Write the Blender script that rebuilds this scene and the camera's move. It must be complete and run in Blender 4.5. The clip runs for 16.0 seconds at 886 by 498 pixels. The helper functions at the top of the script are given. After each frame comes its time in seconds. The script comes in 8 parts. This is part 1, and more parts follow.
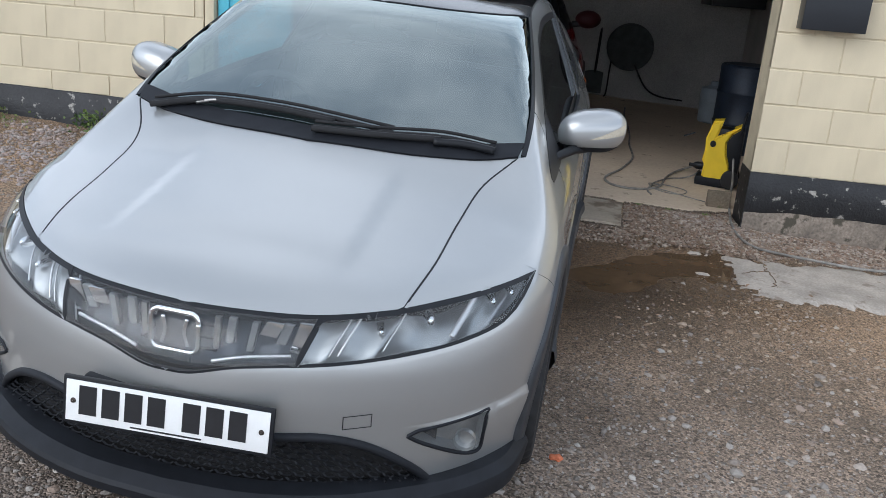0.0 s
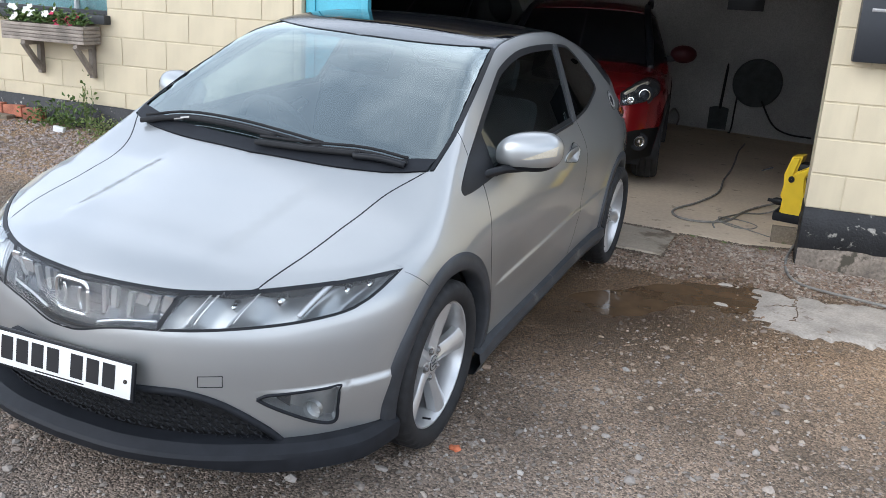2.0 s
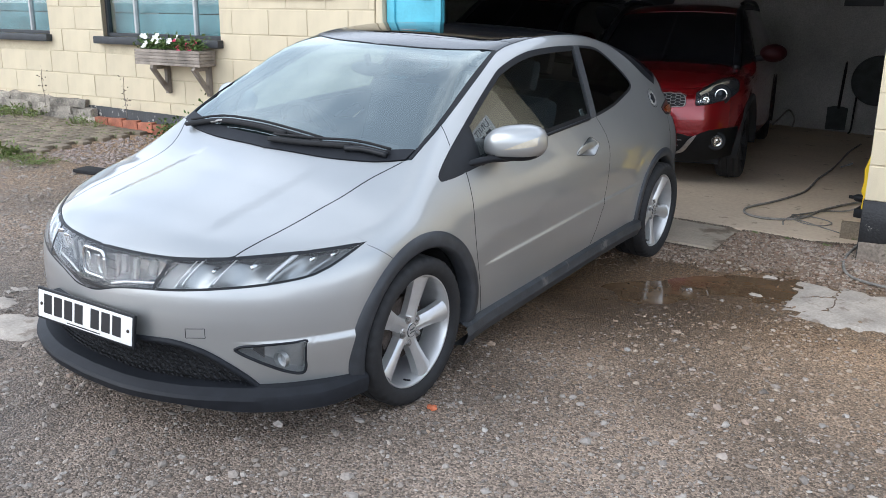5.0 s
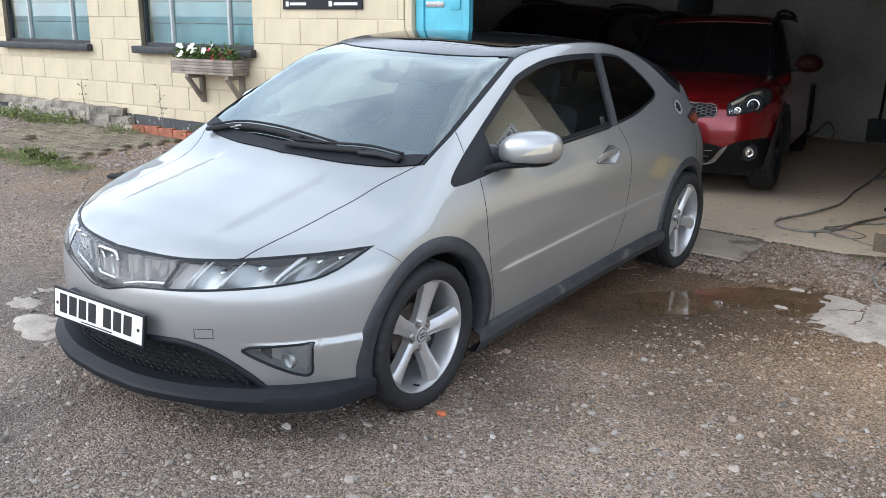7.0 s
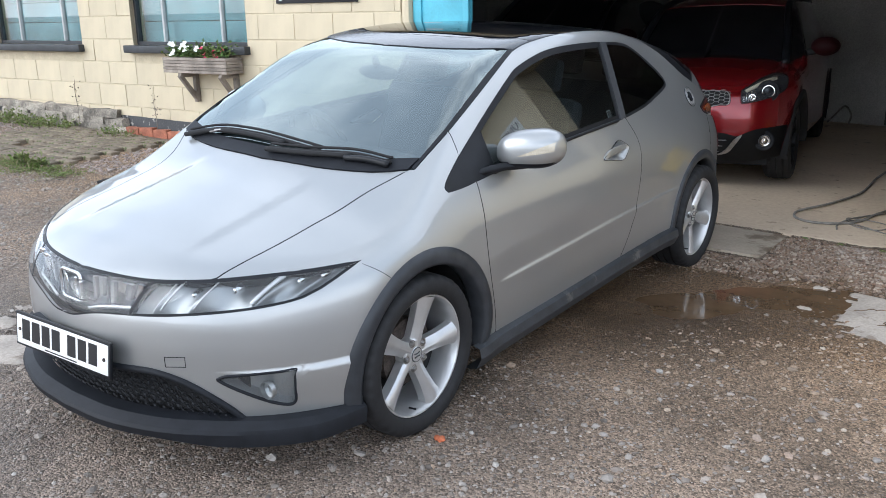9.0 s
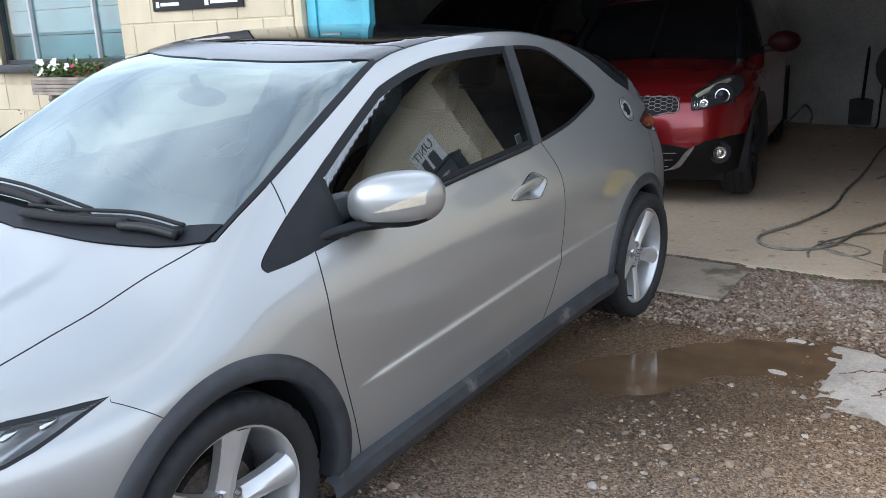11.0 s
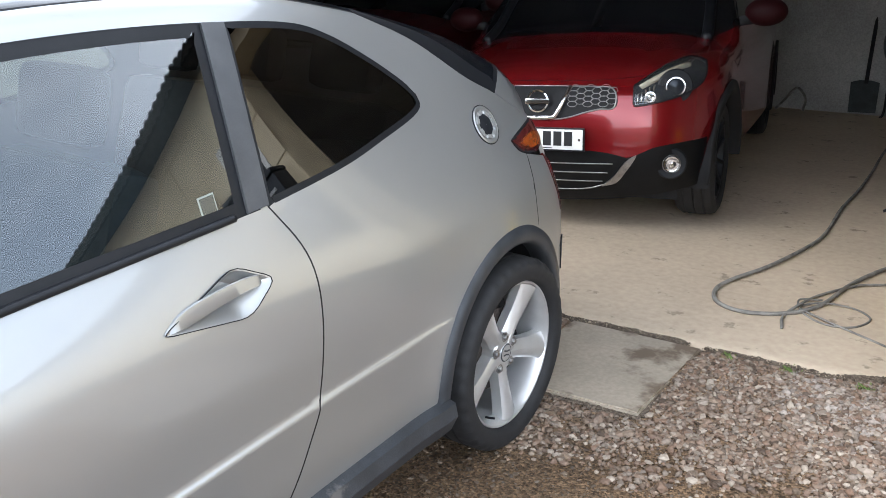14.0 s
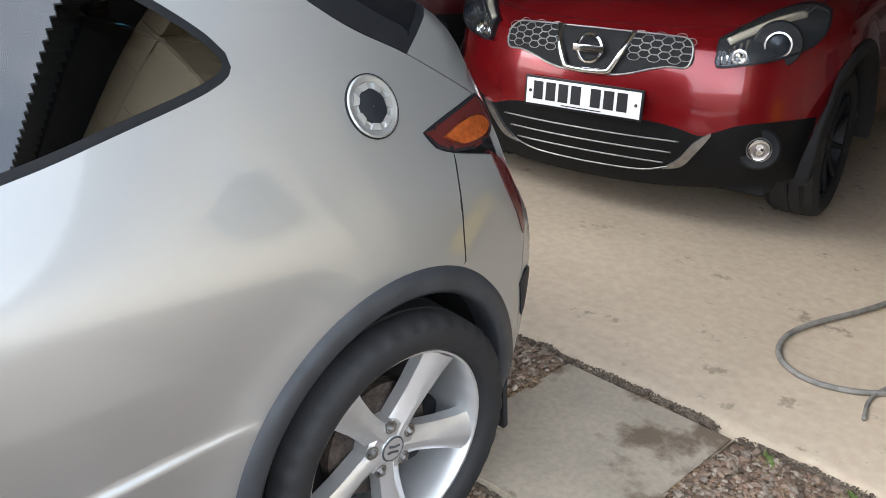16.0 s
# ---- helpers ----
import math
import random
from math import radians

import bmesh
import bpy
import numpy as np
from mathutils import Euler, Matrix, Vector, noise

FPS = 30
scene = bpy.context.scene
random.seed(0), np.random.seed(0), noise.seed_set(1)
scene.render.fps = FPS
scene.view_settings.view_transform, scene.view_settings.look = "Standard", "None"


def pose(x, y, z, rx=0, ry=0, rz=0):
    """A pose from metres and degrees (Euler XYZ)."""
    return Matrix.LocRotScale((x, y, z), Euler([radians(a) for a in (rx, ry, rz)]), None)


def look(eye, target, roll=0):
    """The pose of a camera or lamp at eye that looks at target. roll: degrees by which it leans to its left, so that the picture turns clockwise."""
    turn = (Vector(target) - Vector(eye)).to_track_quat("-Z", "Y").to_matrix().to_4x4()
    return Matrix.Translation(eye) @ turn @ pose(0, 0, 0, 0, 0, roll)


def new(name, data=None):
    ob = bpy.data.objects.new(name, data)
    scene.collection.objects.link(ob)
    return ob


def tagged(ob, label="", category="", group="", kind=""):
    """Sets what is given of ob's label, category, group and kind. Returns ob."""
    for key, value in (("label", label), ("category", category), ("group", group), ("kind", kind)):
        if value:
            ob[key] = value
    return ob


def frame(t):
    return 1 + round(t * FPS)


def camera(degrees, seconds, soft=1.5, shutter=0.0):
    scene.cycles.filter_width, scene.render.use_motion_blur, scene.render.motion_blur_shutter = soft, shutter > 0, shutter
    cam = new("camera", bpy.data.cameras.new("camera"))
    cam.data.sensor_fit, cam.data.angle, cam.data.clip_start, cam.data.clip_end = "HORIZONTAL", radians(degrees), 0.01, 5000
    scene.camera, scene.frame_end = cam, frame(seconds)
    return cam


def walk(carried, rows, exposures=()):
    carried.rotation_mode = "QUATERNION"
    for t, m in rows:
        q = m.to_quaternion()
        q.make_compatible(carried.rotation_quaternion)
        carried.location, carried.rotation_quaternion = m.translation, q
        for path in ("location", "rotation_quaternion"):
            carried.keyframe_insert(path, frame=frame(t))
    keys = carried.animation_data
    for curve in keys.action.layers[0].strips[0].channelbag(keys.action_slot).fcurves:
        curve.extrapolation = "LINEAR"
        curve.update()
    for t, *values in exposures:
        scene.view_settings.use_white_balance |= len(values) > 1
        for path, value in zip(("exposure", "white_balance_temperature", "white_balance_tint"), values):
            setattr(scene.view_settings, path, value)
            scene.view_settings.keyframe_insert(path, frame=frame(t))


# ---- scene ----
cam = camera(54.0, 16.0, soft=0.6)
EXPO = [(0.0, -0.12, 5750, 10), (1.0, 0.08, 5750, 10), (4.0, 0.27, 5750, 10), (8.0, 0.29, 5800, 10), (11.0, 0.3, 5650, 10), (12.5, 0.60, 5800, 10), (14.0, 1.12, 5900, 10), (16.0, 1.13, 6000, 10)]
PATH = [
    (0, (1.057, -2.704, 1.569), (0.681, -0.84, 0.951), 4.5),
    (0.5, (1.328, -2.678, 1.58), (0.814, -0.841, 0.978), 3.3),
    (1, (1.64, -2.626, 1.597), (0.972, -0.839, 0.998), 3.4),
    (1.5, (1.885, -2.689, 1.595), (1.152, -0.92, 1.018), 3.7),
    (2, (2.079, -2.721, 1.622), (1.29, -0.973, 1.056), 3.5),
    (2.5, (2.273, -2.659, 1.621), (1.403, -0.945, 1.068), 2.5),
    (3, (2.489, -2.606, 1.62), (1.497, -0.959, 1.068), 1.7),
    (3.5, (2.619, -2.649, 1.622), (1.591, -1.023, 1.075), 0.8),
    (4, (2.733, -2.737, 1.624), (1.674, -1.13, 1.078), 0.5),
    (6.5, (3.014, -2.644, 1.589), (1.835, -1.117, 1.062), 0.4),
    (7, (3.01, -2.639, 1.586), (1.816, -1.12, 1.069), 0.4),
    (7.5, (3.005, -2.633, 1.583), (1.804, -1.122, 1.06), 0.7),
    (8, (3.003, -2.624, 1.588), (1.79, -1.124, 1.061), 0.6),
    (10.3, (2.657, -1.726, 1.554), (1.465, -0.218, 1.002), -3.0),
    (10.5, (2.641, -1.627, 1.544), (1.463, -0.109, 0.99), -2.5),
    (11, (2.526, -1.291, 1.542), (1.374, 0.257, 1.014), -2.8),
    (11.5, (2.424, -0.936, 1.532), (1.301, 0.63, 0.997), -3.6),
    (12, (2.365, -0.617, 1.534), (1.235, 0.941, 0.991), -3.4),
    (12.5, (2.278, -0.341, 1.517), (1.138, 1.208, 0.968), -3.3),
    (13, (2.217, -0.051, 1.515), (1.083, 1.497, 0.952), -3.0),
    (13.5, (2.221, 0.241, 1.503), (1.082, 1.78, 0.925), -2.5),
    (14, (2.167, 0.505, 1.484), (1.031, 2.034, 0.874), -2.0),
    (14.5, (2.052, 0.798, 1.484), (0.917, 2.312, 0.835), -1.3),
    (15, (2.017, 1.106, 1.459), (0.846, 2.566, 0.755), -0.7),
    (15.5, (2.006, 1.398, 1.468), (0.728, 2.741, 0.718), -0.7),
    (16, (1.966, 1.666, 1.44), (0.65, 2.945, 0.647), 1.2),
]
walk(cam, [(t, look(eye, target, roll)) for t, eye, target, roll in PATH], EXPO)

# world, sun, exposure
SUN_EL, SUN_ROT = 33.0, 215.0
world = bpy.data.worlds.new("sky")
scene.world = world
world.use_nodes = True
wt = world.node_tree
wt.nodes.clear()
w_out = wt.nodes.new("ShaderNodeOutputWorld")
w_bg = wt.nodes.new("ShaderNodeBackground")
w_sky = wt.nodes.new("ShaderNodeTexSky")
w_sky.sky_type = "NISHITA"
w_sky.sun_disc = False
w_sky.sun_elevation, w_sky.sun_rotation = radians(SUN_EL), radians(SUN_ROT)
w_sky.dust_density = 2.0
# broken cloud over the blue
w_co = wt.nodes.new("ShaderNodeTexCoord")
w_map = wt.nodes.new("ShaderNodeMapping")
w_map.inputs["Scale"].default_value = (1.3, 1.3, 2.4)
w_n = wt.nodes.new("ShaderNodeTexNoise")
w_n.inputs["Scale"].default_value = 1.25
w_n.inputs["Detail"].default_value = 4.5
w_n.inputs["Roughness"].default_value = 0.55
w_r = wt.nodes.new("ShaderNodeValToRGB")
w_r.color_ramp.elements[0].position, w_r.color_ramp.elements[0].color = 0.38, (4.1, 4.5, 5.0, 1)
w_r.color_ramp.elements[1].position, w_r.color_ramp.elements[1].color = 0.62, (9.0, 9.05, 9.1, 1)
w_mix = wt.nodes.new("ShaderNodeMixRGB")
w_mix.inputs[0].default_value = 0.82
wt.links.new(w_co.outputs["Generated"], w_map.inputs["Vector"])
wt.links.new(w_map.outputs["Vector"], w_n.inputs["Vector"])
wt.links.new(w_n.outputs["Fac"], w_r.inputs["Fac"])
wt.links.new(w_sky.outputs["Color"], w_mix.inputs[1])
wt.links.new(w_r.outputs["Color"], w_mix.inputs[2])
# the haze is brighter towards the horizon
w_sep = wt.nodes.new("ShaderNodeSeparateXYZ")
w_el = wt.nodes.new("ShaderNodeMapRange")
w_el.inputs["To Min"].default_value, w_el.inputs["To Max"].default_value = 1.30, 0.72
w_dim = wt.nodes.new("ShaderNodeVectorMath")
w_dim.operation = "SCALE"
wt.links.new(w_co.outputs["Generated"], w_sep.inputs["Vector"])
wt.links.new(w_sep.outputs["Z"], w_el.inputs["Value"])
wt.links.new(w_mix.outputs["Color"], w_dim.inputs[0])
wt.links.new(w_el.outputs["Result"], w_dim.inputs["Scale"])
wt.links.new(w_dim.outputs["Vector"], w_bg.inputs["Color"])
w_bg.inputs["Strength"].default_value = 0.22
wt.links.new(w_bg.outputs["Background"], w_out.inputs["Surface"])
sun = new("sun", bpy.data.lights.new("sun", "SUN"))
sun.data.energy, sun.data.angle, sun.data.color = 1.5, radians(50), (1.0, 0.96, 0.9)
sun.matrix_world = pose(0, 0, 12, 90 - SUN_EL, 0, 180 - SUN_ROT)
scene.view_settings.exposure = 0.0


# ---- materials ----
def material(name, base, rough=0.6, metal=0.0, scale=8.0, vary=0.12, fine=60.0, bump=0.15, dist=0.004, spec=0.5, coat=0.0,
             tint=None, second=None, rand=0.0, spots=None, trans=0.0):
    """A surface with variation at two scales and a fine relief."""
    m = bpy.data.materials.new(name)
    m.use_nodes = True
    t = m.node_tree
    b = t.nodes["Principled BSDF"]
    b.inputs["Roughness"].default_value, b.inputs["Metallic"].default_value = rough, metal
    b.inputs["Specular IOR Level"].default_value = spec
    b.inputs["Coat Weight"].default_value = coat
    b.inputs["Coat Roughness"].default_value = 0.04
    b.inputs["Transmission Weight"].default_value = trans
    co = t.nodes.new("ShaderNodeTexCoord")
    big = t.nodes.new("ShaderNodeTexNoise")
    big.inputs["Scale"].default_value, big.inputs["Detail"].default_value = scale, 5.0
    small = t.nodes.new("ShaderNodeTexNoise")
    small.inputs["Scale"].default_value, small.inputs["Detail"].default_value = fine, 4.0
    for n in (big, small):
        t.links.new(co.outputs["Object"], n.inputs["Vector"])
    ramp = t.nodes.new("ShaderNodeValToRGB")
    lo = second or tuple(c * (1 - vary) for c in base)
    hi = tuple(min(1, c * (1 + vary * 0.6)) for c in base)
    ramp.color_ramp.elements[0].position, ramp.color_ramp.elements[0].color = 0.35, (*lo, 1)
    ramp.color_ramp.elements[1].position, ramp.color_ramp.elements[1].color = 0.65, (*hi, 1)
    t.links.new(big.outputs["Fac"], ramp.inputs["Fac"])
    mul = t.nodes.new("ShaderNodeMixRGB")
    mul.blend_type = "OVERLAY"
    mul.inputs[0].default_value = min(1.0, vary * 2.0)
    t.links.new(ramp.outputs["Color"], mul.inputs[1])
    t.links.new(small.outputs["Fac"], mul.inputs[2])
    col = mul.outputs["Color"]
    if spots:
        sp = t.nodes.new("ShaderNodeTexNoise")
        sp.inputs["Scale"].default_value, sp.inputs["Detail"].default_value = spots[1], 6.0
        sp.inputs["Roughness"].default_value = 0.65
        t.links.new(co.outputs["Object"], sp.inputs["Vector"])
        sr = t.nodes.new("ShaderNodeValToRGB")
        sr.color_ramp.elements[0].position, sr.color_ramp.elements[1].position = spots[2], spots[2] + 0.06
        t.links.new(sp.outputs["Fac"], sr.inputs["Fac"])
        mx = t.nodes.new("ShaderNodeMixRGB")
        t.links.new(sr.outputs["Color"], mx.inputs[0])
        t.links.new(col, mx.inputs[1])
        mx.inputs[2].default_value = (*spots[0], 1)
        col = mx.outputs["Color"]
    if rand:
        info = t.nodes.new("ShaderNodeObjectInfo")
        hsv = t.nodes.new("ShaderNodeHueSaturation")
        mr = t.nodes.new("ShaderNodeMapRange")
        mr.inputs["To Min"].default_value, mr.inputs["To Max"].default_value = 1 - rand, 1 + rand
        t.links.new(info.outputs["Random"], mr.inputs["Value"])
        t.links.new(mr.outputs["Result"], hsv.inputs["Value"])
        t.links.new(col, hsv.inputs["Color"])
        col = hsv.outputs["Color"]
    t.links.new(col, b.inputs["Base Color"])
    if bump:
        bn = t.nodes.new("ShaderNodeBump")
        bn.inputs["Strength"].default_value, bn.inputs["Distance"].default_value = bump, dist
        t.links.new(small.outputs["Fac"], bn.inputs["Height"])
        t.links.new(bn.outputs["Normal"], b.inputs["Normal"])
    return m


def island_material(name, stops, rough=0.8, bump=0.4, fine=90.0):
    """Colours that differ from piece to piece of one joined mesh."""
    m = material(name, (0.3, 0.3, 0.3), rough, fine=fine, bump=bump)
    t = m.node_tree
    geo = t.nodes.new("ShaderNodeNewGeometry")
    ramp = t.nodes.new("ShaderNodeValToRGB")
    ramp.color_ramp.elements[0].color, ramp.color_ramp.elements[0].position = (*stops[0], 1), 0.0
    ramp.color_ramp.elements[1].color, ramp.color_ramp.elements[1].position = (*stops[-1], 1), 1.0
    for i, c in enumerate(stops[1:-1]):
        e = ramp.color_ramp.elements.new((i + 1) / (len(stops) - 1))
        e.color = (*c, 1)
    t.links.new(geo.outputs["Random Per Island"], ramp.inputs["Fac"])
    mix = t.nodes.new("ShaderNodeMixRGB")
    mix.blend_type, mix.inputs[0].default_value = "OVERLAY", 0.35
    small = [n for n in t.nodes if n.type == "TEX_NOISE"][1]
    t.links.new(ramp.outputs["Color"], mix.inputs[1])
    t.links.new(small.outputs["Fac"], mix.inputs[2])
    t.links.new(mix.outputs["Color"], t.nodes["Principled BSDF"].inputs["Base Color"])
    return m


def glass_material(name, tint, ior=1.5, rough=0.0, gain=1.0, haze=0.0, sheen=(1, 1, 1), fall=3.0):
    """A thin pane: tinted view through it and a mirror image by Fresnel."""
    m = bpy.data.materials.new(name)
    m.use_nodes = True
    t = m.node_tree
    t.nodes.clear()
    out = t.nodes.new("ShaderNodeOutputMaterial")
    tr = t.nodes.new("ShaderNodeBsdfTransparent")
    tr.inputs["Color"].default_value = (*tint, 1)
    gl = t.nodes.new("ShaderNodeBsdfGlossy")
    gl.inputs["Roughness"].default_value = rough
    gl.inputs["Color"].default_value = (*sheen, 1)
    fr = t.nodes.new("ShaderNodeLayerWeight")
    fr.inputs["Blend"].default_value = 0.5
    pw = t.nodes.new("ShaderNodeMath")
    pw.operation = "POWER"
    pw.inputs[1].default_value = fall
    f0 = gain * ((ior - 1) / (ior + 1)) ** 2
    k = t.nodes.new("ShaderNodeMath")
    k.operation, k.use_clamp = "MULTIPLY_ADD", True
    k.inputs[1].default_value, k.inputs[2].default_value = 1 - f0, f0
    mix = t.nodes.new("ShaderNodeMixShader")
    t.links.new(fr.outputs["Facing"], pw.inputs[0])
    t.links.new(pw.outputs["Value"], k.inputs[0])
    t.links.new(k.outputs["Value"], mix.inputs[0])
    t.links.new(tr.outputs["BSDF"], mix.inputs[1])
    t.links.new(gl.outputs["BSDF"], mix.inputs[2])
    if haze:
        # a dulled outer surface
        df = t.nodes.new("ShaderNodeBsdfDiffuse")
        df.inputs["Color"].default_value = (0.75, 0.76, 0.76, 1)
        hz = t.nodes.new("ShaderNodeMixShader")
        hz.inputs[0].default_value = haze
        t.links.new(mix.outputs["Shader"], hz.inputs[1])
        t.links.new(df.outputs["BSDF"], hz.inputs[2])
        mix = hz
    t.links.new(mix.outputs[0], out.inputs["Surface"])
    return m


SILVER = material("silver_paint", (0.415, 0.422, 0.416), 0.39, 0.72, scale=3, vary=0.02, fine=900, bump=0.006, dist=0.0006, coat=1.0)
SILVER.node_tree.nodes["Principled BSDF"].inputs["Coat IOR"].default_value = 1.62
TRIM = material("grey_plastic", (0.013, 0.0145, 0.018), 0.55, scale=20, vary=0.18, fine=700, bump=0.12, dist=0.0006, spec=0.22)
BLACK = material("black_plastic", (0.010, 0.011, 0.0135), 0.45, scale=20, vary=0.15, fine=500, bump=0.08, dist=0.0005, spec=0.28)
RUBBER = material("rubber", (0.012, 0.012, 0.013), 0.72, scale=30, vary=0.25, fine=260, bump=0.25, dist=0.001)
MATT = material("matt_black", (0.01, 0.01, 0.011), 0.85, scale=20, vary=0.2, fine=200, bump=0.1)
CLADDING = material("black_cladding", (0.0055, 0.0056, 0.006), 0.5, scale=14, vary=0.2, fine=400, bump=0.1, dist=0.0006, spec=0.2)
FABRIC = material("dark_cloth", (0.02, 0.021, 0.025), 0.9, scale=30, vary=0.2, fine=400, bump=0.2, dist=0.001)
DASH = material("dash_plastic", (0.06, 0.063, 0.068), 0.6, scale=25, vary=0.1, fine=500, bump=0.1, dist=0.0006)
ALLOY = material("alloy", (0.60, 0.60, 0.595), 0.3, 0.65, scale=15, vary=0.06, fine=500, bump=0.04, dist=0.0005, coat=0.5)
STEEL = material("steel", (0.35, 0.34, 0.33), 0.4, 1.0, scale=30, vary=0.2, fine=300, bump=0.1, dist=0.0008)
RUST = material("rusty_disc", (0.07, 0.055, 0.046), 0.6, 0.5, scale=40, vary=0.4, fine=160, bump=0.2, dist=0.001)
CHROME = material("chrome", (0.82, 0.83, 0.84), 0.08, 1.0, scale=10, vary=0.02, fine=400, bump=0.0)
REFLECTOR = material("lamp_reflector", (0.36, 0.37, 0.37), 0.40, 0.85, scale=8, vary=0.06, fine=90, bump=0.0)
SMOKE = material("lamp_smoke", (0.026, 0.031, 0.039), 0.28, 0.5, scale=12, vary=0.2, fine=60, bump=0.0)
PILLAR = material("satin_pillar_trim", (0.060, 0.063, 0.068), 0.34, scale=9, vary=0.25, fine=500, bump=0.06, dist=0.0005, spec=0.6)
LENS = glass_material("clear_lens", (0.90, 0.92, 0.93), 1.45, haze=0.04, fall=4.0)
CLEARLENS = glass_material("new_lens", (0.95, 0.96, 0.96), 1.45, haze=0.02)
SCREEN = glass_material("screen_glass", (0.36, 0.43, 0.42), 1.9, gain=2.9, sheen=(0.86, 0.95, 0.93))
SIDEGLASS = glass_material("side_glass", (0.62, 0.72, 0.72), 1.7, gain=1.75, sheen=(0.94, 0.98, 1.0))
PRIVACY = glass_material("rear_glass", (0.13, 0.15, 0.16), 1.7, gain=1.5)
ROOFGLASS = material("roof_glass", (0.006, 0.007, 0.009), 0.04, scale=5, vary=0.05, bump=0.0, spec=0.6)
INDICATOR = material("clear_indicator", (0.60, 0.54, 0.42), 0.25, 0.1, scale=30, vary=0.1, fine=260, bump=0.4, dist=0.003, coat=1.0)
AMBER = material("amber_lens", (0.27, 0.062, 0.012), 0.15, scale=20, vary=0.3, fine=120, bump=0.3, dist=0.002, coat=1.0)
REDLENS = material("red_lens", (0.075, 0.014, 0.013), 0.12, scale=20, vary=0.15, fine=90, bump=0.15, dist=0.002, coat=1.0)
# roof glass with the sky's reflection put into a lighter grey base
ROOFSHEEN = material("roof_glass_sky_sheen", (0.045, 0.05, 0.053), 0.14, scale=5, vary=0.05, bump=0.0, spec=0.8)
PLATE = material("plate_white", (0.78, 0.78, 0.76), 0.35, scale=12, vary=0.05, fine=200, bump=0.03, dist=0.0005)
INK = material("ink_black", (0.012, 0.012, 0.014), 0.45, scale=30, vary=0.1, bump=0.02)
REDPAINT = material("red_paint", (0.215, 0.005, 0.008), 0.24, 0.45, scale=4, vary=0.05, fine=900, bump=0.01, dist=0.0005, coat=1.0)
MAROON = material("maroon_paint", (0.07, 0.005, 0.008), 0.3, 0.3, scale=4, vary=0.05, fine=900, bump=0.01, dist=0.0005, coat=1.0)
CREAM = material("cream_block_paint", (0.61, 0.525, 0.365), 0.75, scale=2.5, vary=0.07, fine=130, bump=0.35, dist=0.003, rand=0.035,
                 spots=((0.32, 0.26, 0.17), 17.0, 0.735))
MORTAR = material("cream_mortar", (0.565, 0.485, 0.335), 0.85, scale=6, vary=0.12, fine=120, bump=0.5, dist=0.004)
PLINTH = material("black_plinth_paint", (0.015, 0.015, 0.016), 0.6, scale=5, vary=0.4, fine=60, bump=0.6, dist=0.008,
                  spots=((0.33, 0.31, 0.27), 13.0, 0.60))
RENDER = material("bare_render", (0.225, 0.185, 0.145), 0.9, scale=5, vary=0.35, fine=60, bump=0.6, dist=0.006, spots=((0.07, 0.06, 0.042), 5.0, 0.57))
CONCRETE = material("garage_concrete", (0.60, 0.485, 0.355), 0.75, scale=0.9, vary=0.12, fine=30, bump=0.12, dist=0.003,
                    spots=((0.33, 0.26, 0.185), 7.0, 0.615))
SLAB = material("paving_slab", (0.44, 0.375, 0.29), 0.55, scale=3, vary=0.12, fine=60, bump=0.12, dist=0.002, spots=((0.185, 0.14, 0.098), 1.9, 0.49))
PATCHC = material("old_concrete", (0.41, 0.36, 0.305), 0.7, scale=6, vary=0.2, fine=70, bump=0.35, dist=0.004, spots=((0.24, 0.195, 0.155), 9.0, 0.60))
WHITEWALL = material("white_wall", (0.43, 0.415, 0.385), 0.85, scale=1.2, vary=0.22, fine=70, bump=0.25, dist=0.004)
CEILING = material("ceiling_sheet", (0.3, 0.3, 0.29), 0.85, scale=2, vary=0.2, fine=60, bump=0.2)
FRAMEPAINT = material("window_frame_paint", (0.52, 0.53, 0.52), 0.5, scale=10, vary=0.12, fine=180, bump=0.15, dist=0.001)
SILLPAINT = material("sill_black", (0.03, 0.033, 0.037), 0.5, scale=9, vary=0.3, fine=120, bump=0.25, dist=0.002)
BLUEDOOR = material("blue_door_paint", (0.10, 0.43, 0.54), 0.5, scale=5, vary=0.12, fine=110, bump=0.25, dist=0.002,
                    spots=((0.42, 0.40, 0.36), 9.0, 0.70))
TEAL = material("teal_panel", (0.30, 0.55, 0.60), 0.6, scale=3, vary=0.25, fine=80, bump=0.1)
PANE = glass_material("window_pane", (0.75, 0.8, 0.8), 1.5, gain=1.2)
GREYWOOD = material("weathered_wood", (0.27, 0.23, 0.19), 0.85, scale=7, vary=0.35, fine=160, bump=0.5, dist=0.003, rand=0.15)
BRICK = material("red_brick", (0.36, 0.13, 0.075), 0.85, scale=12, vary=0.3, fine=140, bump=0.5, dist=0.004, rand=0.2)
PAVER = material("mossy_paver", (0.215, 0.175, 0.125), 0.9, scale=5, vary=0.3, fine=90, bump=0.5, dist=0.004, rand=0.22,
                 spots=((0.075, 0.095, 0.03), 5.0, 0.57))
YELLOW = material("yellow_plastic", (0.80, 0.56, 0.02), 0.38, scale=10, vary=0.05, fine=300, bump=0.05, dist=0.0006)
HOSE = material("hose_rubber", (0.24, 0.225, 0.20), 0.8, scale=14, vary=0.35, fine=300, bump=0.2, dist=0.001, spots=((0.05, 0.048, 0.045), 5.0, 0.60))
ARCH = material("arch_plastic", (0.036, 0.039, 0.044), 0.42, scale=18, vary=0.2, fine=600, bump=0.12, dist=0.0006, spec=0.4)
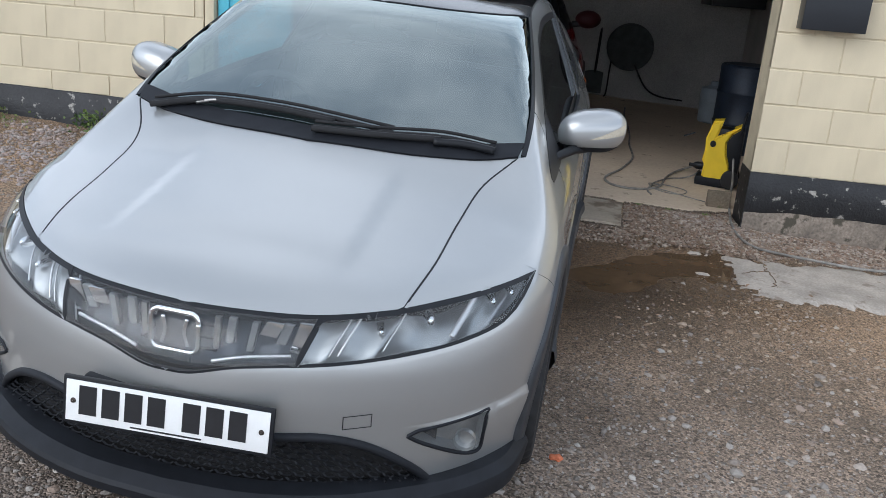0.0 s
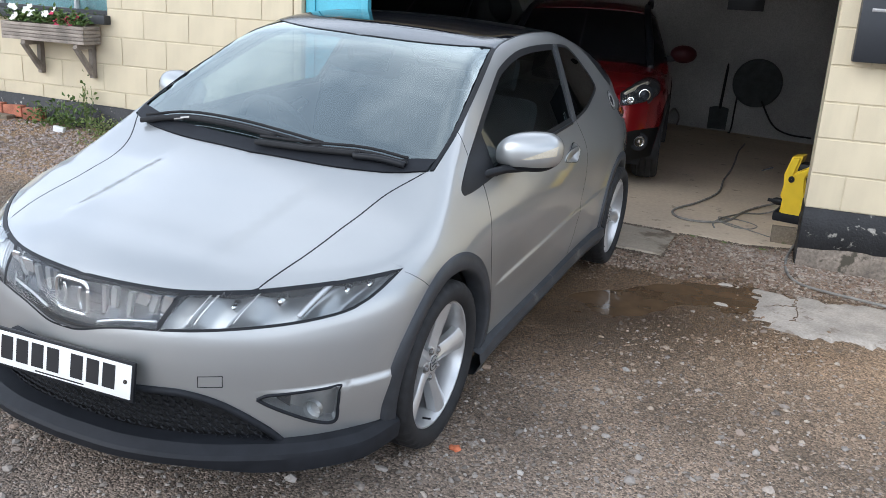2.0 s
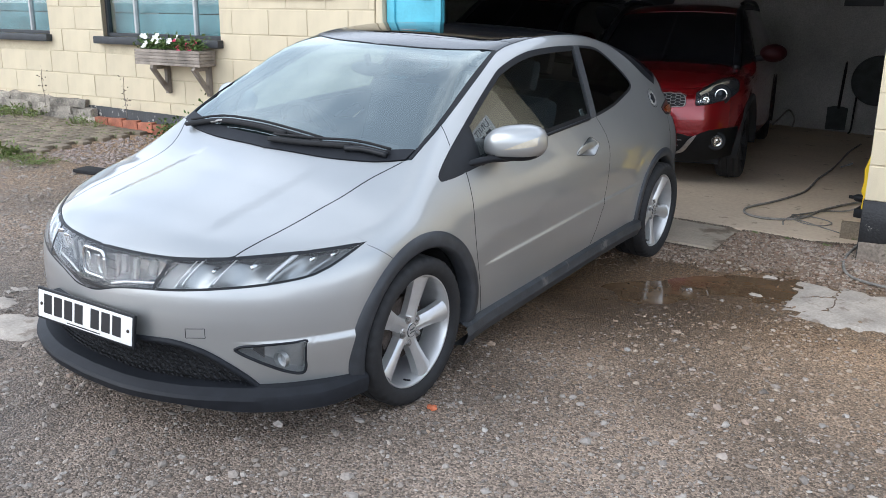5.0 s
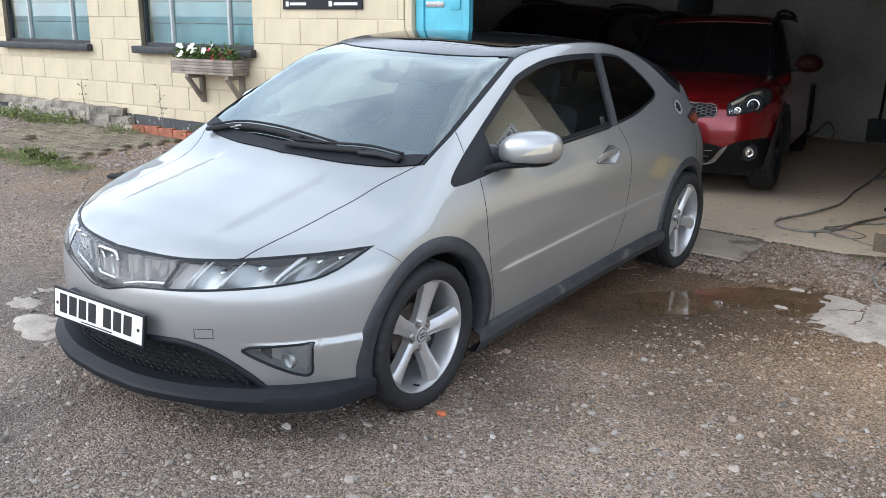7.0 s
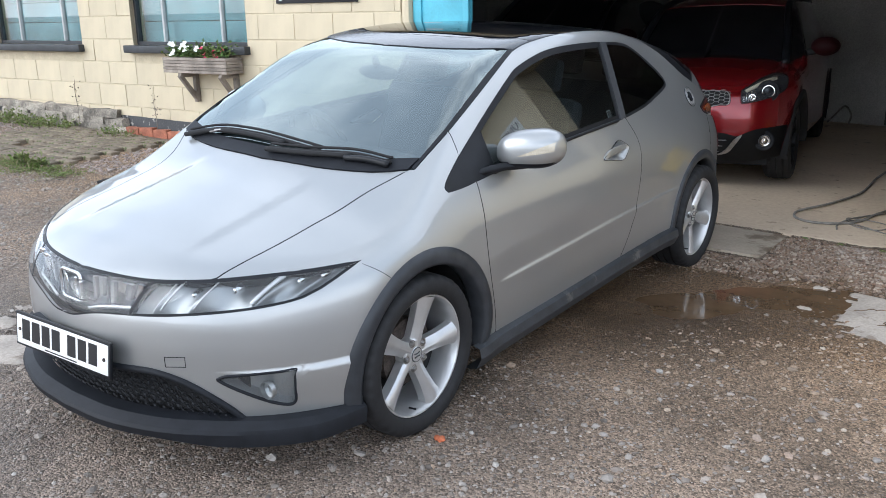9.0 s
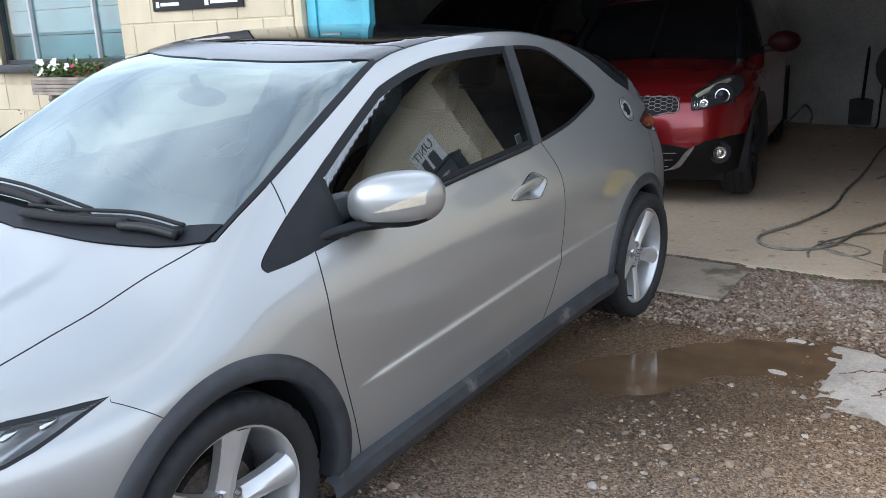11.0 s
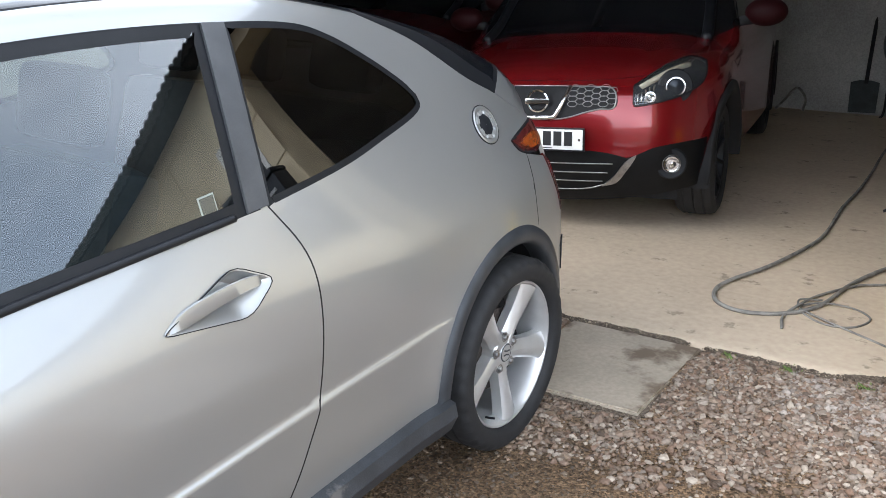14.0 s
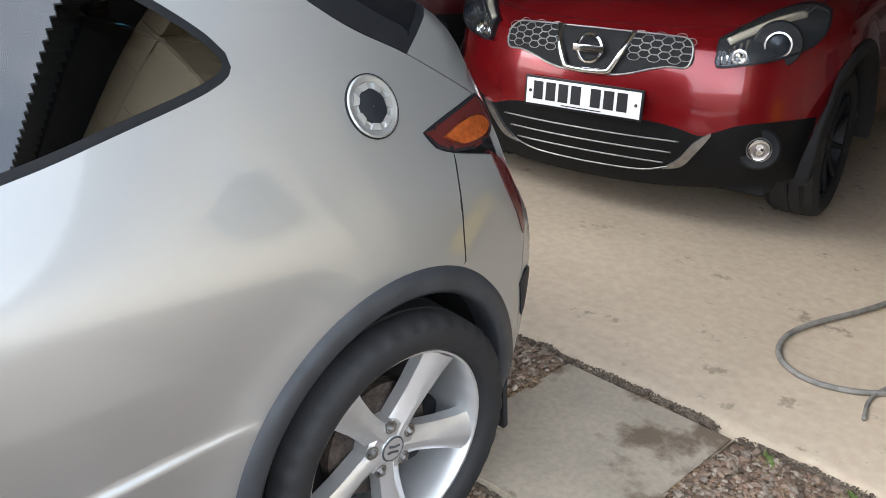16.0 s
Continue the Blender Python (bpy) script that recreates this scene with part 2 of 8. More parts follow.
SKIRT = material("scuffed_skirt", (0.034, 0.037, 0.042), 0.48, scale=12, vary=0.3, fine=300, bump=0.12, dist=0.0008, spots=((0.11, 0.105, 0.10), 7.0, 0.60))
REELGREY = material("reel_grey", (0.045, 0.052, 0.05), 0.7, scale=10, vary=0.3, fine=120, bump=0.2)
ORANGE = material("orange_chip", (0.55, 0.16, 0.07), 0.8, scale=30, vary=0.2, fine=150, bump=0.4)
BLUETUB = material("pale_tub", (0.33, 0.38, 0.42), 0.5, scale=8, vary=0.1, fine=100, bump=0.05)
LEAF = island_material("leaves", [(0.035, 0.075, 0.012), (0.075, 0.14, 0.025), (0.14, 0.19, 0.045), (0.05, 0.09, 0.02)], 0.6, 0.1)
PETALW = material("white_petals", (0.82, 0.82, 0.74), 0.7, scale=20, vary=0.05, bump=0.05)
PETALR = material("pink_petals", (0.62, 0.05, 0.12), 0.7, scale=20, vary=0.15, bump=0.05)
GRAVEL = island_material("gravel", [(0.19, 0.120, 0.078), (0.285, 0.21, 0.15), (0.085, 0.060, 0.042), (0.24, 0.152, 0.102), (0.205, 0.162, 0.124), (0.42, 0.35, 0.275), (0.13, 0.083, 0.055)], 0.6, 0.3)
CHIPS = island_material("grey_gravel", [(0.30, 0.25, 0.21), (0.40, 0.345, 0.29), (0.20, 0.165, 0.135), (0.35, 0.265, 0.205)], 0.85, 0.3)
DIRT = island_material("joint_soil", [(0.070, 0.052, 0.036), (0.12, 0.090, 0.064), (0.19, 0.150, 0.11)], 0.85, 0.3)
GRIT = island_material("yard_grit", [(0.215, 0.145, 0.09), (0.32, 0.235, 0.16), (0.13, 0.09, 0.058), (0.40, 0.32, 0.24), (0.25, 0.16, 0.10), (0.43, 0.37, 0.295)], 0.75, 0.3)
WETGRIT = island_material("wet_grit", [(0.085, 0.058, 0.037), (0.14, 0.10, 0.067), (0.055, 0.039, 0.026), (0.19, 0.145, 0.105), (0.11, 0.073, 0.046)], 0.4, 0.3)
GREYGRIT = island_material("grey_yard_grit", [(0.185, 0.155, 0.128), (0.28, 0.245, 0.21), (0.11, 0.092, 0.077), (0.38, 0.345, 0.305), (0.20, 0.162, 0.132), (0.43, 0.40, 0.36)], 0.78, 0.3)
PINKGRAVEL = island_material("pink_gravel", [(0.29, 0.225, 0.19), (0.40, 0.345, 0.31), (0.19, 0.155, 0.135), (0.37, 0.28, 0.24), (0.33, 0.30, 0.275)], 0.8, 0.3)
SIGNBLACK = material("sign_black", (0.012, 0.014, 0.018), 0.4, scale=6, vary=0.1, bump=0.03)
SIGNWHITE = material("sign_white", (0.75, 0.75, 0.73), 0.5, scale=6, vary=0.05, bump=0.03)
ROOFING = material("corrugated_sheet", (0.07, 0.075, 0.08), 0.7, scale=3, vary=0.25, fine=60, bump=0.2)
WATER = material("puddle_water", (0.125, 0.080, 0.045), 0.03, scale=3, vary=0.2, fine=9, bump=0.012, dist=0.004, spec=0.4)


# ---- building helpers ----
def liner(s, r, depth, m, parent):
    """The dark shell over a wheel: an arched wall and its inner end."""
    a = np.radians(np.linspace(-14, 194, 40))
    verts = [m @ Vector((0, r * math.cos(w), r * math.sin(w))) for w in a] + [m @ Vector((-s * depth, r * math.cos(w), r * math.sin(w))) for w in a]
    n = len(a)
    faces = [(i, i + 1, n + i + 1, n + i) for i in range(n - 1)] + [tuple(range(n, 2 * n))]
    return link("wheel_liner", verts, faces, MATT, parent, False)


def link(name, verts, faces, mats, parent=None, smooth=False, index=None, label="", normals=None):
    """One mesh object out of vertices and faces, under a thing or at top level."""
    me = bpy.data.meshes.new(name)
    me.from_pydata([tuple(map(float, v)) for v in verts], [], [tuple(map(int, f)) for f in faces])
    for m in (mats if isinstance(mats, (list, tuple)) else [mats]):
        me.materials.append(m)
    if smooth:
        me.polygons.foreach_set("use_smooth", [True] * len(me.polygons))
    if index is not None:
        me.polygons.foreach_set("material_index", [int(i) for i in index])
    me.validate()
    if normals is not None and len(normals) == len(me.vertices):
        me.normals_split_custom_set_from_vertices([tuple(map(float, n)) for n in normals])
    me.update()
    ob = new(name, me)
    if parent is not None:
        ob.parent = parent
    if label:
        ob["label"] = label
    return ob


def part(name, bm, mat, parent, label="", smooth=False, angle=None):
    """A bmesh as one mesh object under a thing or part."""
    me = bpy.data.meshes.new(name)
    bm.to_mesh(me)
    bm.free()
    for m in (mat if isinstance(mat, (list, tuple)) else [mat]):
        me.materials.append(m)
    if smooth or angle:
        me.polygons.foreach_set("use_smooth", [True] * len(me.polygons))
    if angle:
        me.set_sharp_from_angle(angle=radians(angle))
    ob = new(name, me)
    if parent is not None:
        ob.parent = parent
    if label:
        ob["label"] = label
    return ob


def empty(name, m=None):
    ob = new(name)
    ob.empty_display_size = 0.1
    if m is not None:
        ob.matrix_world = m
    return ob


def box_bm(bm, x0, x1, y0, y1, z0, z1, bevel=0.0, m=None):
    """Adds a box, with bevelled edges if asked."""
    mat = Matrix.Translation(((x0 + x1) / 2, (y0 + y1) / 2, (z0 + z1) / 2)) @ Matrix.Diagonal((x1 - x0, y1 - y0, z1 - z0, 1))
    if m is not None:
        mat = m @ mat
    made = bmesh.ops.create_cube(bm, size=1.0, matrix=mat)
    if bevel:
        edges = list({e for v in made["verts"] for e in v.link_edges})
        bmesh.ops.bevel(bm, geom=edges, offset=bevel, segments=2, affect="EDGES", profile=0.6)
    return bm


def box(name, x0, x1, y0, y1, z0, z1, mat, parent=None, bevel=0.004, label="", m=None):
    return part(name, box_bm(bmesh.new(), x0, x1, y0, y1, z0, z1, bevel, m), mat, parent, label, angle=35 if bevel else None)


def tube(name, pts, radius, mat, parent=None, sides=8, label="", closed=False, taper=None):
    """A round bar along a smooth line of points."""
    p = smooth_line(pts, closed=closed) if len(pts) > 2 else np.array(pts, float)
    n = len(p)
    tan = np.gradient(p, axis=0)
    tan /= np.linalg.norm(tan, axis=1)[:, None] + 1e-9
    up = np.array([0, 0, 1.0]) if abs(tan[0][2]) < 0.9 else np.array([1.0, 0, 0])
    verts, faces = [], []
    a = np.cross(tan[0], up)
    a /= np.linalg.norm(a)
    for i in range(n):
        a = a - tan[i] * (a @ tan[i])
        a /= np.linalg.norm(a) + 1e-9
        b = np.cross(tan[i], a)
        r = radius if taper is None else radius + (taper - radius) * i / (n - 1)
        for k in range(sides):
            w = 2 * math.pi * k / sides
            verts.append(p[i] + r * (math.cos(w) * a + math.sin(w) * b))
    for i in range(n - 1):
        for k in range(sides):
            k2 = (k + 1) % sides
            faces.append((i * sides + k, i * sides + k2, (i + 1) * sides + k2, (i + 1) * sides + k))
    faces.append(tuple(range(sides))[::-1])
    faces.append(tuple(range((n - 1) * sides, n * sides)))
    return link(name, verts, faces, mat, parent, smooth=True, label=label)


def smooth_line(pts, step=None, per=8, closed=False):
    """A Catmull-Rom line through the points."""
    p = np.array(pts, float)
    if closed:
        p = np.vstack([p[-1], p, p[0], p[1]])
    else:
        p = np.vstack([2 * p[0] - p[1], p, 2 * p[-1] - p[-2]])
    out = []
    for i in range(1, len(p) - 2):
        n = per if step is None else max(2, int(np.linalg.norm(p[i + 1] - p[i]) / step))
        for k in range(n):
            t = k / n
            out.append(0.5 * (2 * p[i] + (p[i + 1] - p[i - 1]) * t + (2 * p[i - 1] - 5 * p[i] + 4 * p[i + 1] - p[i + 2]) * t * t
                              + (3 * p[i] - p[i - 1] - 3 * p[i + 1] + p[i + 2]) * t ** 3))
    if not closed:
        out.append(p[-2])
    return np.array(out)


def curve1d(xs, ys):
    """A smooth function through a few points."""
    xs, ys = np.array(xs, float), np.array(ys, float)
    d = np.diff(ys) / np.diff(xs)
    m = np.concatenate([[d[0]], (d[1:] * np.diff(xs)[:-1] + d[:-1] * np.diff(xs)[1:]) / (xs[2:] - xs[:-2]), [d[-1]]])

    def f(x):
        x = np.asarray(x, float)
        i = np.clip(np.searchsorted(xs, x) - 1, 0, len(xs) - 2)
        h = xs[i + 1] - xs[i]
        t = (x - xs[i]) / h
        tc = np.clip(t, 0, 1)
        v = ((2 * tc ** 3 - 3 * tc ** 2 + 1) * ys[i] + (tc ** 3 - 2 * tc ** 2 + tc) * h * m[i]
             + (-2 * tc ** 3 + 3 * tc ** 2) * ys[i + 1] + (tc ** 3 - tc ** 2) * h * m[i + 1])
        return v + np.where(t < 0, t * h * m[0], 0) + np.where(t > 1, (t - 1) * h * m[-1], 0)
    return f


def fan_bm(bm, outline, z0, z1, m=None):
    """A flat plate with the given outline (x, y), from z0 to z1."""
    m = m or Matrix.Identity(4)
    lo = [bm.verts.new(m @ Vector((x, y, z0))) for x, y in outline]
    hi = [bm.verts.new(m @ Vector((x, y, z1))) for x, y in outline]
    bm.faces.new(hi)
    bm.faces.new(lo[::-1])
    n = len(lo)
    for i in range(n):
        bm.faces.new((lo[i], lo[(i + 1) % n], hi[(i + 1) % n], hi[i]))
    bmesh.ops.recalc_face_normals(bm, faces=bm.faces)
    return bm


def lathe_bm(bm, profile, segments=32, m=None, cap=True):
    """Turns a profile of (radius, height) round the local z axis."""
    m = m or Matrix.Identity(4)
    rings = []
    for r, h in profile:
        rings.append([bm.verts.new(m @ Vector((r * math.cos(2 * math.pi * k / segments), r * math.sin(2 * math.pi * k / segments), h)))
                      for k in range(segments)])
    for a, b in zip(rings, rings[1:]):
        for k in range(segments):
            bm.faces.new((a[k], a[(k + 1) % segments], b[(k + 1) % segments], b[k]))
    if cap:
        bm.faces.new(rings[0][::-1])
        bm.faces.new(rings[-1])
    bmesh.ops.recalc_face_normals(bm, faces=bm.faces)
    return bm


def lathe(name, profile, mat, parent=None, segments=32, m=None, cap=True, label="", angle=35):
    return part(name, lathe_bm(bmesh.new(), profile, segments, m, cap), mat, parent, label, angle=angle)



# ---- the place ----
WALL = pose(1.92, 3.50, 0, 0, 0, 4.8)      # along the front wall: x along it, y into the building
COURSE = 0.235


def slope(x):
    """The yard falls gently away to the right."""
    x = np.asarray(x, float)
    return -0.045 * (9.0 * np.tanh((x - 0.9) / 9.0))


def to_wall(x, y):
    a = radians(4.8)
    dx, dy = np.asarray(x, float) - 1.92, np.asarray(y, float) - 3.50
    return dx * math.cos(a) + dy * math.sin(a), -dx * math.sin(a) + dy * math.cos(a)


RNG = np.random.default_rng(7)
_lat = RNG.random((64, 64))


def grain(x, y, size):
    """Value noise, 0 to 1."""
    x, y = np.asarray(x, float) / size, np.asarray(y, float) / size
    i, j = np.floor(x).astype(int), np.floor(y).astype(int)
    fx, fy = x - i, y - j
    fx, fy = fx * fx * (3 - 2 * fx), fy * fy * (3 - 2 * fy)
    g = lambda a, b: _lat[a % 64, b % 64]
    return (g(i, j) * (1 - fx) + g(i + 1, j) * fx) * (1 - fy) + (g(i, j + 1) * (1 - fx) + g(i + 1, j + 1) * fx) * fy


def puddle_weight(x, y):
    """1 in the middle of the hollow beside the car, 0 outside it."""
    a = radians(42)
    dx, dy = np.asarray(x, float) - 0.98, np.asarray(y, float) - 1.99
    p, q = dx * math.cos(a) + dy * math.sin(a), -dx * math.sin(a) + dy * math.cos(a)
    d = np.sqrt((p / 0.82) ** 2 + (q / 0.31) ** 2) + (grain(x, y, 0.23) - 0.5) * 0.4 + (grain(x, y, 0.075) - 0.5) * 0.22
    return np.clip(1.35 - d, 0, 1)


def damp_weight(x, y):
    """1 in the silt round the puddle, 0 on the drier yard."""
    a = radians(40)
    dx, dy = np.asarray(x, float) - 0.98, np.asarray(y, float) - 1.90
    p, q = dx * math.cos(a) + dy * math.sin(a), -dx * math.sin(a) + dy * math.cos(a)
    return np.clip(2.2 * (1.0 - np.sqrt((p / 1.7) ** 2 + (q / 0.75) ** 2) + 0.5 * (grain(x, y, 0.4) - 0.5)), 0, 1)


WATER_Z = -0.028


def floor_edge(u):
    """How far behind the wall face the concrete begins."""
    u = np.asarray(u, float)
    jag = (grain(u, 3.3 + 0 * u, 0.16) - 0.5) * 0.035 + (grain(u, 9.3 + 0 * u, 0.05) - 0.5) * 0.022
    return 0.248 + jag + 0.17 * np.clip((u + 0.40) / 0.40, 0, 1) ** 1.5 * (u < 0.6)


def ground_z(x, y):
    u, v = to_wall(x, y)
    z = slope(x) + 0.07 * np.clip((-u - 3.5) / 3, 0, 1) * np.clip((v + 2.6) / 2, 0, 1)
    z = z + 0.022 * np.clip((v + 0.38) / 0.4, 0, 1) * (u < 1.0) * (u > -6)
    z = z + (grain(x, y, 0.9) - 0.5) * 0.03 * np.clip(-v / 0.6, 0.25, 1) + (grain(x, y, 0.21) - 0.5) * 0.014 + (grain(x + 5, y, 0.06) - 0.5) * 0.007
    z = z - 0.035 * ((x > 0.58) & (x < 1.07) & (y > 3.05) & (y < 3.61))
    w = puddle_weight(x, y)
    z = z * (1 - 0.8 * w) + 0.8 * w * (WATER_Z - 0.012 + (grain(x, y, 0.3) - 0.5) * 0.02)
    rim = v - floor_edge(u)
    inner = (u < 1.2) * (u > -7)
    return z - (0.012 * np.clip((rim + 0.12) / 0.1, 0, 1) + 0.13 * np.clip((rim + 0.012) / 0.05, 0, 1)) * inner


def ground_material():
    """Wet brown grit: damp and dry areas at two scales, fine stones in the relief."""
    m = material("yard_ground", (0.262, 0.178, 0.110), 0.62, scale=0.9, vary=0.40, fine=95, bump=0.8, dist=0.012,
                 spots=((0.35, 0.268, 0.185), 46.0, 0.60), spec=0.3)
    t = m.node_tree
    b = t.nodes["Principled BSDF"]
    big = [n for n in t.nodes if n.type == "TEX_NOISE"][0]
    # bedded grit: each grain a tone and a rise of its own
    co = [n for n in t.nodes if n.type == "TEX_COORD"][0]
    vo = t.nodes.new("ShaderNodeTexVoronoi")
    vo.inputs["Scale"].default_value = 120.0
    t.links.new(co.outputs["Object"], vo.inputs["Vector"])
    sep = t.nodes.new("ShaderNodeSeparateColor")
    t.links.new(vo.outputs["Color"], sep.inputs["Color"])
    tone = t.nodes.new("ShaderNodeMapRange")
    tone.inputs["To Min"].default_value, tone.inputs["To Max"].default_value = 0.40, 1.75
    t.links.new(sep.outputs[0], tone.inputs["Value"])
    old = b.inputs["Base Color"].links[0].from_socket
    hs = t.nodes.new("ShaderNodeHueSaturation")
    t.links.new(old, hs.inputs["Color"])
    t.links.new(tone.outputs["Result"], hs.inputs["Value"])
    t.links.new(hs.outputs["Color"], b.inputs["Base Color"])
    # brown silt round the hollow, greyer grit towards the front of the yard
    xyz = t.nodes.new("ShaderNodeSeparateXYZ")
    t.links.new(co.outputs["Object"], xyz.inputs["Vector"])
    far = t.nodes.new("ShaderNodeMapRange")
    far.inputs["From Min"].default_value, far.inputs["From Max"].default_value = -0.4, 1.9
    t.links.new(xyz.outputs["Y"], far.inputs["Value"])
    grey = t.nodes.new("ShaderNodeMixRGB")
    grey.blend_type, grey.inputs[0].default_value = "MULTIPLY", 1.0
    grey.inputs[2].default_value = (0.80, 0.93, 1.18, 1)
    t.links.new(hs.outputs["Color"], grey.inputs[1])
    both = t.nodes.new("ShaderNodeMixRGB")
    t.links.new(far.outputs["Result"], both.inputs[0])
    t.links.new(grey.outputs["Color"], both.inputs[1])
    t.links.new(hs.outputs["Color"], both.inputs[2])
    at = t.nodes.new("ShaderNodeMapping")
    at.vector_type = "TEXTURE"
    at.inputs["Location"].default_value = (0.98, 1.95, 0)
    at.inputs["Rotation"].default_value = (0, 0, radians(40))
    at.inputs["Scale"].default_value = (2.2, 1.15, 6.0)
    t.links.new(co.outputs["Object"], at.inputs["Vector"])
    ball = t.nodes.new("ShaderNodeTexGradient")
    ball.gradient_type = "SPHERICAL"
    t.links.new(at.outputs["Vector"], ball.inputs["Vector"])
    ragged_edge = t.nodes.new("ShaderNodeMath")
    ragged_edge.operation = "ADD"
    t.links.new(ball.outputs["Fac"], ragged_edge.inputs[0])
    t.links.new(big.outputs["Fac"], ragged_edge.inputs[1])
    damp = t.nodes.new("ShaderNodeMapRange")
    damp.inputs["From Min"].default_value, damp.inputs["From Max"].default_value = 0.62, 0.98
    t.links.new(ragged_edge.outputs["Value"], damp.inputs["Value"])
    wet = t.nodes.new("ShaderNodeMixRGB")
    wet.blend_type = "MULTIPLY"
    wet.inputs[2].default_value = (0.56, 0.53, 0.49, 1)
    t.links.new(damp.outputs["Result"], wet.inputs[0])
    t.links.new(both.outputs["Color"], wet.inputs[1])
    t.links.new(wet.outputs["Color"], b.inputs["Base Color"])
    b2 = t.nodes.new("ShaderNodeBump")
    b2.invert = True
    b2.inputs["Strength"].default_value, b2.inputs["Distance"].default_value = 0.8, 0.008
    t.links.new(vo.outputs["Distance"], b2.inputs["Height"])
    t.links.new(b.inputs["Normal"].links[0].from_socket, b2.inputs["Normal"])
    t.links.new(b2.outputs["Normal"], b.inputs["Normal"])
    r = t.nodes.new("ShaderNodeMapRange")
    r.inputs["From Min"].default_value, r.inputs["From Max"].default_value = 0.38, 0.62
    r.inputs["To Min"].default_value, r.inputs["To Max"].default_value = 0.36, 0.8
    t.links.new(big.outputs["Fac"], r.inputs["Value"])
    t.links.new(r.outputs["Result"], b.inputs["Roughness"])
    return m


def sheet(name, xs, ys, zf, mat, keep=None):
    gx, gy = np.meshgrid(xs, ys, indexing="ij")
    verts = np.stack([gx, gy, zf(gx, gy)], -1).reshape(-1, 3)
    nx, ny = len(xs), len(ys)
    i, j = np.meshgrid(np.arange(nx - 1), np.arange(ny - 1), indexing="ij")
    a = (i * ny + j).ravel()
    faces = np.stack([a, a + ny, a + ny + 1, a + 1], -1)
    if keep is not None:
        c = verts[faces].mean(1)
        faces = faces[keep(c[:, 0], c[:, 1])]
    return link(name, verts, faces, mat, smooth=True)


def steps(lo, hi, fine_lo, fine_hi, fine, coarse):
    left = fine_lo - np.geomspace(0.05, fine_lo - lo, coarse)[::-1]
    right = fine_hi + np.geomspace(0.05, hi - fine_hi, coarse)
    return np.concatenate([left, np.arange(fine_lo, fine_hi, fine), right])


GROUND = ground_material()
ground = sheet("ground", steps(-400, 400, -5.0, 3.2, 0.028, 40), steps(-400, 400, -2.2, 3.9, 0.028, 40), ground_z, GROUND)
tagged(ground, "wet brown gravel yard with embedded stones and puddles", "ground", kind="structure")

water = sheet("puddle", np.arange(0.2, 2.0, 0.03), np.arange(1.2, 3.2, 0.03), lambda x, y: np.full_like(x, WATER_Z), WATER,
              keep=lambda x, y: puddle_weight(x, y) > 0.05)
tagged(water, "shallow muddy brown puddle beside the silver car", "puddle", kind="structure")

# garage floor: concrete, its broken front edge behind the wall face
fv = np.concatenate([np.linspace(0.22, 0.5, 8), np.linspace(0.6, 6.2, 36)])
fu = np.linspace(-6.8, 1.1, 320)


verts, faces = [], []
for a in fu:
    edge = float(floor_edge(a))
    row = []
    for k, b in enumerate(fv):
        vv = b if k > 4 else edge + (b - 0.22) * (fv[5] - edge) / (fv[5] - 0.22)
        p = WALL @ Vector((a, vv, 0))
        z = float(slope(p.x)) + 0.026 + (float(grain(p.x, p.y, 0.7)) - 0.5) * 0.008 - (0.012 if k == 0 else 0)
        row.append((p.x, p.y, z))
    p0 = row[0]
    verts += [(p0[0] + 0.004, p0[1] - 0.01, p0[2] - 0.16)] + row
n = len(fv) + 1
for i in range(len(fu) - 1):
    for k in range(n - 1):
        faces.append((i * n + k, (i + 1) * n + k, (i + 1) * n + k + 1, i * n + k + 1))
tagged(link("floor", verts, faces, CONCRETE, smooth=True), "stained bare concrete garage floor with a broken edge", "floor", kind="structure")


# ---- walls ----
def wall_box(name, u0, u1, v0, v1, z0, z1, mat, label, category="wall", bevel=0.0):
    ob = box(name, u0, u1, v0, v1, z0, z1, mat, None, bevel)
    ob.matrix_world = WALL
    return tagged(ob, label, category, kind="structure")


def wall_bm(spans, mat, name, label):
    bm = bmesh.new()
    for s in spans:
        box_bm(bm, *s)
    ob = part(name, bm, mat, None)
    ob.matrix_world = WALL
    return tagged(ob, label, "wall", kind="structure")


HEAD = 2.39
WIN = [(-7.41, -5.73), (-9.97, -8.29)]
WIN_Z0, WIN_Z1 = 1.26, 2.22
BACK = 0.005
wall_left = wall_bm([(-13.0, -9.97, BACK, 0.22, 0.0, HEAD), (-8.29, -7.41, BACK, 0.22, 0.0, HEAD), (-5.73, -3.93, BACK, 0.22, 0.0, HEAD),
                     (-9.97, -8.29, BACK, 0.22, 0.0, WIN_Z0), (-9.97, -8.29, BACK, 0.22, WIN_Z1, HEAD),
                     (-7.41, -5.73, BACK, 0.22, 0.0, WIN_Z0), (-7.41, -5.73, BACK, 0.22, WIN_Z1, HEAD)],
                    MORTAR, "wall_front_left", "cream painted concrete block wall with black plinth")
wall_right = wall_bm([(0.0, 7.5, BACK, 0.30, -0.4, HEAD)], MORTAR, "wall_front_right", "cream painted concrete block wall beside the garage opening")
wall_bm([(-3.93, 0.0, BACK, 0.22, 2.27, HEAD)], MORTAR, "wall_lintel", "cream painted lintel over the garage opening")
wall_box("wall_back", -7.0, 1.3, 6.12, 6.32, -0.2, 2.41, WHITEWALL, "dingy white painted back wall of the garage")
wall_box("wall_side_right", 1.0, 1.2, 0.301, 6.119, -0.2, 2.41, WHITEWALL, "dingy white painted side wall of the garage")
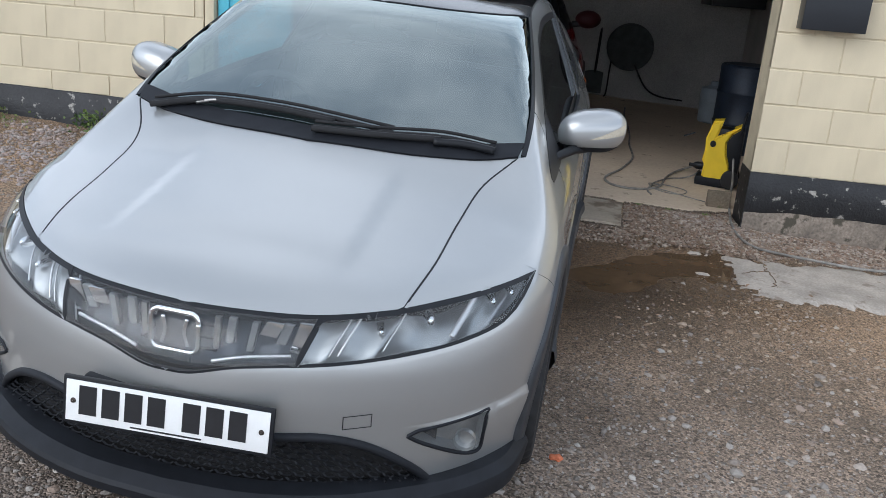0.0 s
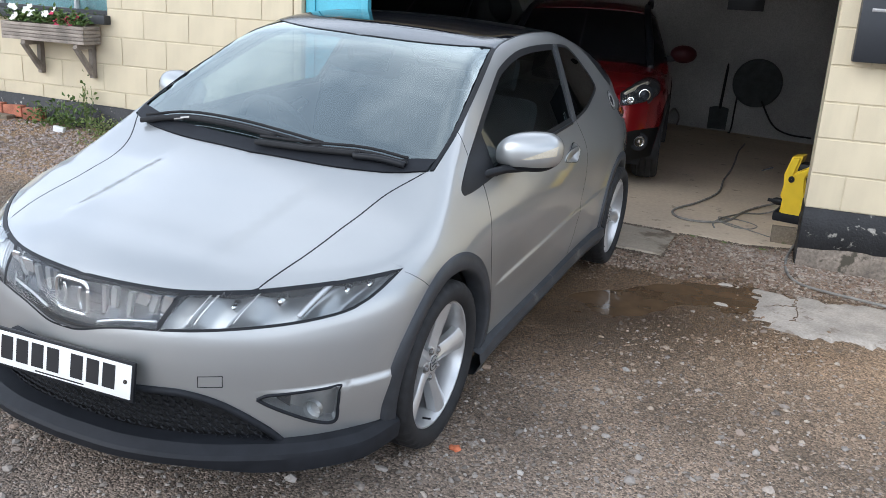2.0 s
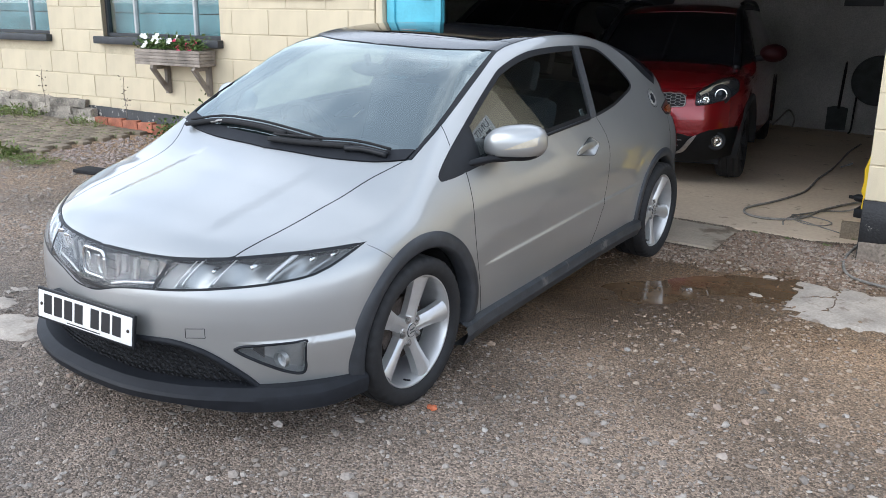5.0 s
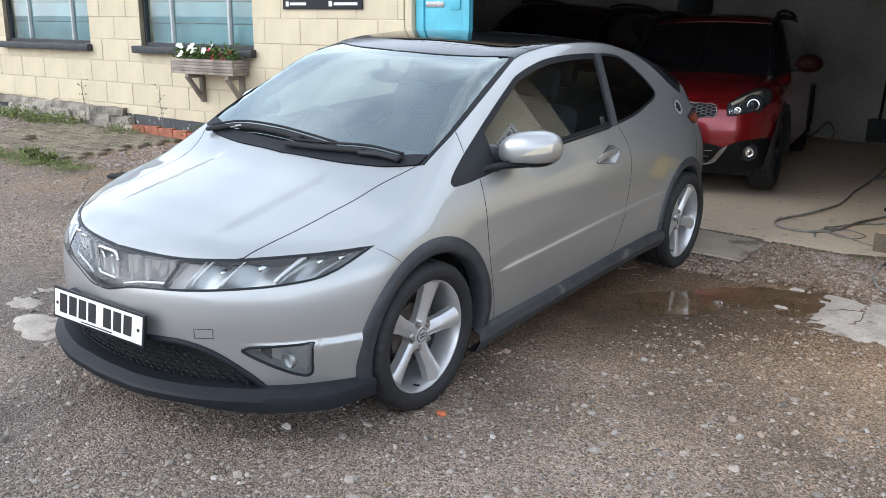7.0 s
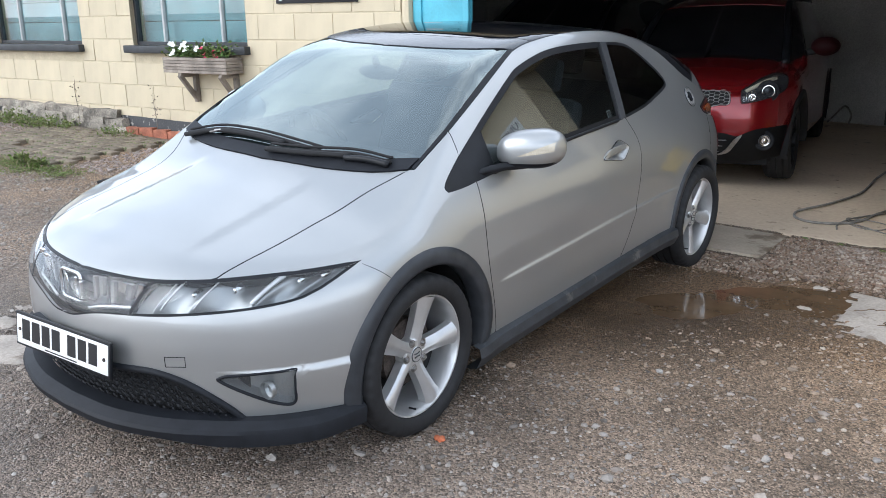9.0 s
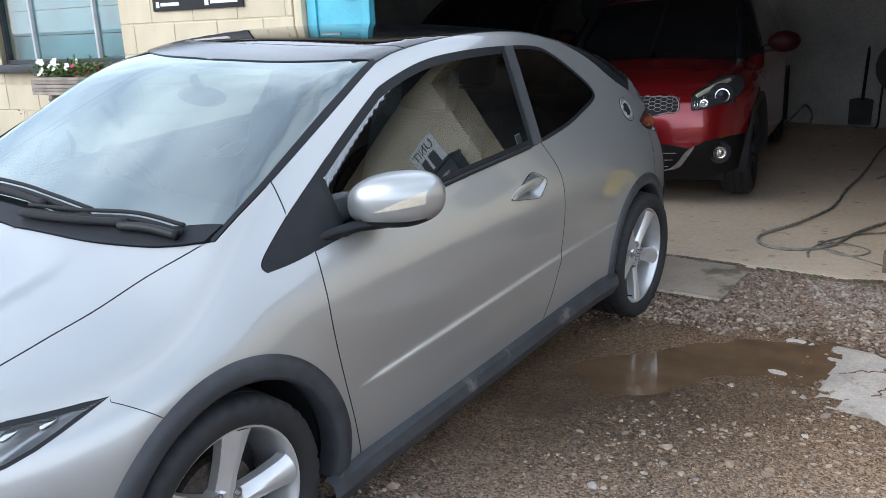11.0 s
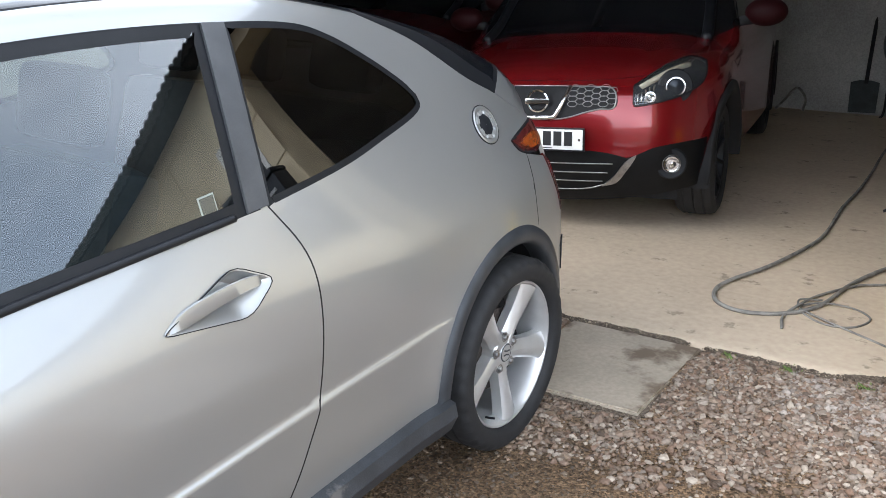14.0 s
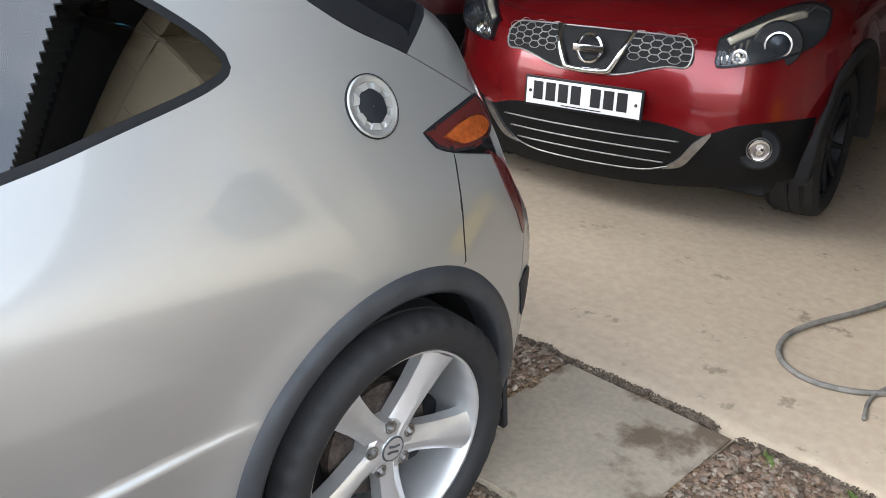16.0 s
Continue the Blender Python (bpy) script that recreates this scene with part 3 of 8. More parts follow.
wall_box("wall_side_left", -7.0, -6.8, 0.221, 6.119, -0.2, 2.41, WHITEWALL, "dingy white painted side wall of the garage")
wall_box("wall_outer_left", -13.0, -12.8, 0.221, 6.119, -0.2, 2.41, WHITEWALL, "plain end wall of the building")
wall_box("wall_outer_back", -12.8, -7.0, 6.12, 6.32, -0.2, 2.41, WHITEWALL, "plain rear wall of the building")
wall_box("ceiling", -13.0, 7.5, 0.31, 6.4, 2.415, 2.44, CEILING, "dark sheeted garage ceiling", "ceiling")

# corrugated roof, overhanging the front wall
verts, faces = [], []
us = np.arange(-13.2, 7.8, 0.0127)
for a in us:
    w = 0.011 * math.sin(2 * math.pi * a / 0.076)
    for v, z in ((-0.27, 2.36), (-0.27, 2.368), (6.6, 3.7), (6.6, 3.69)):
        verts.append(WALL @ Vector((a, v, z + w)))
for i in range(len(us) - 1):
    for k in range(4):
        faces.append((i * 4 + k, i * 4 + (k + 1) % 4, (i + 1) * 4 + (k + 1) % 4, (i + 1) * 4 + k))
tagged(link("roof", verts, faces, ROOFING, smooth=False), "dark corrugated sheet roof with wavy eaves", "roof", kind="structure")
wall_box("trim_soffit", -13.0, 7.6, -0.17, 0.0, HEAD - 0.03, HEAD, MATT, "dark soffit board under the eaves", "trim")


# black plinth, its top following the yard
def plinth(name, u0, u1, top0, top1, base, label, rag=0.0, mat=PLINTH, proud=0.0):
    us = np.linspace(u0, u1, int((u1 - u0) / 0.06) + 2)
    verts, faces = [], []
    for k, a in enumerate(us):
        top = top0 + (top1 - top0) * k / (len(us) - 1)
        low = base + rag * (float(grain(a, 4, 0.17)) + 0.5 * float(grain(a, 6, 0.07)) - 0.75)
        for v, z in ((0.0, low), (-0.014 + 0.006 * float(grain(a, 1, 0.2)), low + 0.02), (-0.012 + 0.005 * float(grain(a, 2, 0.15)), (low + top) / 2),
                     (-0.010, top - 0.006), (0.0, top)):
            verts.append((a, v - proud * (z < top), z))
    for i in range(len(us) - 1):
        for k in range(4):
            faces.append((i * 5 + k, (i + 1) * 5 + k, (i + 1) * 5 + k + 1, i * 5 + k + 1))
    ob = link(name, verts, faces, mat, smooth=True)
    ob.matrix_world = WALL
    return tagged(ob, label, "plinth", kind="structure")


plinth("trim_plinth_right", -0.002, 7.5, 0.383, 0.36, 0.10, "flaking black painted plinth over grey render", 0.035, proud=0.004)
plinth("trim_render_right", -0.001, 7.5, 0.30, 0.28, -0.4, "bare grey brown render below the black plinth paint", mat=RENDER)
plinth("trim_plinth_left", -13.0, -3.93, 0.62, 0.45, -0.1, "black painted plinth of the cream wall")
ob = link("trim_plinth_return", [(0, -0.01, -0.4), (0, 0.3, -0.4), (0, 0.3, 0.383), (0, -0.01, 0.383), (-0.006, -0.01, -0.4), (-0.006, 0.3, -0.4), (-0.006, 0.3, 0.383), (-0.006, -0.01, 0.383)],
          [(0, 1, 2, 3), (7, 6, 5, 4), (0, 3, 7, 4), (1, 5, 6, 2), (3, 2, 6, 7)], PLINTH)
ob.matrix_world = WALL
tagged(ob, "black painted return of the plinth at the opening", "plinth", kind="structure")

# ---- windows ----
for wi, (w0, w1) in enumerate(WIN):
    win = empty("window_%d" % (wi + 1), WALL)
    tagged(win, "steel framed window with teal boarding behind the glass and a black sill", "window", kind="structure")
    fr = bmesh.new()
    for s in ((w0, w0 + 0.035), (w1 - 0.035, w1)):
        box_bm(fr, s[0], s[1], 0.05, 0.10, WIN_Z0, WIN_Z1, 0.003)
    box_bm(fr, w0 + 0.035, w1 - 0.035, 0.05, 0.10, WIN_Z0, WIN_Z0 + 0.035, 0.003)
    box_bm(fr, w0 + 0.035, w1 - 0.035, 0.05, 0.10, WIN_Z1 - 0.04, WIN_Z1, 0.003)
    part("window_frame", fr, SILLPAINT, win)
    cuts = [w0 + 0.035, w0 + 0.45, w1 - 0.38, w1 - 0.035]
    for c in cuts[1:3]:
        box("mullion", c - 0.013, c + 0.013, 0.045, 0.095, WIN_Z0 + 0.036, WIN_Z1 - 0.041, FRAMEPAINT, win, 0.002)
    for c0, c1 in zip(cuts, cuts[1:]):
        pane = box("pane", c0 + 0.014, c1 - 0.014, 0.074, 0.078, WIN_Z0 + 0.036, WIN_Z1 - 0.041, PANE, win, 0.0)
        pane.visible_shadow = False
    for k in range(5):
        z0 = WIN_Z0 + 0.02 + k * 0.22
        box("board", w0 + 0.01, w1 - 0.01, 0.16 + 0.004 * (k % 2), 0.18 + 0.004 * (k % 2), z0, z0 + 0.212, TEAL, win, 0.003)
    box("window_sill", w0 - 0.08, w1 + 0.03, -0.075, 0.05, WIN_Z0 - 0.075, WIN_Z0, SILLPAINT, win, 0.008)
    rv = bmesh.new()
    box_bm(rv, w0 - 0.002, w0, 0.0, 0.05, WIN_Z0, WIN_Z1)
    box_bm(rv, w1, w1 + 0.002, 0.0, 0.05, WIN_Z0, WIN_Z1)
    part("reveal", rv, MORTAR, win)

# blue folding door leaf against the jamb
door = empty("blue_door", WALL)
tagged(door, "open pale blue metal garage door leaf with worn hinges", "door", kind="structure")
box("door_leaf", -3.84, -3.30, 0.06, 0.105, 0.06, 2.26, BLUEDOOR, door, 0.012)
box("stile", -3.84, -3.76, 0.045, 0.06, 0.06, 2.26, BLUEDOOR, door, 0.004)
box("stile", -3.36, -3.30, 0.035, 0.06, 0.06, 2.26, BLUEDOOR, door, 0.004)
for z in (0.6, 1.36, 1.66, 2.1):
    box("hinge", -3.74, -3.56, 0.052, 0.06, z, z + 0.045, STEEL, door, 0.002)
    box("hinge", -3.50, -3.40, 0.050, 0.06, z - 0.02, z + 0.06, BLUEDOOR, door, 0.003)
box("jamb", -3.93, -3.85, 0.0, 0.12, 0.0, 2.268, CREAM, door, 0.03)

# ---- the silver hatchback: one smooth body form, cut into panels along its shut lines ----
from mathutils.geometry import delaunay_2d_cdt

FY, RY = -0.040, 2.660                    # the axles, along the car
STATION = ([-9.0, 1.0, 1.345, 1.6, 1.7, 2.325, 2.58, 2.76, 9.0], [-9.0, 1.0, 1.381, 1.657, 1.772, 2.421, 2.677, 2.838, 9.078])


def W(y):
    """Stations of the side drawing, laid out along the car."""
    return np.interp(y, *STATION) if FORM[0] is body_g else np.asarray(y, float)


def W_inv(y):
    return np.interp(y, STATION[1], STATION[0])


B_WIDE = curve1d([-0.95, -0.6, -0.2, 0.3, 1.0, 1.65, 2.3, 2.6, 2.76, 3.0, 3.2], [0.79, 0.848, 0.874, 0.876, 0.874, 0.866, 0.862, 0.848, 0.834, 0.80, 0.75])
B_SHOULDER = curve1d([-0.9, -0.4, 0.2, 1.0, 1.65, 2.3, 2.7, 3.2], [0.62, 0.70, 0.775, 0.83, 0.855, 0.845, 0.835, 0.82])
B_LEAN = curve1d([-0.9, 0.2, 1.0, 1.7, 2.3, 2.7, 3.2], [0.56, 0.56, 0.54, 0.51, 0.58, 0.53, 0.50])
B_TOP = curve1d([-1.0, -0.9, -0.6, -0.3, -0.06, 0.2, 0.45, 0.68, 0.9, 1.2, 1.55, 2.0, 2.4, 2.7, 2.86, 2.98, 3.2],
                [0.60, 0.693, 0.802, 0.876, 0.945, 1.10, 1.245, 1.365, 1.422, 1.458, 1.468, 1.445, 1.368, 1.277, 1.205, 1.10, 0.85])
B_CROWN = curve1d([-1.0, -0.3, 0.1, 0.6, 1.2, 2.4, 3.2], [0.13, 0.13, 0.115, 0.10, 0.075, 0.07, 0.08])
B_NOSE = curve1d([0.1, 0.25, 0.42, 0.52, 0.6, 0.66, 0.71, 0.76, 0.86, 1.0, 1.6], [-0.90, -0.938, -0.955, -0.958, -0.948, -0.922, -0.878, -0.80, -0.70, -0.52, -0.4])
B_TAIL = curve1d([0.1, 0.3, 0.5, 0.7, 0.83, 0.95, 1.05, 1.2, 1.6], [3.04, 3.16, 3.20, 3.175, 3.09, 3.035, 2.99, 2.95, 2.93])
CREASE = curve1d([0.3, 0.48, 1.02, 1.68, 2.16, 2.5], [0.465, 0.478, 0.508, 0.543, 0.561, 0.575])


def sstep(a, b, x):
    t = np.clip((x - a) / (b - a), 0, 1)
    return t * t * (3 - 2 * t)


def body_g(x, y, z):
    """Below zero inside the body, above zero outside."""
    x, yy, y = np.abs(x), y, W_inv(y)
    d = z - B_SHOULDER(y)
    side = B_WIDE(y) - B_LEAN(y) * 0.5 * (np.sqrt(d * d + 0.0045) + d) - 0.5 * np.clip(0.42 - z, 0, 1) ** 2
    zc = z - CREASE(y)
    fade = sstep(0.44, 0.60, y) * (1 - sstep(2.0, 2.32, y))
    side = side + fade * (0.003 * sstep(-0.08, 0.0, zc) - 0.008 * sstep(0.0, 0.009, zc) + 0.005 * sstep(0.009, 0.18, zc))
    # flared wheel arches
    for yc in (FY, RY):
        r = np.sqrt((yy - yc) ** 2 + (z - 0.317) ** 2)
        side = side + 0.010 * np.exp(-((r - 0.40) / 0.07) ** 2) * (z < 0.9)
    top = B_TOP(y) - B_CROWN(y) * x * x - 0.02 * sstep(0.30, 0.36, x) * (1 - sstep(-0.2, 0.0, y)) * sstep(-0.75, -0.5, y) * 0.4
    front = B_NOSE(z) + 0.55 * x * x + 0.55 * x ** 8
    rear = B_TAIL(z) + 0.098 - 0.12 * x * x - 0.40 * x ** 8
    k = 0.020
    g = np.stack([x - side, (z - top) * 0.92, (front - y) * 0.95, (yy - rear) * 0.95])
    m = g.max(0)
    return m + k * np.log(np.exp((g - m) / k).sum(0))


FORM = [body_g]


def body_normal(p):
    h = 0.004
    x, y, z = p[:, 0], p[:, 1], p[:, 2]
    n = np.stack([FORM[0](x + h, y, z) - FORM[0](x - h, y, z), FORM[0](x, y + h, z) - FORM[0](x, y - h, z), FORM[0](x, y, z + h) - FORM[0](x, y, z - h)], -1)
    return n / (np.linalg.norm(n, axis=1)[:, None] + 1e-9)


class View:
    """A direction from which the form is drawn: in-plane axes and the way outwards."""

    def __init__(self, a, b, out, lo, hi):
        self.a, self.b, self.out, self.lo, self.hi = (np.array(v, float) for v in (a, b, out, lo, hi))

    def flat(self, p):
        p = np.asarray(p, float)
        return np.stack([p @ self.a, p @ self.b], -1)

    def lift(self, q):
        q = np.asarray(q, float).reshape(-1, 2)
        base = q[:, :1] * self.a + q[:, 1:] * self.b
        lo, hi = np.full(len(q), float(self.lo)), np.full(len(q), float(self.hi))
        for _ in range(34):
            mid = (lo + hi) / 2
            p = base + mid[:, None] * self.out
            inside = FORM[0](p[:, 0], p[:, 1], p[:, 2]) < 0
            lo, hi = np.where(inside, mid, lo), np.where(inside, hi, mid)
        return base + lo[:, None] * self.out


AL = radians(32)
SIDE = View((0, 1, 0), (0, 0, 1), (1, 0, 0), 0.0, 1.3)
TOP = View((1, 0, 0), (0, 1, 0), (0, 0, 1), 0.3, 1.8)
FRONT = View((1, 0, 0), (0, 0, 1), (0, -1, 0), -0.35, 1.4)
SLANT = View((0, 1, 0), (-math.sin(AL), 0, math.cos(AL)), (math.cos(AL), 0, math.sin(AL)), 0.25, 2.2)
NOSE = View((1, 0, 0), (0, math.sin(AL), math.cos(AL)), (0, -math.cos(AL), math.sin(AL)), 0.2, 2.0)
HIND = View((1, 0, 0), (0, -math.sin(0.6), math.cos(0.6)), (0, math.cos(0.6), math.sin(0.6)), 0.8, 4.5)


def on(view, pts, step=0.02):
    """A smooth line on the body, drawn in one view."""
    return view.lift(smooth_line(laid(view, pts), step=step))


def laid(view, pts):
    """Points of the side or plan drawing at their stations along the car."""
    if view is SIDE:
        return [(float(W(p[0])), p[1]) for p in pts]
    return [(p[0], float(W(p[1]))) for p in pts] if view is TOP else pts


def raw(p):
    """A point of the body back in the side drawing."""
    return float(W_inv(p[1])), float(p[2])


def straight(view, pts, step=0.02):
    out, pts = [], laid(view, pts)
    for a, b in zip(pts, pts[1:]):
        n = max(2, int(math.dist(a, b) / step))
        out += [[a[0] + (b[0] - a[0]) * k / n, a[1] + (b[1] - a[1]) * k / n] for k in range(n)]
    return view.lift(out + [list(pts[-1])])


def chain(*lines):
    """Joins lines end to end into one closed loop, turning each as needed."""
    out = np.asarray(lines[0])
    for ln in lines[1:]:
        ln = np.asarray(ln)
        if np.linalg.norm(ln[0] - out[-1]) > np.linalg.norm(ln[-1] - out[-1]):
            ln = ln[::-1]
        out = np.vstack([out, ln])
    keep = [0]
    for i in range(1, len(out)):
        if np.linalg.norm(out[i] - out[keep[-1]]) > 0.0025:
            keep.append(i)
    out = out[keep]
    return out if np.linalg.norm(out[0] - out[-1]) > 0.0025 else out[:-1]


def inside_poly(q, poly):
    x, y = q[:, 0][:, None], q[:, 1][:, None]
    a, b = poly, np.roll(poly, -1, 0)
    cross = ((a[:, 1] > y) != (b[:, 1] > y)) & (x < (b[:, 0] - a[:, 0]) * (y - a[:, 1]) / (b[:, 1] - a[:, 1] + 1e-12) + a[:, 0])
    return cross.sum(1) % 2 == 1


def dist_poly(q, poly, keep=None):
    a, b = poly, np.roll(poly, -1, 0)
    if keep is not None:
        a, b = a[keep], b[keep]
    ab = b - a
    best = np.full(len(q), 9.0)
    for i in range(0, len(q), 400):
        p = q[i:i + 400]
        t = np.clip(((p[:, None] - a) * ab).sum(-1) / ((ab ** 2).sum(-1) + 1e-12), 0, 1)
        best[i:i + 400] = np.sqrt(((p[:, None] - a - t[..., None] * ab) ** 2).sum(-1)).min(1)
    return best


def inset_loop(poly, w):
    """The loop moved inwards by w."""
    area = 0.5 * np.sum(poly[:, 0] * np.roll(poly[:, 1], -1) - np.roll(poly[:, 0], -1) * poly[:, 1])
    t = np.roll(poly, -1, 0) - np.roll(poly, 1, 0)
    t /= np.linalg.norm(t, axis=1)[:, None] + 1e-9
    n = np.stack([-t[:, 1], t[:, 0]], -1) * (1 if area > 0 else -1)
    return poly + n * w


def face_normals(v, tri, out):
    """Vertex normals of a triangle mesh, on the outer side."""
    n = np.cross(v[tri[:, 1]] - v[tri[:, 0]], v[tri[:, 2]] - v[tri[:, 0]])
    n *= np.sign((n * out[tri[:, 0]]).sum(1))[:, None]
    acc = np.zeros_like(v)
    for k in range(3):
        np.add.at(acc, tri[:, k], n)
    return acc / (np.linalg.norm(acc, axis=1)[:, None] + 1e-12)


def panel(name, view, loop, mats, parent, holes=(), step=0.03, band=0.0, sink=0.0, raise_by=0.0, rim=0.014, mirror="copy", label="", shape=None, lines=(), turn=None):
    """A piece of the body form inside a closed line. band: a dark edge of that width; sink: by which its rim lies lower."""
    flat = view.flat(loop)
    loops = [flat] + [view.flat(h) for h in holes]
    pts, edges = [], []

    def add_loop(lp):
        n0 = len(pts)
        pts.extend(map(tuple, lp))
        edges.extend((n0 + i, n0 + (i + 1) % len(lp)) for i in range(len(lp)))
    for lp in loops:
        add_loop(lp)
    keep = ~((np.abs(np.asarray(loop)[:, 0]) < 1e-3) & (np.abs(np.roll(loop, -1, 0)[:, 0]) < 1e-3)) if mirror == "join" else None
    for ln in lines:
        f = view.flat(ln)
        f = f[inside_poly(f, flat) & (dist_poly(f, flat) > 0.012)]
        n0 = len(pts)
        pts.extend(map(tuple, f))
        edges.extend((n0 + i, n0 + i + 1) for i in range(len(f) - 1))
    if band:
        ins = inset_loop(flat, band)
        d = dist_poly(ins, flat)
        ins = ins[(d > band * 0.6) & inside_poly(ins, flat)]
        pts.extend(map(tuple, ins))
    lo, hi = flat.min(0), flat.max(0)
    gx, gy = np.meshgrid(np.arange(lo[0], hi[0], step), np.arange(lo[1], hi[1], step * 0.866), indexing="ij")
    gx = gx + (np.arange(gx.shape[1]) % 2) * step / 2
    q = np.stack([gx.ravel(), gy.ravel()], -1)
    ok = inside_poly(q, flat)
    for lp in loops:
        ok &= dist_poly(q, lp) > max(step * 0.45, band * 1.3)
    for ln in lines:
        f = view.flat(ln)
        ok &= np.sqrt(((q[:, None] - f[::2]) ** 2).sum(-1)).min(1) > 0.010
    for lp in loops[1:]:
        ok &= ~inside_poly(q, lp)
    pts.extend(map(tuple, q[ok]))
    res = delaunay_2d_cdt([Vector(p) for p in pts], edges, [], 0, 1e-6)
    v2 = np.array([tuple(v) for v in res[0]])
    tri = np.array([f for f in res[2] if len(f) == 3])
    c = v2[tri].mean(1)
    ok = inside_poly(c, flat)
    for lp in loops[1:]:
        ok &= ~inside_poly(c, lp)
    tri = tri[ok]
    v3 = view.lift(v2)
    nrm = body_normal(v3)
    dark = np.zeros(len(tri), int)
    if band:
        dark = (dist_poly(v2[tri].mean(1), flat, keep) < band * 0.75).astype(int)
    edge_d = np.min([dist_poly(v2, lp, keep if k == 0 else None) for k, lp in enumerate(loops)], axis=0)
    if sink:
        v3 = v3 - nrm * (sink * np.clip(1 - edge_d / max(band, 1e-3), 0, 1))[:, None]
    if shape is not None:
        flat_n = face_normals(v3, tri, nrm)
        v3 = v3 + nrm * shape(v3)[:, None]
        nrm = nrm + face_normals(v3, tri, nrm) - flat_n
        nrm /= np.linalg.norm(nrm, axis=1)[:, None] + 1e-9
    if turn is not None:
        # turns the normals, not the pane itself, to move what the glass mirrors
        az, el = np.arctan2(nrm[:, 1], nrm[:, 0]) + radians(turn[1]), np.arcsin(np.clip(nrm[:, 2], -1, 1)) - radians(turn[0])
        nrm = np.stack([np.cos(el) * np.cos(az), np.cos(el) * np.sin(az), np.sin(el)], -1)
    v3 = v3 + nrm * raise_by
    faces = [tuple(t) for t in tri]
    # outward winding
    n0 = np.cross(v3[tri[:, 1]] - v3[tri[:, 0]], v3[tri[:, 2]] - v3[tri[:, 0]])
    flip = (n0 * nrm[tri[:, 0]]).sum(1) < 0
    faces = [(f[0], f[2], f[1]) if s else f for f, s in zip(faces, flip)]
    index = list(dark)
    verts, normals = list(v3), list(nrm)
    if rim:
        count = {}
        for f in faces:
            for a, b in ((f[0], f[1]), (f[1], f[2]), (f[2], f[0])):
                count[(a, b)] = count.get((a, b), 0) + 1
        for (a, b) in list(count):
            if (b, a) not in count and not (mirror == "join" and abs(v3[a][0]) < 2e-3 and abs(v3[b][0]) < 2e-3):
                n1 = len(verts)
                out = np.cross(v3[b] - v3[a], nrm[a])
                out /= np.linalg.norm(out) + 1e-9
                verts += [v3[a], v3[b], v3[b] - nrm[b] * rim, v3[a] - nrm[a] * rim]
                normals += [out] * 4
                faces.append((n1 + 1, n1, n1 + 3, n1 + 2))
                index.append(1 if band else 0)
    verts, normals = np.array(verts), np.array(normals)
    made = []
    mats = mats if isinstance(mats, (list, tuple)) else [mats]
    if mirror == "join":
        n = len(verts)
        other = verts * (-1, 1, 1)
        faces2 = [tuple(n + i for i in f[::-1]) for f in faces]
        verts = np.vstack([verts, other])
        normals = np.vstack([normals, normals * (-1, 1, 1)])
        faces, index = faces + faces2, index + index
    made.append(link(name, verts, faces, mats, parent, True, index, label, normals))
    if mirror == "copy":
        made.append(link(name, verts * (-1, 1, 1), [f[::-1] for f in faces], mats, parent, True, index, label, normals * (-1, 1, 1)))
    return made


CAR = Matrix.Translation((0.0, -0.015, 0.0345)) @ pose(0, 0, 0, 0, 2.6, 1.2)
car = empty("silver_car", CAR)
tagged(car, "silver three-door hatchback with black glass roof parked on wet gravel", "car")

# shut lines and outlines
hood_side = on(TOP, [(0.515, -0.715), (0.546, -0.51), (0.560, -0.27), (0.587, -0.06), (0.676, 0.103)])
lamp_top_in = on(FRONT, [(0.0, 0.703), (0.15, 0.705), (0.33, 0.708), (0.505, 0.720)])
c_bonnet = lamp_top_in[-1]
hood_side[0] = c_bonnet
lamp_top_out = on(FRONT, [(0.505, 0.720), (0.62, 0.733), (0.73, 0.745), (0.814, 0.7555)])
lamp_bot = on(FRONT, [(0.0, 0.553), (0.06, 0.556), (0.16, 0.582), (0.25, 0.594), (0.40, 0.606), (0.55, 0.624), (0.68, 0.644), (0.762, 0.668), (0.800, 0.712), (0.814, 0.7555)])
cowl = on(TOP, [(0.0, -0.03), (0.30, -0.008), (0.50, 0.032), (0.60, 0.066), (0.676, 0.103)])
screen_low = on(TOP, [(0.0, 0.03), (0.25, 0.045), (0.48, 0.085), (0.685, 0.16)])
screen_side = on(TOP, [(0.698, 0.115), (0.698, 0.20), (0.690, 0.32), (0.663, 0.49), (0.617, 0.73), (0.567, 0.965)])
roof_side = on(TOP, [(0.567, 0.965), (0.552, 1.10), (0.54, 1.4), (0.53, 1.9), (0.54, 2.22)])
header = on(TOP, [(0.0, 0.745), (0.25, 0.768), (0.43, 0.828), (0.52, 0.892), (0.567, 0.965)])
header_back = on(TOP, [(0.0, 0.93), (0.25, 0.955), (0.43, 1.02), (0.547, 1.13)])
roof_end = on(TOP, [(0.0, 2.33), (0.3, 2.31), (0.54, 2.22)])
hatch_side = on(SIDE, [(2.22, float(roof_side[-1][2])), (2.40, 1.295), (2.575, 1.178), (2.725, 1.112), (2.90, 1.012)])
hatch_side[0] = roof_side[-1]
tail_in = on(SIDE, [(2.90, 1.012), (2.80, 0.992), (2.705, 0.972)])
tail_low = on(SIDE, [(2.705, 0.972), (2.735, 0.940), (2.785, 0.922)])
bump_seam = on(SIDE, [(2.785, 0.922), (2.777, 0.86), (2.777, 0.78), (2.78, 0.70), (2.78, 0.64)])
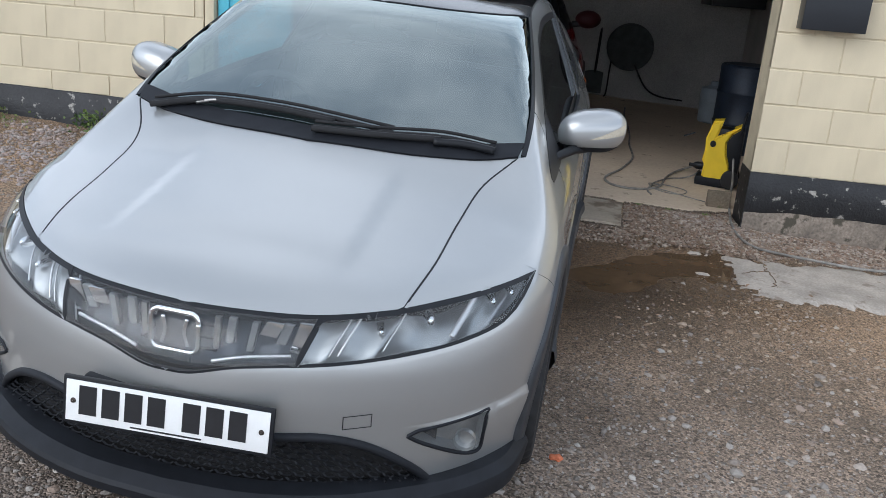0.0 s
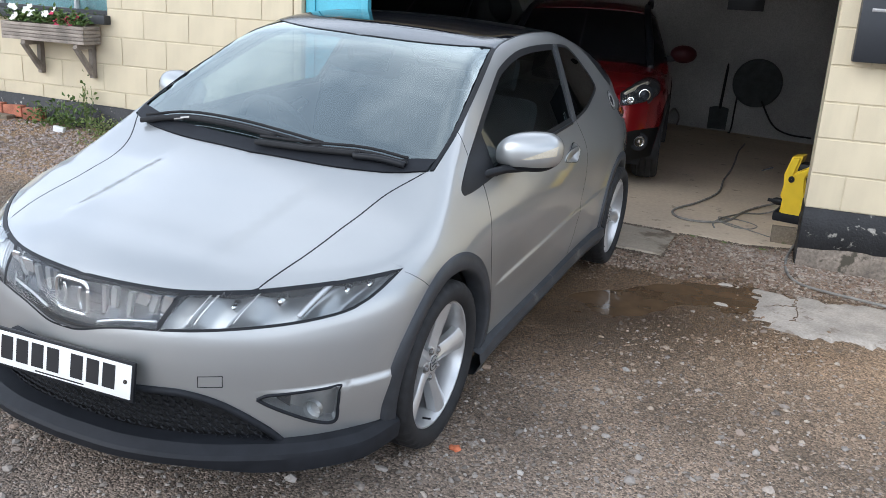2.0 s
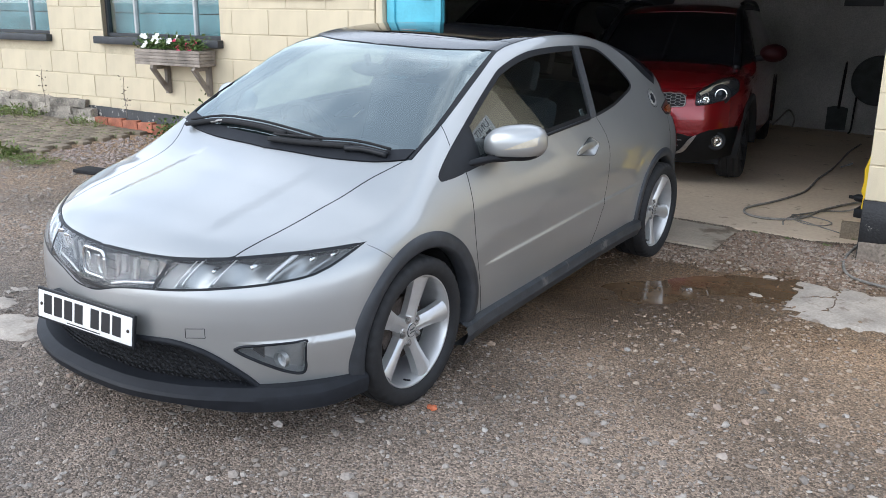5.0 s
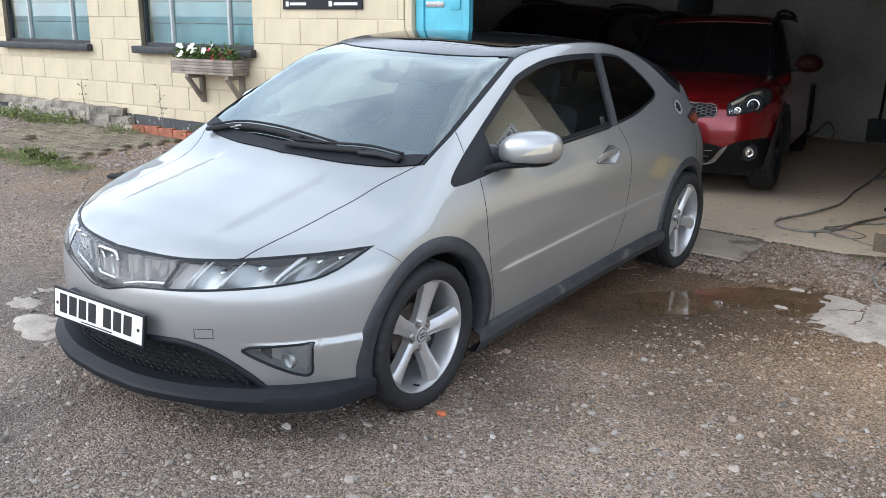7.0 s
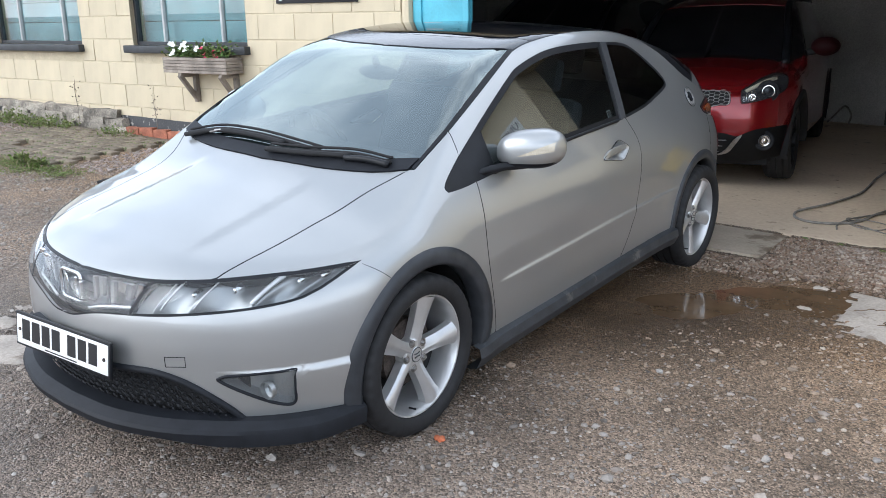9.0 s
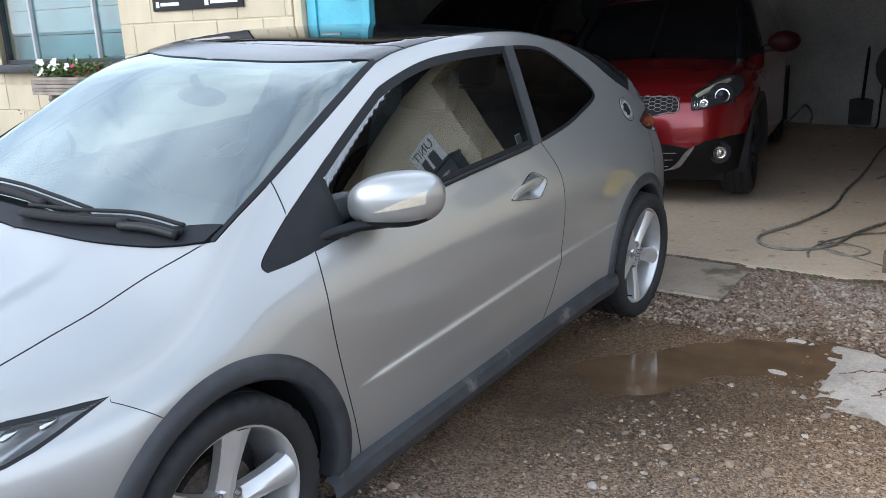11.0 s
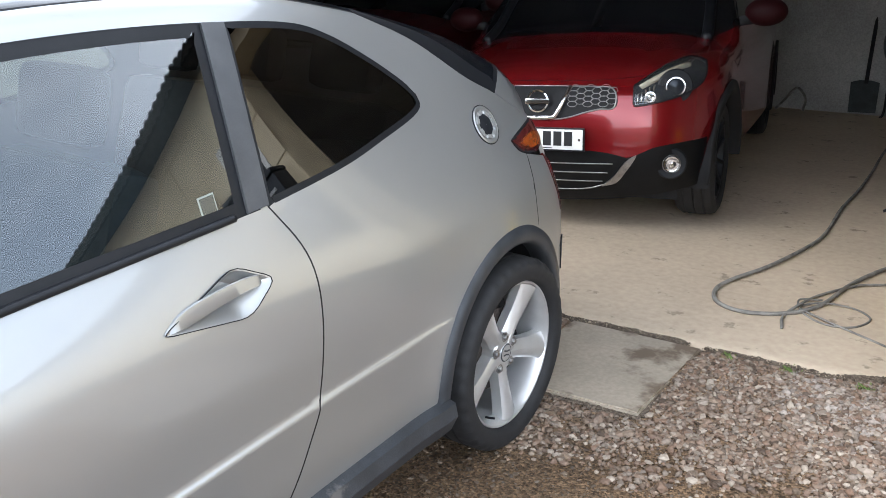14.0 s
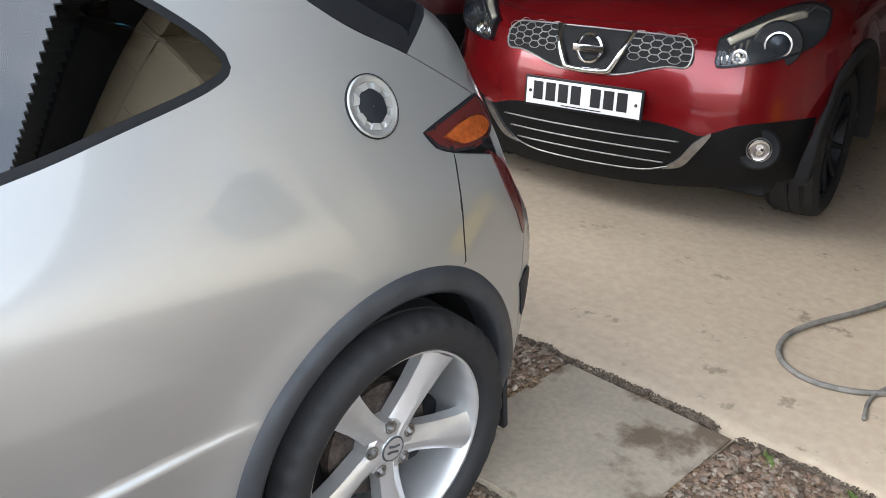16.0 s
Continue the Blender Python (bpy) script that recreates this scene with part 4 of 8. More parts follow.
front_seam = on(SIDE, [(-0.335, float(lamp_bot[-1][2])), (-0.28, 0.722), (-0.225, 0.68), (-0.17, 0.62)])
front_seam[0] = lamp_bot[-1]
RF, RR = 0.412, 0.412
FA = -0.012                               # centre of the front wheel arch


def arc(yc, r, a0, a1):
    a = np.radians(np.linspace(a0, a1, max(6, int(abs(a1 - a0) / 3))))
    return SIDE.lift(np.stack([yc + r * np.cos(a), 0.317 + r * np.sin(a)], -1))


def ang(p, yc):
    return math.degrees(math.atan2(p[2] - 0.317, p[1] - yc))


def sill_z(y):
    return 0.250 + 0.045 * (y - 0.45)


f_end, r_end = (FA + 0.405, sill_z(FA + 0.405)), (RY - 0.403, sill_z(RY - 0.403))
r_start = (float(W_inv(r_end[0])), r_end[1])
front_seam = front_seam[np.hypot(front_seam[:, 1] - FA, front_seam[:, 2] - 0.317) > RF]
bump_seam = bump_seam[np.hypot(bump_seam[:, 1] - RY, bump_seam[:, 2] - 0.317) > RR]
arch_front = arc(FA, RF, ang(front_seam[-1], FA), math.degrees(math.atan2(f_end[1] - 0.317, f_end[0] - FA)))
arch_rear = arc(RY, RR, 180 + math.degrees(math.atan2(0.317 - r_end[1], RY - r_end[0])), ang(bump_seam[-1], RY))
# side window opening
joint_side = (0.335, 1.016)
dlo_belt_front = on(SIDE, [(0.197, 0.901), (0.28, 0.904), (0.38, 0.914)])
dlo_belt = on(SIDE, [(0.38, 0.914), (0.6, 0.938), (1.05, 0.978), (1.35, 0.999), (1.668, 1.018)])
dlo_rear = on(SIDE, [(1.668, 1.018), (1.93, 1.048), (2.10, 1.078), (2.26, 1.110), (2.312, 1.138), (2.290, 1.185), (2.19, 1.262), (2.06, 1.335), (1.93, 1.371),
                     (1.68, 1.387), (1.42, 1.387), (1.18, 1.368), (0.95, 1.314), (0.84, 1.270), (0.603, 1.155), (0.45, 1.076), joint_side])
dlo_front = on(SIDE, [joint_side, (0.25, 0.966), (0.196, 0.930), (0.186, 0.913), (0.197, 0.901)])
i_joint = int(np.argmin(np.abs(screen_side[:, 1] - 0.345)))
joint = np.array([screen_side[i_joint] + (dlo_front[0] - screen_side[i_joint]) * t for t in np.linspace(0, 1, 8)])
joint = SLANT.lift(SLANT.flat(joint))
door_front = on(SIDE, [(0.38, 0.914), (0.363, 0.80), (0.366, 0.70), (0.396, 0.54), (0.440, 0.36), (0.472, sill_z(0.472))])
door_rear = on(SIDE, [(1.668, 1.014), (1.712, 0.925), (1.728, 0.84), (1.728, 0.70), (1.708, 0.55), (1.65, 0.42), (1.575, sill_z(1.575))])
sill_a = straight(SIDE, [f_end, (0.472, sill_z(0.472))])
sill_b = straight(SIDE, [(0.472, sill_z(0.472)), (1.575, sill_z(1.575))])
sill_c = straight(SIDE, [(1.575, sill_z(1.575)), r_start])
CUT_Y = -0.56
lower_z = 0.235
cut = SIDE.lift(np.stack([np.full(24, CUT_Y), np.linspace(float(np.interp(CUT_Y, lamp_bot[:, 1], lamp_bot[:, 2])), lower_z, 24)], -1))
lamp_bot_front = np.vstack([lamp_bot[lamp_bot[:, 1] < CUT_Y], cut[:1]])
lamp_bot_side = np.vstack([cut[:1], lamp_bot[lamp_bot[:, 1] > CUT_Y]])
f_low = (FA - math.sqrt(RF ** 2 - (0.317 - lower_z) ** 2), lower_z)
arch_bump = arc(FA, RF, ang(front_seam[-1], FA), 180 + math.degrees(math.atan2(0.317 - f_low[1], FA - f_low[0])))
low_side = straight(SIDE, [(CUT_Y, lower_z), f_low])

PAINT = [SILVER, BLACK]
ly = np.linspace(0.36, 2.36, 90)
CREASES = [SIDE.lift(np.stack([ly, CREASE(W_inv(ly)) + dz], -1)) for dz in (-0.034, -0.019, -0.008, -0.001, 0.0045, 0.010, 0.021)]
SEAM = 0.0023
panel("bonnet", NOSE,
      chain(lamp_top_in, hood_side, cowl[::-1], TOP.lift([(0.0, float(W(y))) for y in np.linspace(-0.03, -0.86, 30)])), PAINT, car, band=SEAM, sink=0.004, mirror="join")
wing = chain(lamp_top_out[::-1], hood_side, screen_side[:i_joint + 1], joint, dlo_front, dlo_belt_front, door_front, sill_a, arch_front[::-1], front_seam[::-1])
panel("front_wing", SLANT, wing, PAINT, car, band=SEAM, sink=0.004)
HC = [(1.342, 0.858), (1.535, 0.932), (1.625, 0.884), (1.544, 0.826)]
HR = []
for k, c in enumerate(HC):
    a, b = HC[k - 1], HC[(k + 1) % 4]
    da, db = (0.026 / math.hypot(q[0] - c[0], q[1] - c[1]) for q in (a, b))
    p, q = [(c[0] + (e[0] - c[0]) * d, c[1] + (e[1] - c[1]) * d) for e, d in ((a, da), (b, db))]
    HR += [((1 - t) ** 2 * p[0] + 2 * t * (1 - t) * c[0] + t * t * q[0], (1 - t) ** 2 * p[1] + 2 * t * (1 - t) * c[1] + t * t * q[1]) for t in (0.0, 0.33, 0.67, 1.0)]
handle_loop = straight(SIDE, HR + [HR[0]], 0.02)[:-1]
door_l, door_r = panel("door", SLANT, chain(door_front, sill_b, door_rear[::-1], dlo_belt[::-1]), PAINT, car, holes=[handle_loop], band=SEAM, sink=0.004, lines=CREASES)
quarter = chain(joint[::-1], screen_side[i_joint:], roof_side, hatch_side, tail_in, tail_low, bump_seam, arch_rear[::-1], sill_c[::-1], door_rear[::-1], dlo_rear)
panel("side_frame", SLANT, quarter, PAINT, car, band=SEAM, sink=0.003, step=0.028, lines=CREASES)
# fog lamp and mouth openings
fog = on(FRONT, [(0.578, 0.400), (0.60, 0.412), (0.745, 0.424), (0.757, 0.412), (0.752, 0.305), (0.738, 0.296), (0.71, 0.308), (0.60, 0.382), (0.578, 0.400)])[:-1]
mouth_top = on(FRONT, [(0.0, 0.405), (0.25, 0.412), (0.38, 0.415), (0.48, 0.388), (0.56, 0.335), (0.62, 0.275), (0.645, lower_z)])
low_in = FRONT.lift(np.stack([np.linspace(0.645, float(cut[-1][0]), 12), np.full(12, lower_z)], -1))


def slash_top(x):
    return 0.430 + 0.052 * (x - 0.574)


def slash(p):
    """An upward-facing facet that widens towards the wheel."""
    x, z = p[:, 0], p[:, 2]
    t = sstep(0.54, 0.82, x)
    zc, hgt = slash_top(x), 0.006 + 0.020 * t
    return 0.010 * t * (1 - sstep(0.0, 1.0, (z - zc + hgt) / hgt)) * sstep(-0.16, -0.04, z - zc)


sx = np.linspace(0.56, 0.82, 70)
SLASHES = [FRONT.lift(np.stack([sx, slash_top(sx) - k * (0.006 + 0.020 * sstep(0.54, 0.82, sx))], -1)) for k in (-0.15, 0.15, 0.5, 0.85, 1.15)]
sy = np.linspace(-0.56, -0.36, 40)
sxx = SIDE.lift(np.stack([sy, np.full(40, 0.44)], -1))[:, 0]
SLASHES_SIDE = [SIDE.lift(np.stack([sy, slash_top(sxx) - k * (0.006 + 0.020 * sstep(0.54, 0.82, sxx))], -1)) for k in (-0.15, 0.15, 0.5, 0.85, 1.15)]
panel("front_bumper", FRONT, chain(lamp_bot_front, cut, low_in[::-1], mouth_top[::-1], FRONT.lift([(0.0, z) for z in np.linspace(0.405, 0.553, 10)])),
      PAINT, car, holes=[fog], mirror="join", step=0.022, shape=slash, lines=SLASHES)
panel("bumper_corner", SLANT, chain(lamp_bot_side, front_seam, arch_bump, low_side[::-1], cut[::-1]), PAINT, car, step=0.025, shape=slash, lines=SLASHES_SIDE)
# rear bumper corner and tail
rear_line = SIDE.lift(np.stack([np.interp(np.linspace(0.86, 0.25, 20), [0.70, 0.86], [3.108, 3.063]), np.linspace(0.86, 0.25, 20)], -1))
r_low = (RY + math.sqrt(RR ** 2 - (0.317 - 0.25) ** 2), 0.25)
arch_tail = arc(RY, RR, ang(bump_seam[-1], RY), -math.degrees(math.asin((0.317 - 0.25) / RR)))
panel("rear_bumper", SLANT, chain(bump_seam, arch_tail, straight(SIDE, [(float(W_inv(r_low[0])), r_low[1]), (3.03, 0.25)]), rear_line[::-1], straight(SIDE, [(2.985, 0.86), (2.90, 0.895), (2.785, 0.922)])),
      PAINT, car, band=SEAM, sink=0.004)
TAILV = View((1, 0, 0), (0, 0, 1), (0, 1, 0), 1.5, 3.8)
rb = rear_line
panel("tail_panel", TAILV, chain(rb, TAILV.lift(np.stack([np.linspace(float(rb[-1][0]), 0, 16), np.full(16, 0.25)], -1)), TAILV.lift(np.stack([np.zeros(12), np.linspace(0.25, 0.86, 12)], -1)),
                                 TAILV.lift(np.stack([np.linspace(0, float(rb[0][0]), 16), np.full(16, 0.86)], -1))), PAINT, car, mirror="join")
# hatch: glass above, painted below
glass_low = on(HIND, [tuple(HIND.flat(p)) for p in (hatch_side[-10], TOP.lift([(0.35, 2.938)])[0], TOP.lift([(0.0, 2.968)])[0])])
glass_low[0] = hatch_side[-10]
panel("rear_window", HIND, chain(roof_end, hatch_side[:-9], glass_low, TOP.lift([(0.0, float(W(y))) for y in np.linspace(2.89, 2.33, 12)])), [ROOFGLASS, BLACK], car, mirror="join", band=0.02, step=0.04, label="black tinted rear window")
lamp_edge = on(SIDE, [(2.90, 1.012), (2.945, 0.945), (2.985, 0.86)])
panel("tailgate", HIND, chain(glass_low[::-1], hatch_side[-10:], lamp_edge, TAILV.lift(np.stack([np.linspace(float(rear_line[0][0]), 0, 16), np.full(16, 0.86)], -1)),
                              TAILV.lift([(0.0, z) for z in np.linspace(0.86, 1.1, 8)])), PAINT, car, mirror="join", step=0.04)
# rear spoiler bar across the glass
bm = bmesh.new()
sp = smooth_line([(-0.56, 2.88, 1.165), (-0.35, 2.953, 1.19), (0, 2.978, 1.20), (0.35, 2.953, 1.19), (0.56, 2.88, 1.165)])
sec = [(-0.05, -0.010), (0.0, 0.020), (0.045, 0.012), (0.05, -0.012), (0.0, -0.022)]
rings = [[bm.verts.new((p[0], p[1] + a, p[2] + b)) for a, b in sec] for p in sp]
for a, b in zip(rings, rings[1:]):
    for k in range(5):
        bm.faces.new((a[k], a[(k + 1) % 5], b[(k + 1) % 5], b[k]))
bm.faces.new(rings[0])
bm.faces.new(rings[-1][::-1])
bmesh.ops.recalc_face_normals(bm, faces=bm.faces)
part("spoiler", bm, BLACK, car, angle=50)

# glazing
scr = panel("windscreen", TOP, chain(cowl, screen_side, header[::-1], TOP.lift([(0.0, float(W(y))) for y in np.linspace(0.745, -0.03, 30)])), [SCREEN, MATT], car,
            mirror="join", step=0.05, rim=0.0, raise_by=-0.004)[0]
scr.visible_shadow = False
panel("screen_edge", TOP, chain(screen_side, TOP.lift(TOP.flat(screen_side[::-1]) - np.array([0.014, 0.0]))), BLACK, car, raise_by=0.0015, step=0.01, rim=0.003)
# front of the roof glass, cut off as a greyer strip for its sky reflection
panel("screen_header", TOP, chain(header, roof_side[:int(np.argmin(np.abs(roof_side[:, 1] - W(1.13)))) + 1], header_back[::-1], TOP.lift([(0.0, float(W(y))) for y in np.linspace(0.93, 0.745, 8)])),
      [ROOFSHEEN, BLACK], car, mirror="join", band=0.003, sink=0.002, label="front strip of the black roof glass, greyed for its sky reflection")
i_h = int(np.argmin(np.abs(roof_side[:, 1] - W(1.13))))
panel("roof_panel", TOP, chain(header_back, roof_side[i_h:], roof_end[::-1], TOP.lift([(0.0, float(W(y))) for y in np.linspace(2.33, 0.93, 30)])), [ROOFGLASS, BLACK], car, mirror="join", band=0.004, sink=0.003, step=0.05, label="black glass panorama roof")
panel("cowl_panel", TOP, chain(cowl, TOP.lift([(0.680, 0.13)]), screen_low[::-1]), [TRIM, BLACK], car, mirror="join", raise_by=0.006, step=0.025,
                   label="black plastic scuttle panel")

t_sail = int(np.argmin(np.abs(dlo_rear[:, 1] - 0.505) + (dlo_rear[:, 2] < 1.0)))
b_sail = int(np.argmin(np.abs(dlo_belt[:, 1] - 0.505)))
panel("mirror_sail", SIDE, chain(dlo_front[::-1], dlo_rear[t_sail:][::-1], straight(SIDE, [tuple(dlo_rear[t_sail][1:]), tuple(dlo_belt[b_sail][1:])]), dlo_belt[:b_sail + 1][::-1], dlo_belt_front[::-1]),
             [BLACK, BLACK], car, raise_by=0.001, step=0.02, label="dark plastic corner trim behind the wing")
t_b = int(np.argmin(np.abs(dlo_rear[:, 1] - W(1.688)) + 9 * (dlo_rear[:, 2] < 1.2)))
t_b2 = int(np.argmin(np.abs(dlo_rear[:, 1] - W(1.748)) + 9 * (dlo_rear[:, 2] < 1.2)))
b_b2 = int(np.argmin(np.abs(dlo_rear[:, 1] - W(1.672)) + 9 * (dlo_rear[:, 2] > 1.2)))
b_b = int(np.argmin(np.abs(dlo_belt[:, 1] - W(1.612))))
s1 = straight(SIDE, [raw(dlo_belt[b_b]), raw(dlo_rear[t_b])])
s2 = straight(SIDE, [raw(dlo_rear[b_b2]), raw(dlo_rear[t_b2])])
win_loop = chain(straight(SIDE, [tuple(dlo_rear[t_sail][1:]), tuple(dlo_belt[b_sail][1:])]), dlo_belt[b_sail:b_b + 1], s1, dlo_rear[t_b:t_sail + 1])
for ob in panel("door_window", SIDE, win_loop, [SIDEGLASS, BLACK], car, band=0.026, step=0.05, raise_by=-0.003, rim=0.004, turn=(3.3, 2.6), label="tinted door glass in a black frame"):
    ob.visible_shadow = False
panel("door_pillar_trim", SIDE, chain(s1, dlo_rear[t_b2:t_b + 1], s2[::-1], dlo_rear[:b_b2 + 1], dlo_belt[b_b:]), PILLAR, car, raise_by=0.004, step=0.02, label="satin grey pillar trim")
for ob in panel("quarter_window", SIDE, chain(s2, dlo_rear[b_b2:t_b2 + 1]), [PRIVACY, BLACK], car, band=0.012, step=0.05, raise_by=-0.002, rim=0.004, turn=(2.6, 1.7), label="dark privacy glass"):
    ob.visible_shadow = False
# thin bright bead along the waistline
for s in (1, -1):
    p = dlo_belt[b_sail:b_b + 1:3] * (s, 1, 1) + np.array([s * 0.006, 0, 0.004])
    tube("waist_strip", p, 0.008, BLACK, car, 6)

# wheel arch lips
for yc, r0, r1, a0, a1 in ((FA, 0.352, 0.420, -13, 193), (RY, 0.360, 0.418, -13, 188)):
    for s in (1, -1):
        a = np.radians(np.linspace(a0, a1, 60))
        verts, faces = [], []
        sec = np.array([(r1, -0.004), (r1 - 0.004, 0.010), (r0 + 0.012, 0.014), (r0, 0.006), (r0, -0.06)])
        y = (yc + sec[None, :, 0] * np.cos(a)[:, None]).ravel()
        z = (0.317 + sec[None, :, 0] * np.sin(a)[:, None]).ravel()
        x = SIDE.lift(np.stack([y, np.maximum(z, 0.20)], -1))[:, 0] + np.tile(sec[:, 1], len(a))
        verts = np.stack([s * x, y, z], -1)
        for i in range(len(a) - 1):
            for k in range(4):
                f = (i * 5 + k, i * 5 + k + 1, (i + 1) * 5 + k + 1, (i + 1) * 5 + k)
                faces.append(f if s < 0 else f[::-1])
        link("arch_trim", verts, faces, ARCH, car, True, label="dark grey plastic wheel arch lip")
        liner(s, 0.362 if yc < 1 else 0.364, 0.33, Matrix.Translation((s * 0.80, yc, 0.317)), car)

# sill skirt
ys = np.linspace(0.30, 2.285, 40)
for s in (1, -1):
    verts, faces = [], []
    for y in ys:
        zt = sill_z(y) + 0.004
        x = float(SIDE.lift([(y, zt)])[0][0])
        e = 0.010 * (abs(y - 1.32) / 1.0) ** 3
        for dx, z in ((0.0, zt), (0.024 + e, zt - 0.010), (0.033 + e, zt - 0.050), (0.010 + e, zt - 0.10), (-0.05, zt - 0.115)):
            verts.append((s * (x + dx), y, z))
    for i in range(len(ys) - 1):
        for k in range(4):
            f = (i * 5 + k, (i + 1) * 5 + k, (i + 1) * 5 + k + 1, i * 5 + k + 1)
            faces.append(f if s < 0 else f[::-1])
    link("side_skirt", verts, faces, SKIRT, car, True, label="scuffed dark grey sill skirt").data.set_sharp_from_angle(angle=radians(30))

# front splitter lip, mouth grille and intake frame
lipc = smooth_line([(0.0, -0.950), (0.22, -0.935), (0.42, -0.872), (0.58, -0.775), (0.71, -0.672), (0.808, -0.54), (0.836, -0.41), (0.842, -0.352)], step=0.03)
lipc = np.vstack([lipc[::-1] * (-1, 1), lipc[1:]])
sec = [(0.05, 0.264), (-0.004, 0.260), (-0.036, 0.238), (-0.042, 0.226), (-0.034, 0.198), (0.06, 0.190)]
verts, faces = [], []
tn = np.gradient(lipc, axis=0)
tn /= np.linalg.norm(tn, axis=1)[:, None]
for p, t in zip(lipc, tn):
    n = np.array([-t[1], t[0]])
    fade = 1 - 0.2 * sstep(0.45, 0.8, abs(p[0]))
    for d, z in sec:
        o = p + n * d * fade
        drop = 0.024 * sstep(0.40, 0.62, abs(p[0])) * sstep(0.235, 0.19, z)
        verts.append((o[0], o[1], z - 0.012 * (1 - abs(p[0])) - drop))
for i in range(len(lipc) - 1):
    for k in range(5):
        faces.append((i * 6 + k, i * 6 + k + 1, (i + 1) * 6 + k + 1, (i + 1) * 6 + k))
lip = link("front_lip", verts, faces, TRIM, car, True, label="dark grey plastic front splitter")
lip.data.set_sharp_from_angle(angle=radians(28))
fr_line = np.vstack([mouth_top[::-1] * (-1, 1, 1), mouth_top[1:]])
tube("intake_frame", fr_line[::3] + np.array([0, -0.002, -0.004]), 0.012, TRIM, car, 8)
bm = bmesh.new()
for i in range(34):
    for j in range(9):
        x, z = (i - 16.5) * 0.036 + (0.018 if j % 2 else 0), 0.262 + j * 0.0165
        if abs(x) < 0.60 and z < 0.395 - 0.30 * max(0, abs(x) - 0.28):
            y = -0.90 + 0.45 * x * x
            c = [(x + 0.018 * math.cos(k * math.pi / 3), z + 0.0095 * math.sin(k * math.pi / 3)) for k in range(6)]
            o = [bm.verts.new((a, y, b)) for a, b in c]
            q = [bm.verts.new((x + (a - x) * 0.72, y + 0.004, z + (b - z) * 0.72)) for a, b in c]
            for k in range(6):
                bm.faces.new((o[k], o[(k + 1) % 6], q[(k + 1) % 6], q[k]))
part("mouth_grille", bm, BLACK, car, "black honeycomb lower grille")
verts, faces = [], []
for x in np.linspace(-0.64, 0.64, 33):
    y = -0.86 + 0.45 * x * x
    verts += [(x, y, 0.17), (x, y, 0.42), (x, y + 0.06, 0.43)]
for i in range(32):
    for k in range(2):
        faces.append((i * 3 + k, i * 3 + k + 1, (i + 1) * 3 + k + 1, (i + 1) * 3 + k))
link("intake_back", verts, faces, MATT, car)

# fog lamps
for s in (1, -1):
    fl = fog * (s, 1, 1)
    c = fl.mean(0)
    back = c + (fl - c) * 0.80 + np.array([-s * 0.01, 0.035, 0])
    n = len(fl)
    verts = list(fl + np.array([0, 0.004, 0])) + list(back)
    faces = [(i, (i + 1) % n, n + (i + 1) % n, n + i)[::-s] for i in range(n)] + [tuple(range(n, 2 * n))[::s]]
    lamp = link("fog_lamp", verts, faces, REFLECTOR, car, False, label="triangular front fog lamp")
    verts = list(fl + np.array([0, -0.001, 0])) + [c + np.array([0, -0.008, 0])]
    link("lens", verts, [(i, (i + 1) % n, n)[::s] for i in range(n)], LENS, lamp, True)
    lathe("bulb", [(0.001, 0.0), (0.022, 0.002), (0.030, 0.012), (0.030, 0.03)], REFLECTOR, lamp, 20, Matrix.Translation(c + np.array([s * 0.03, 0.012, -0.005])) @ pose(0, 0, 0, 90, 0, 0), cap=False)
    tube("bezel", np.vstack([fl[::2], fl[:1]]) + np.array([0, -0.002, 0]), 0.0055, TRIM, lamp, 6)

# ---- lamps and badge in the nose ----
split = straight(FRONT, [(0.340, 0.7085), (0.306, 0.600)])
i_s = int(np.argmin(np.abs(lamp_top_in[:, 0] - 0.340)))
j_s = int(np.argmin(np.abs(lamp_bot[:, 0] - 0.306)))
lamp_loop = chain(lamp_top_in[i_s:], lamp_top_out, lamp_bot[j_s:][::-1], split[::-1])
grille_loop = chain(lamp_top_in[:i_s + 1], split, lamp_bot[:j_s + 1][::-1], FRONT.lift([(0.0, z) for z in np.linspace(0.553, 0.703, 10)]))
heads = panel("headlamp", FRONT, lamp_loop, [LENS, BLACK], car, band=0.009, step=0.03, raise_by=0.001, rim=0.02, label="clear headlamp with chrome reflectors")
centre = panel("front_grille", FRONT, grille_loop, [LENS, BLACK], car, band=0.006, step=0.03, raise_by=0.0, rim=0.03, mirror="join", label="glazed smoky front grille panel")[0]
for ob in (*heads, centre):
    ob.visible_shadow = False


CELLS = ((0.30, 0.39, 0.012), (0.39, 0.50, 0.018), (0.50, 0.655, 0.030), (0.67, 0.74, 0.018), (0.74, 0.80, 0.014))


def facets(p):
    """Hollow reflectors side by side, the larger one with fine slanting flutes."""
    x = p[:, 0] - 0.35 * (p[:, 2] - 0.66)
    d = np.full(len(x), -0.026)
    for x0, x1, deep in CELLS:
        u = (x - (x0 + x1) / 2) / ((x1 - x0) / 2)
        d = d - np.where(np.abs(u) < 1, deep * (1 - u * u), 0)
    f = np.abs((((p[:, 0] + 1.2 * p[:, 2]) * 42.0) % 1.0) - 0.5)
    return d - 0.0022 * f * ((x > 0.50) & (x < 0.655))


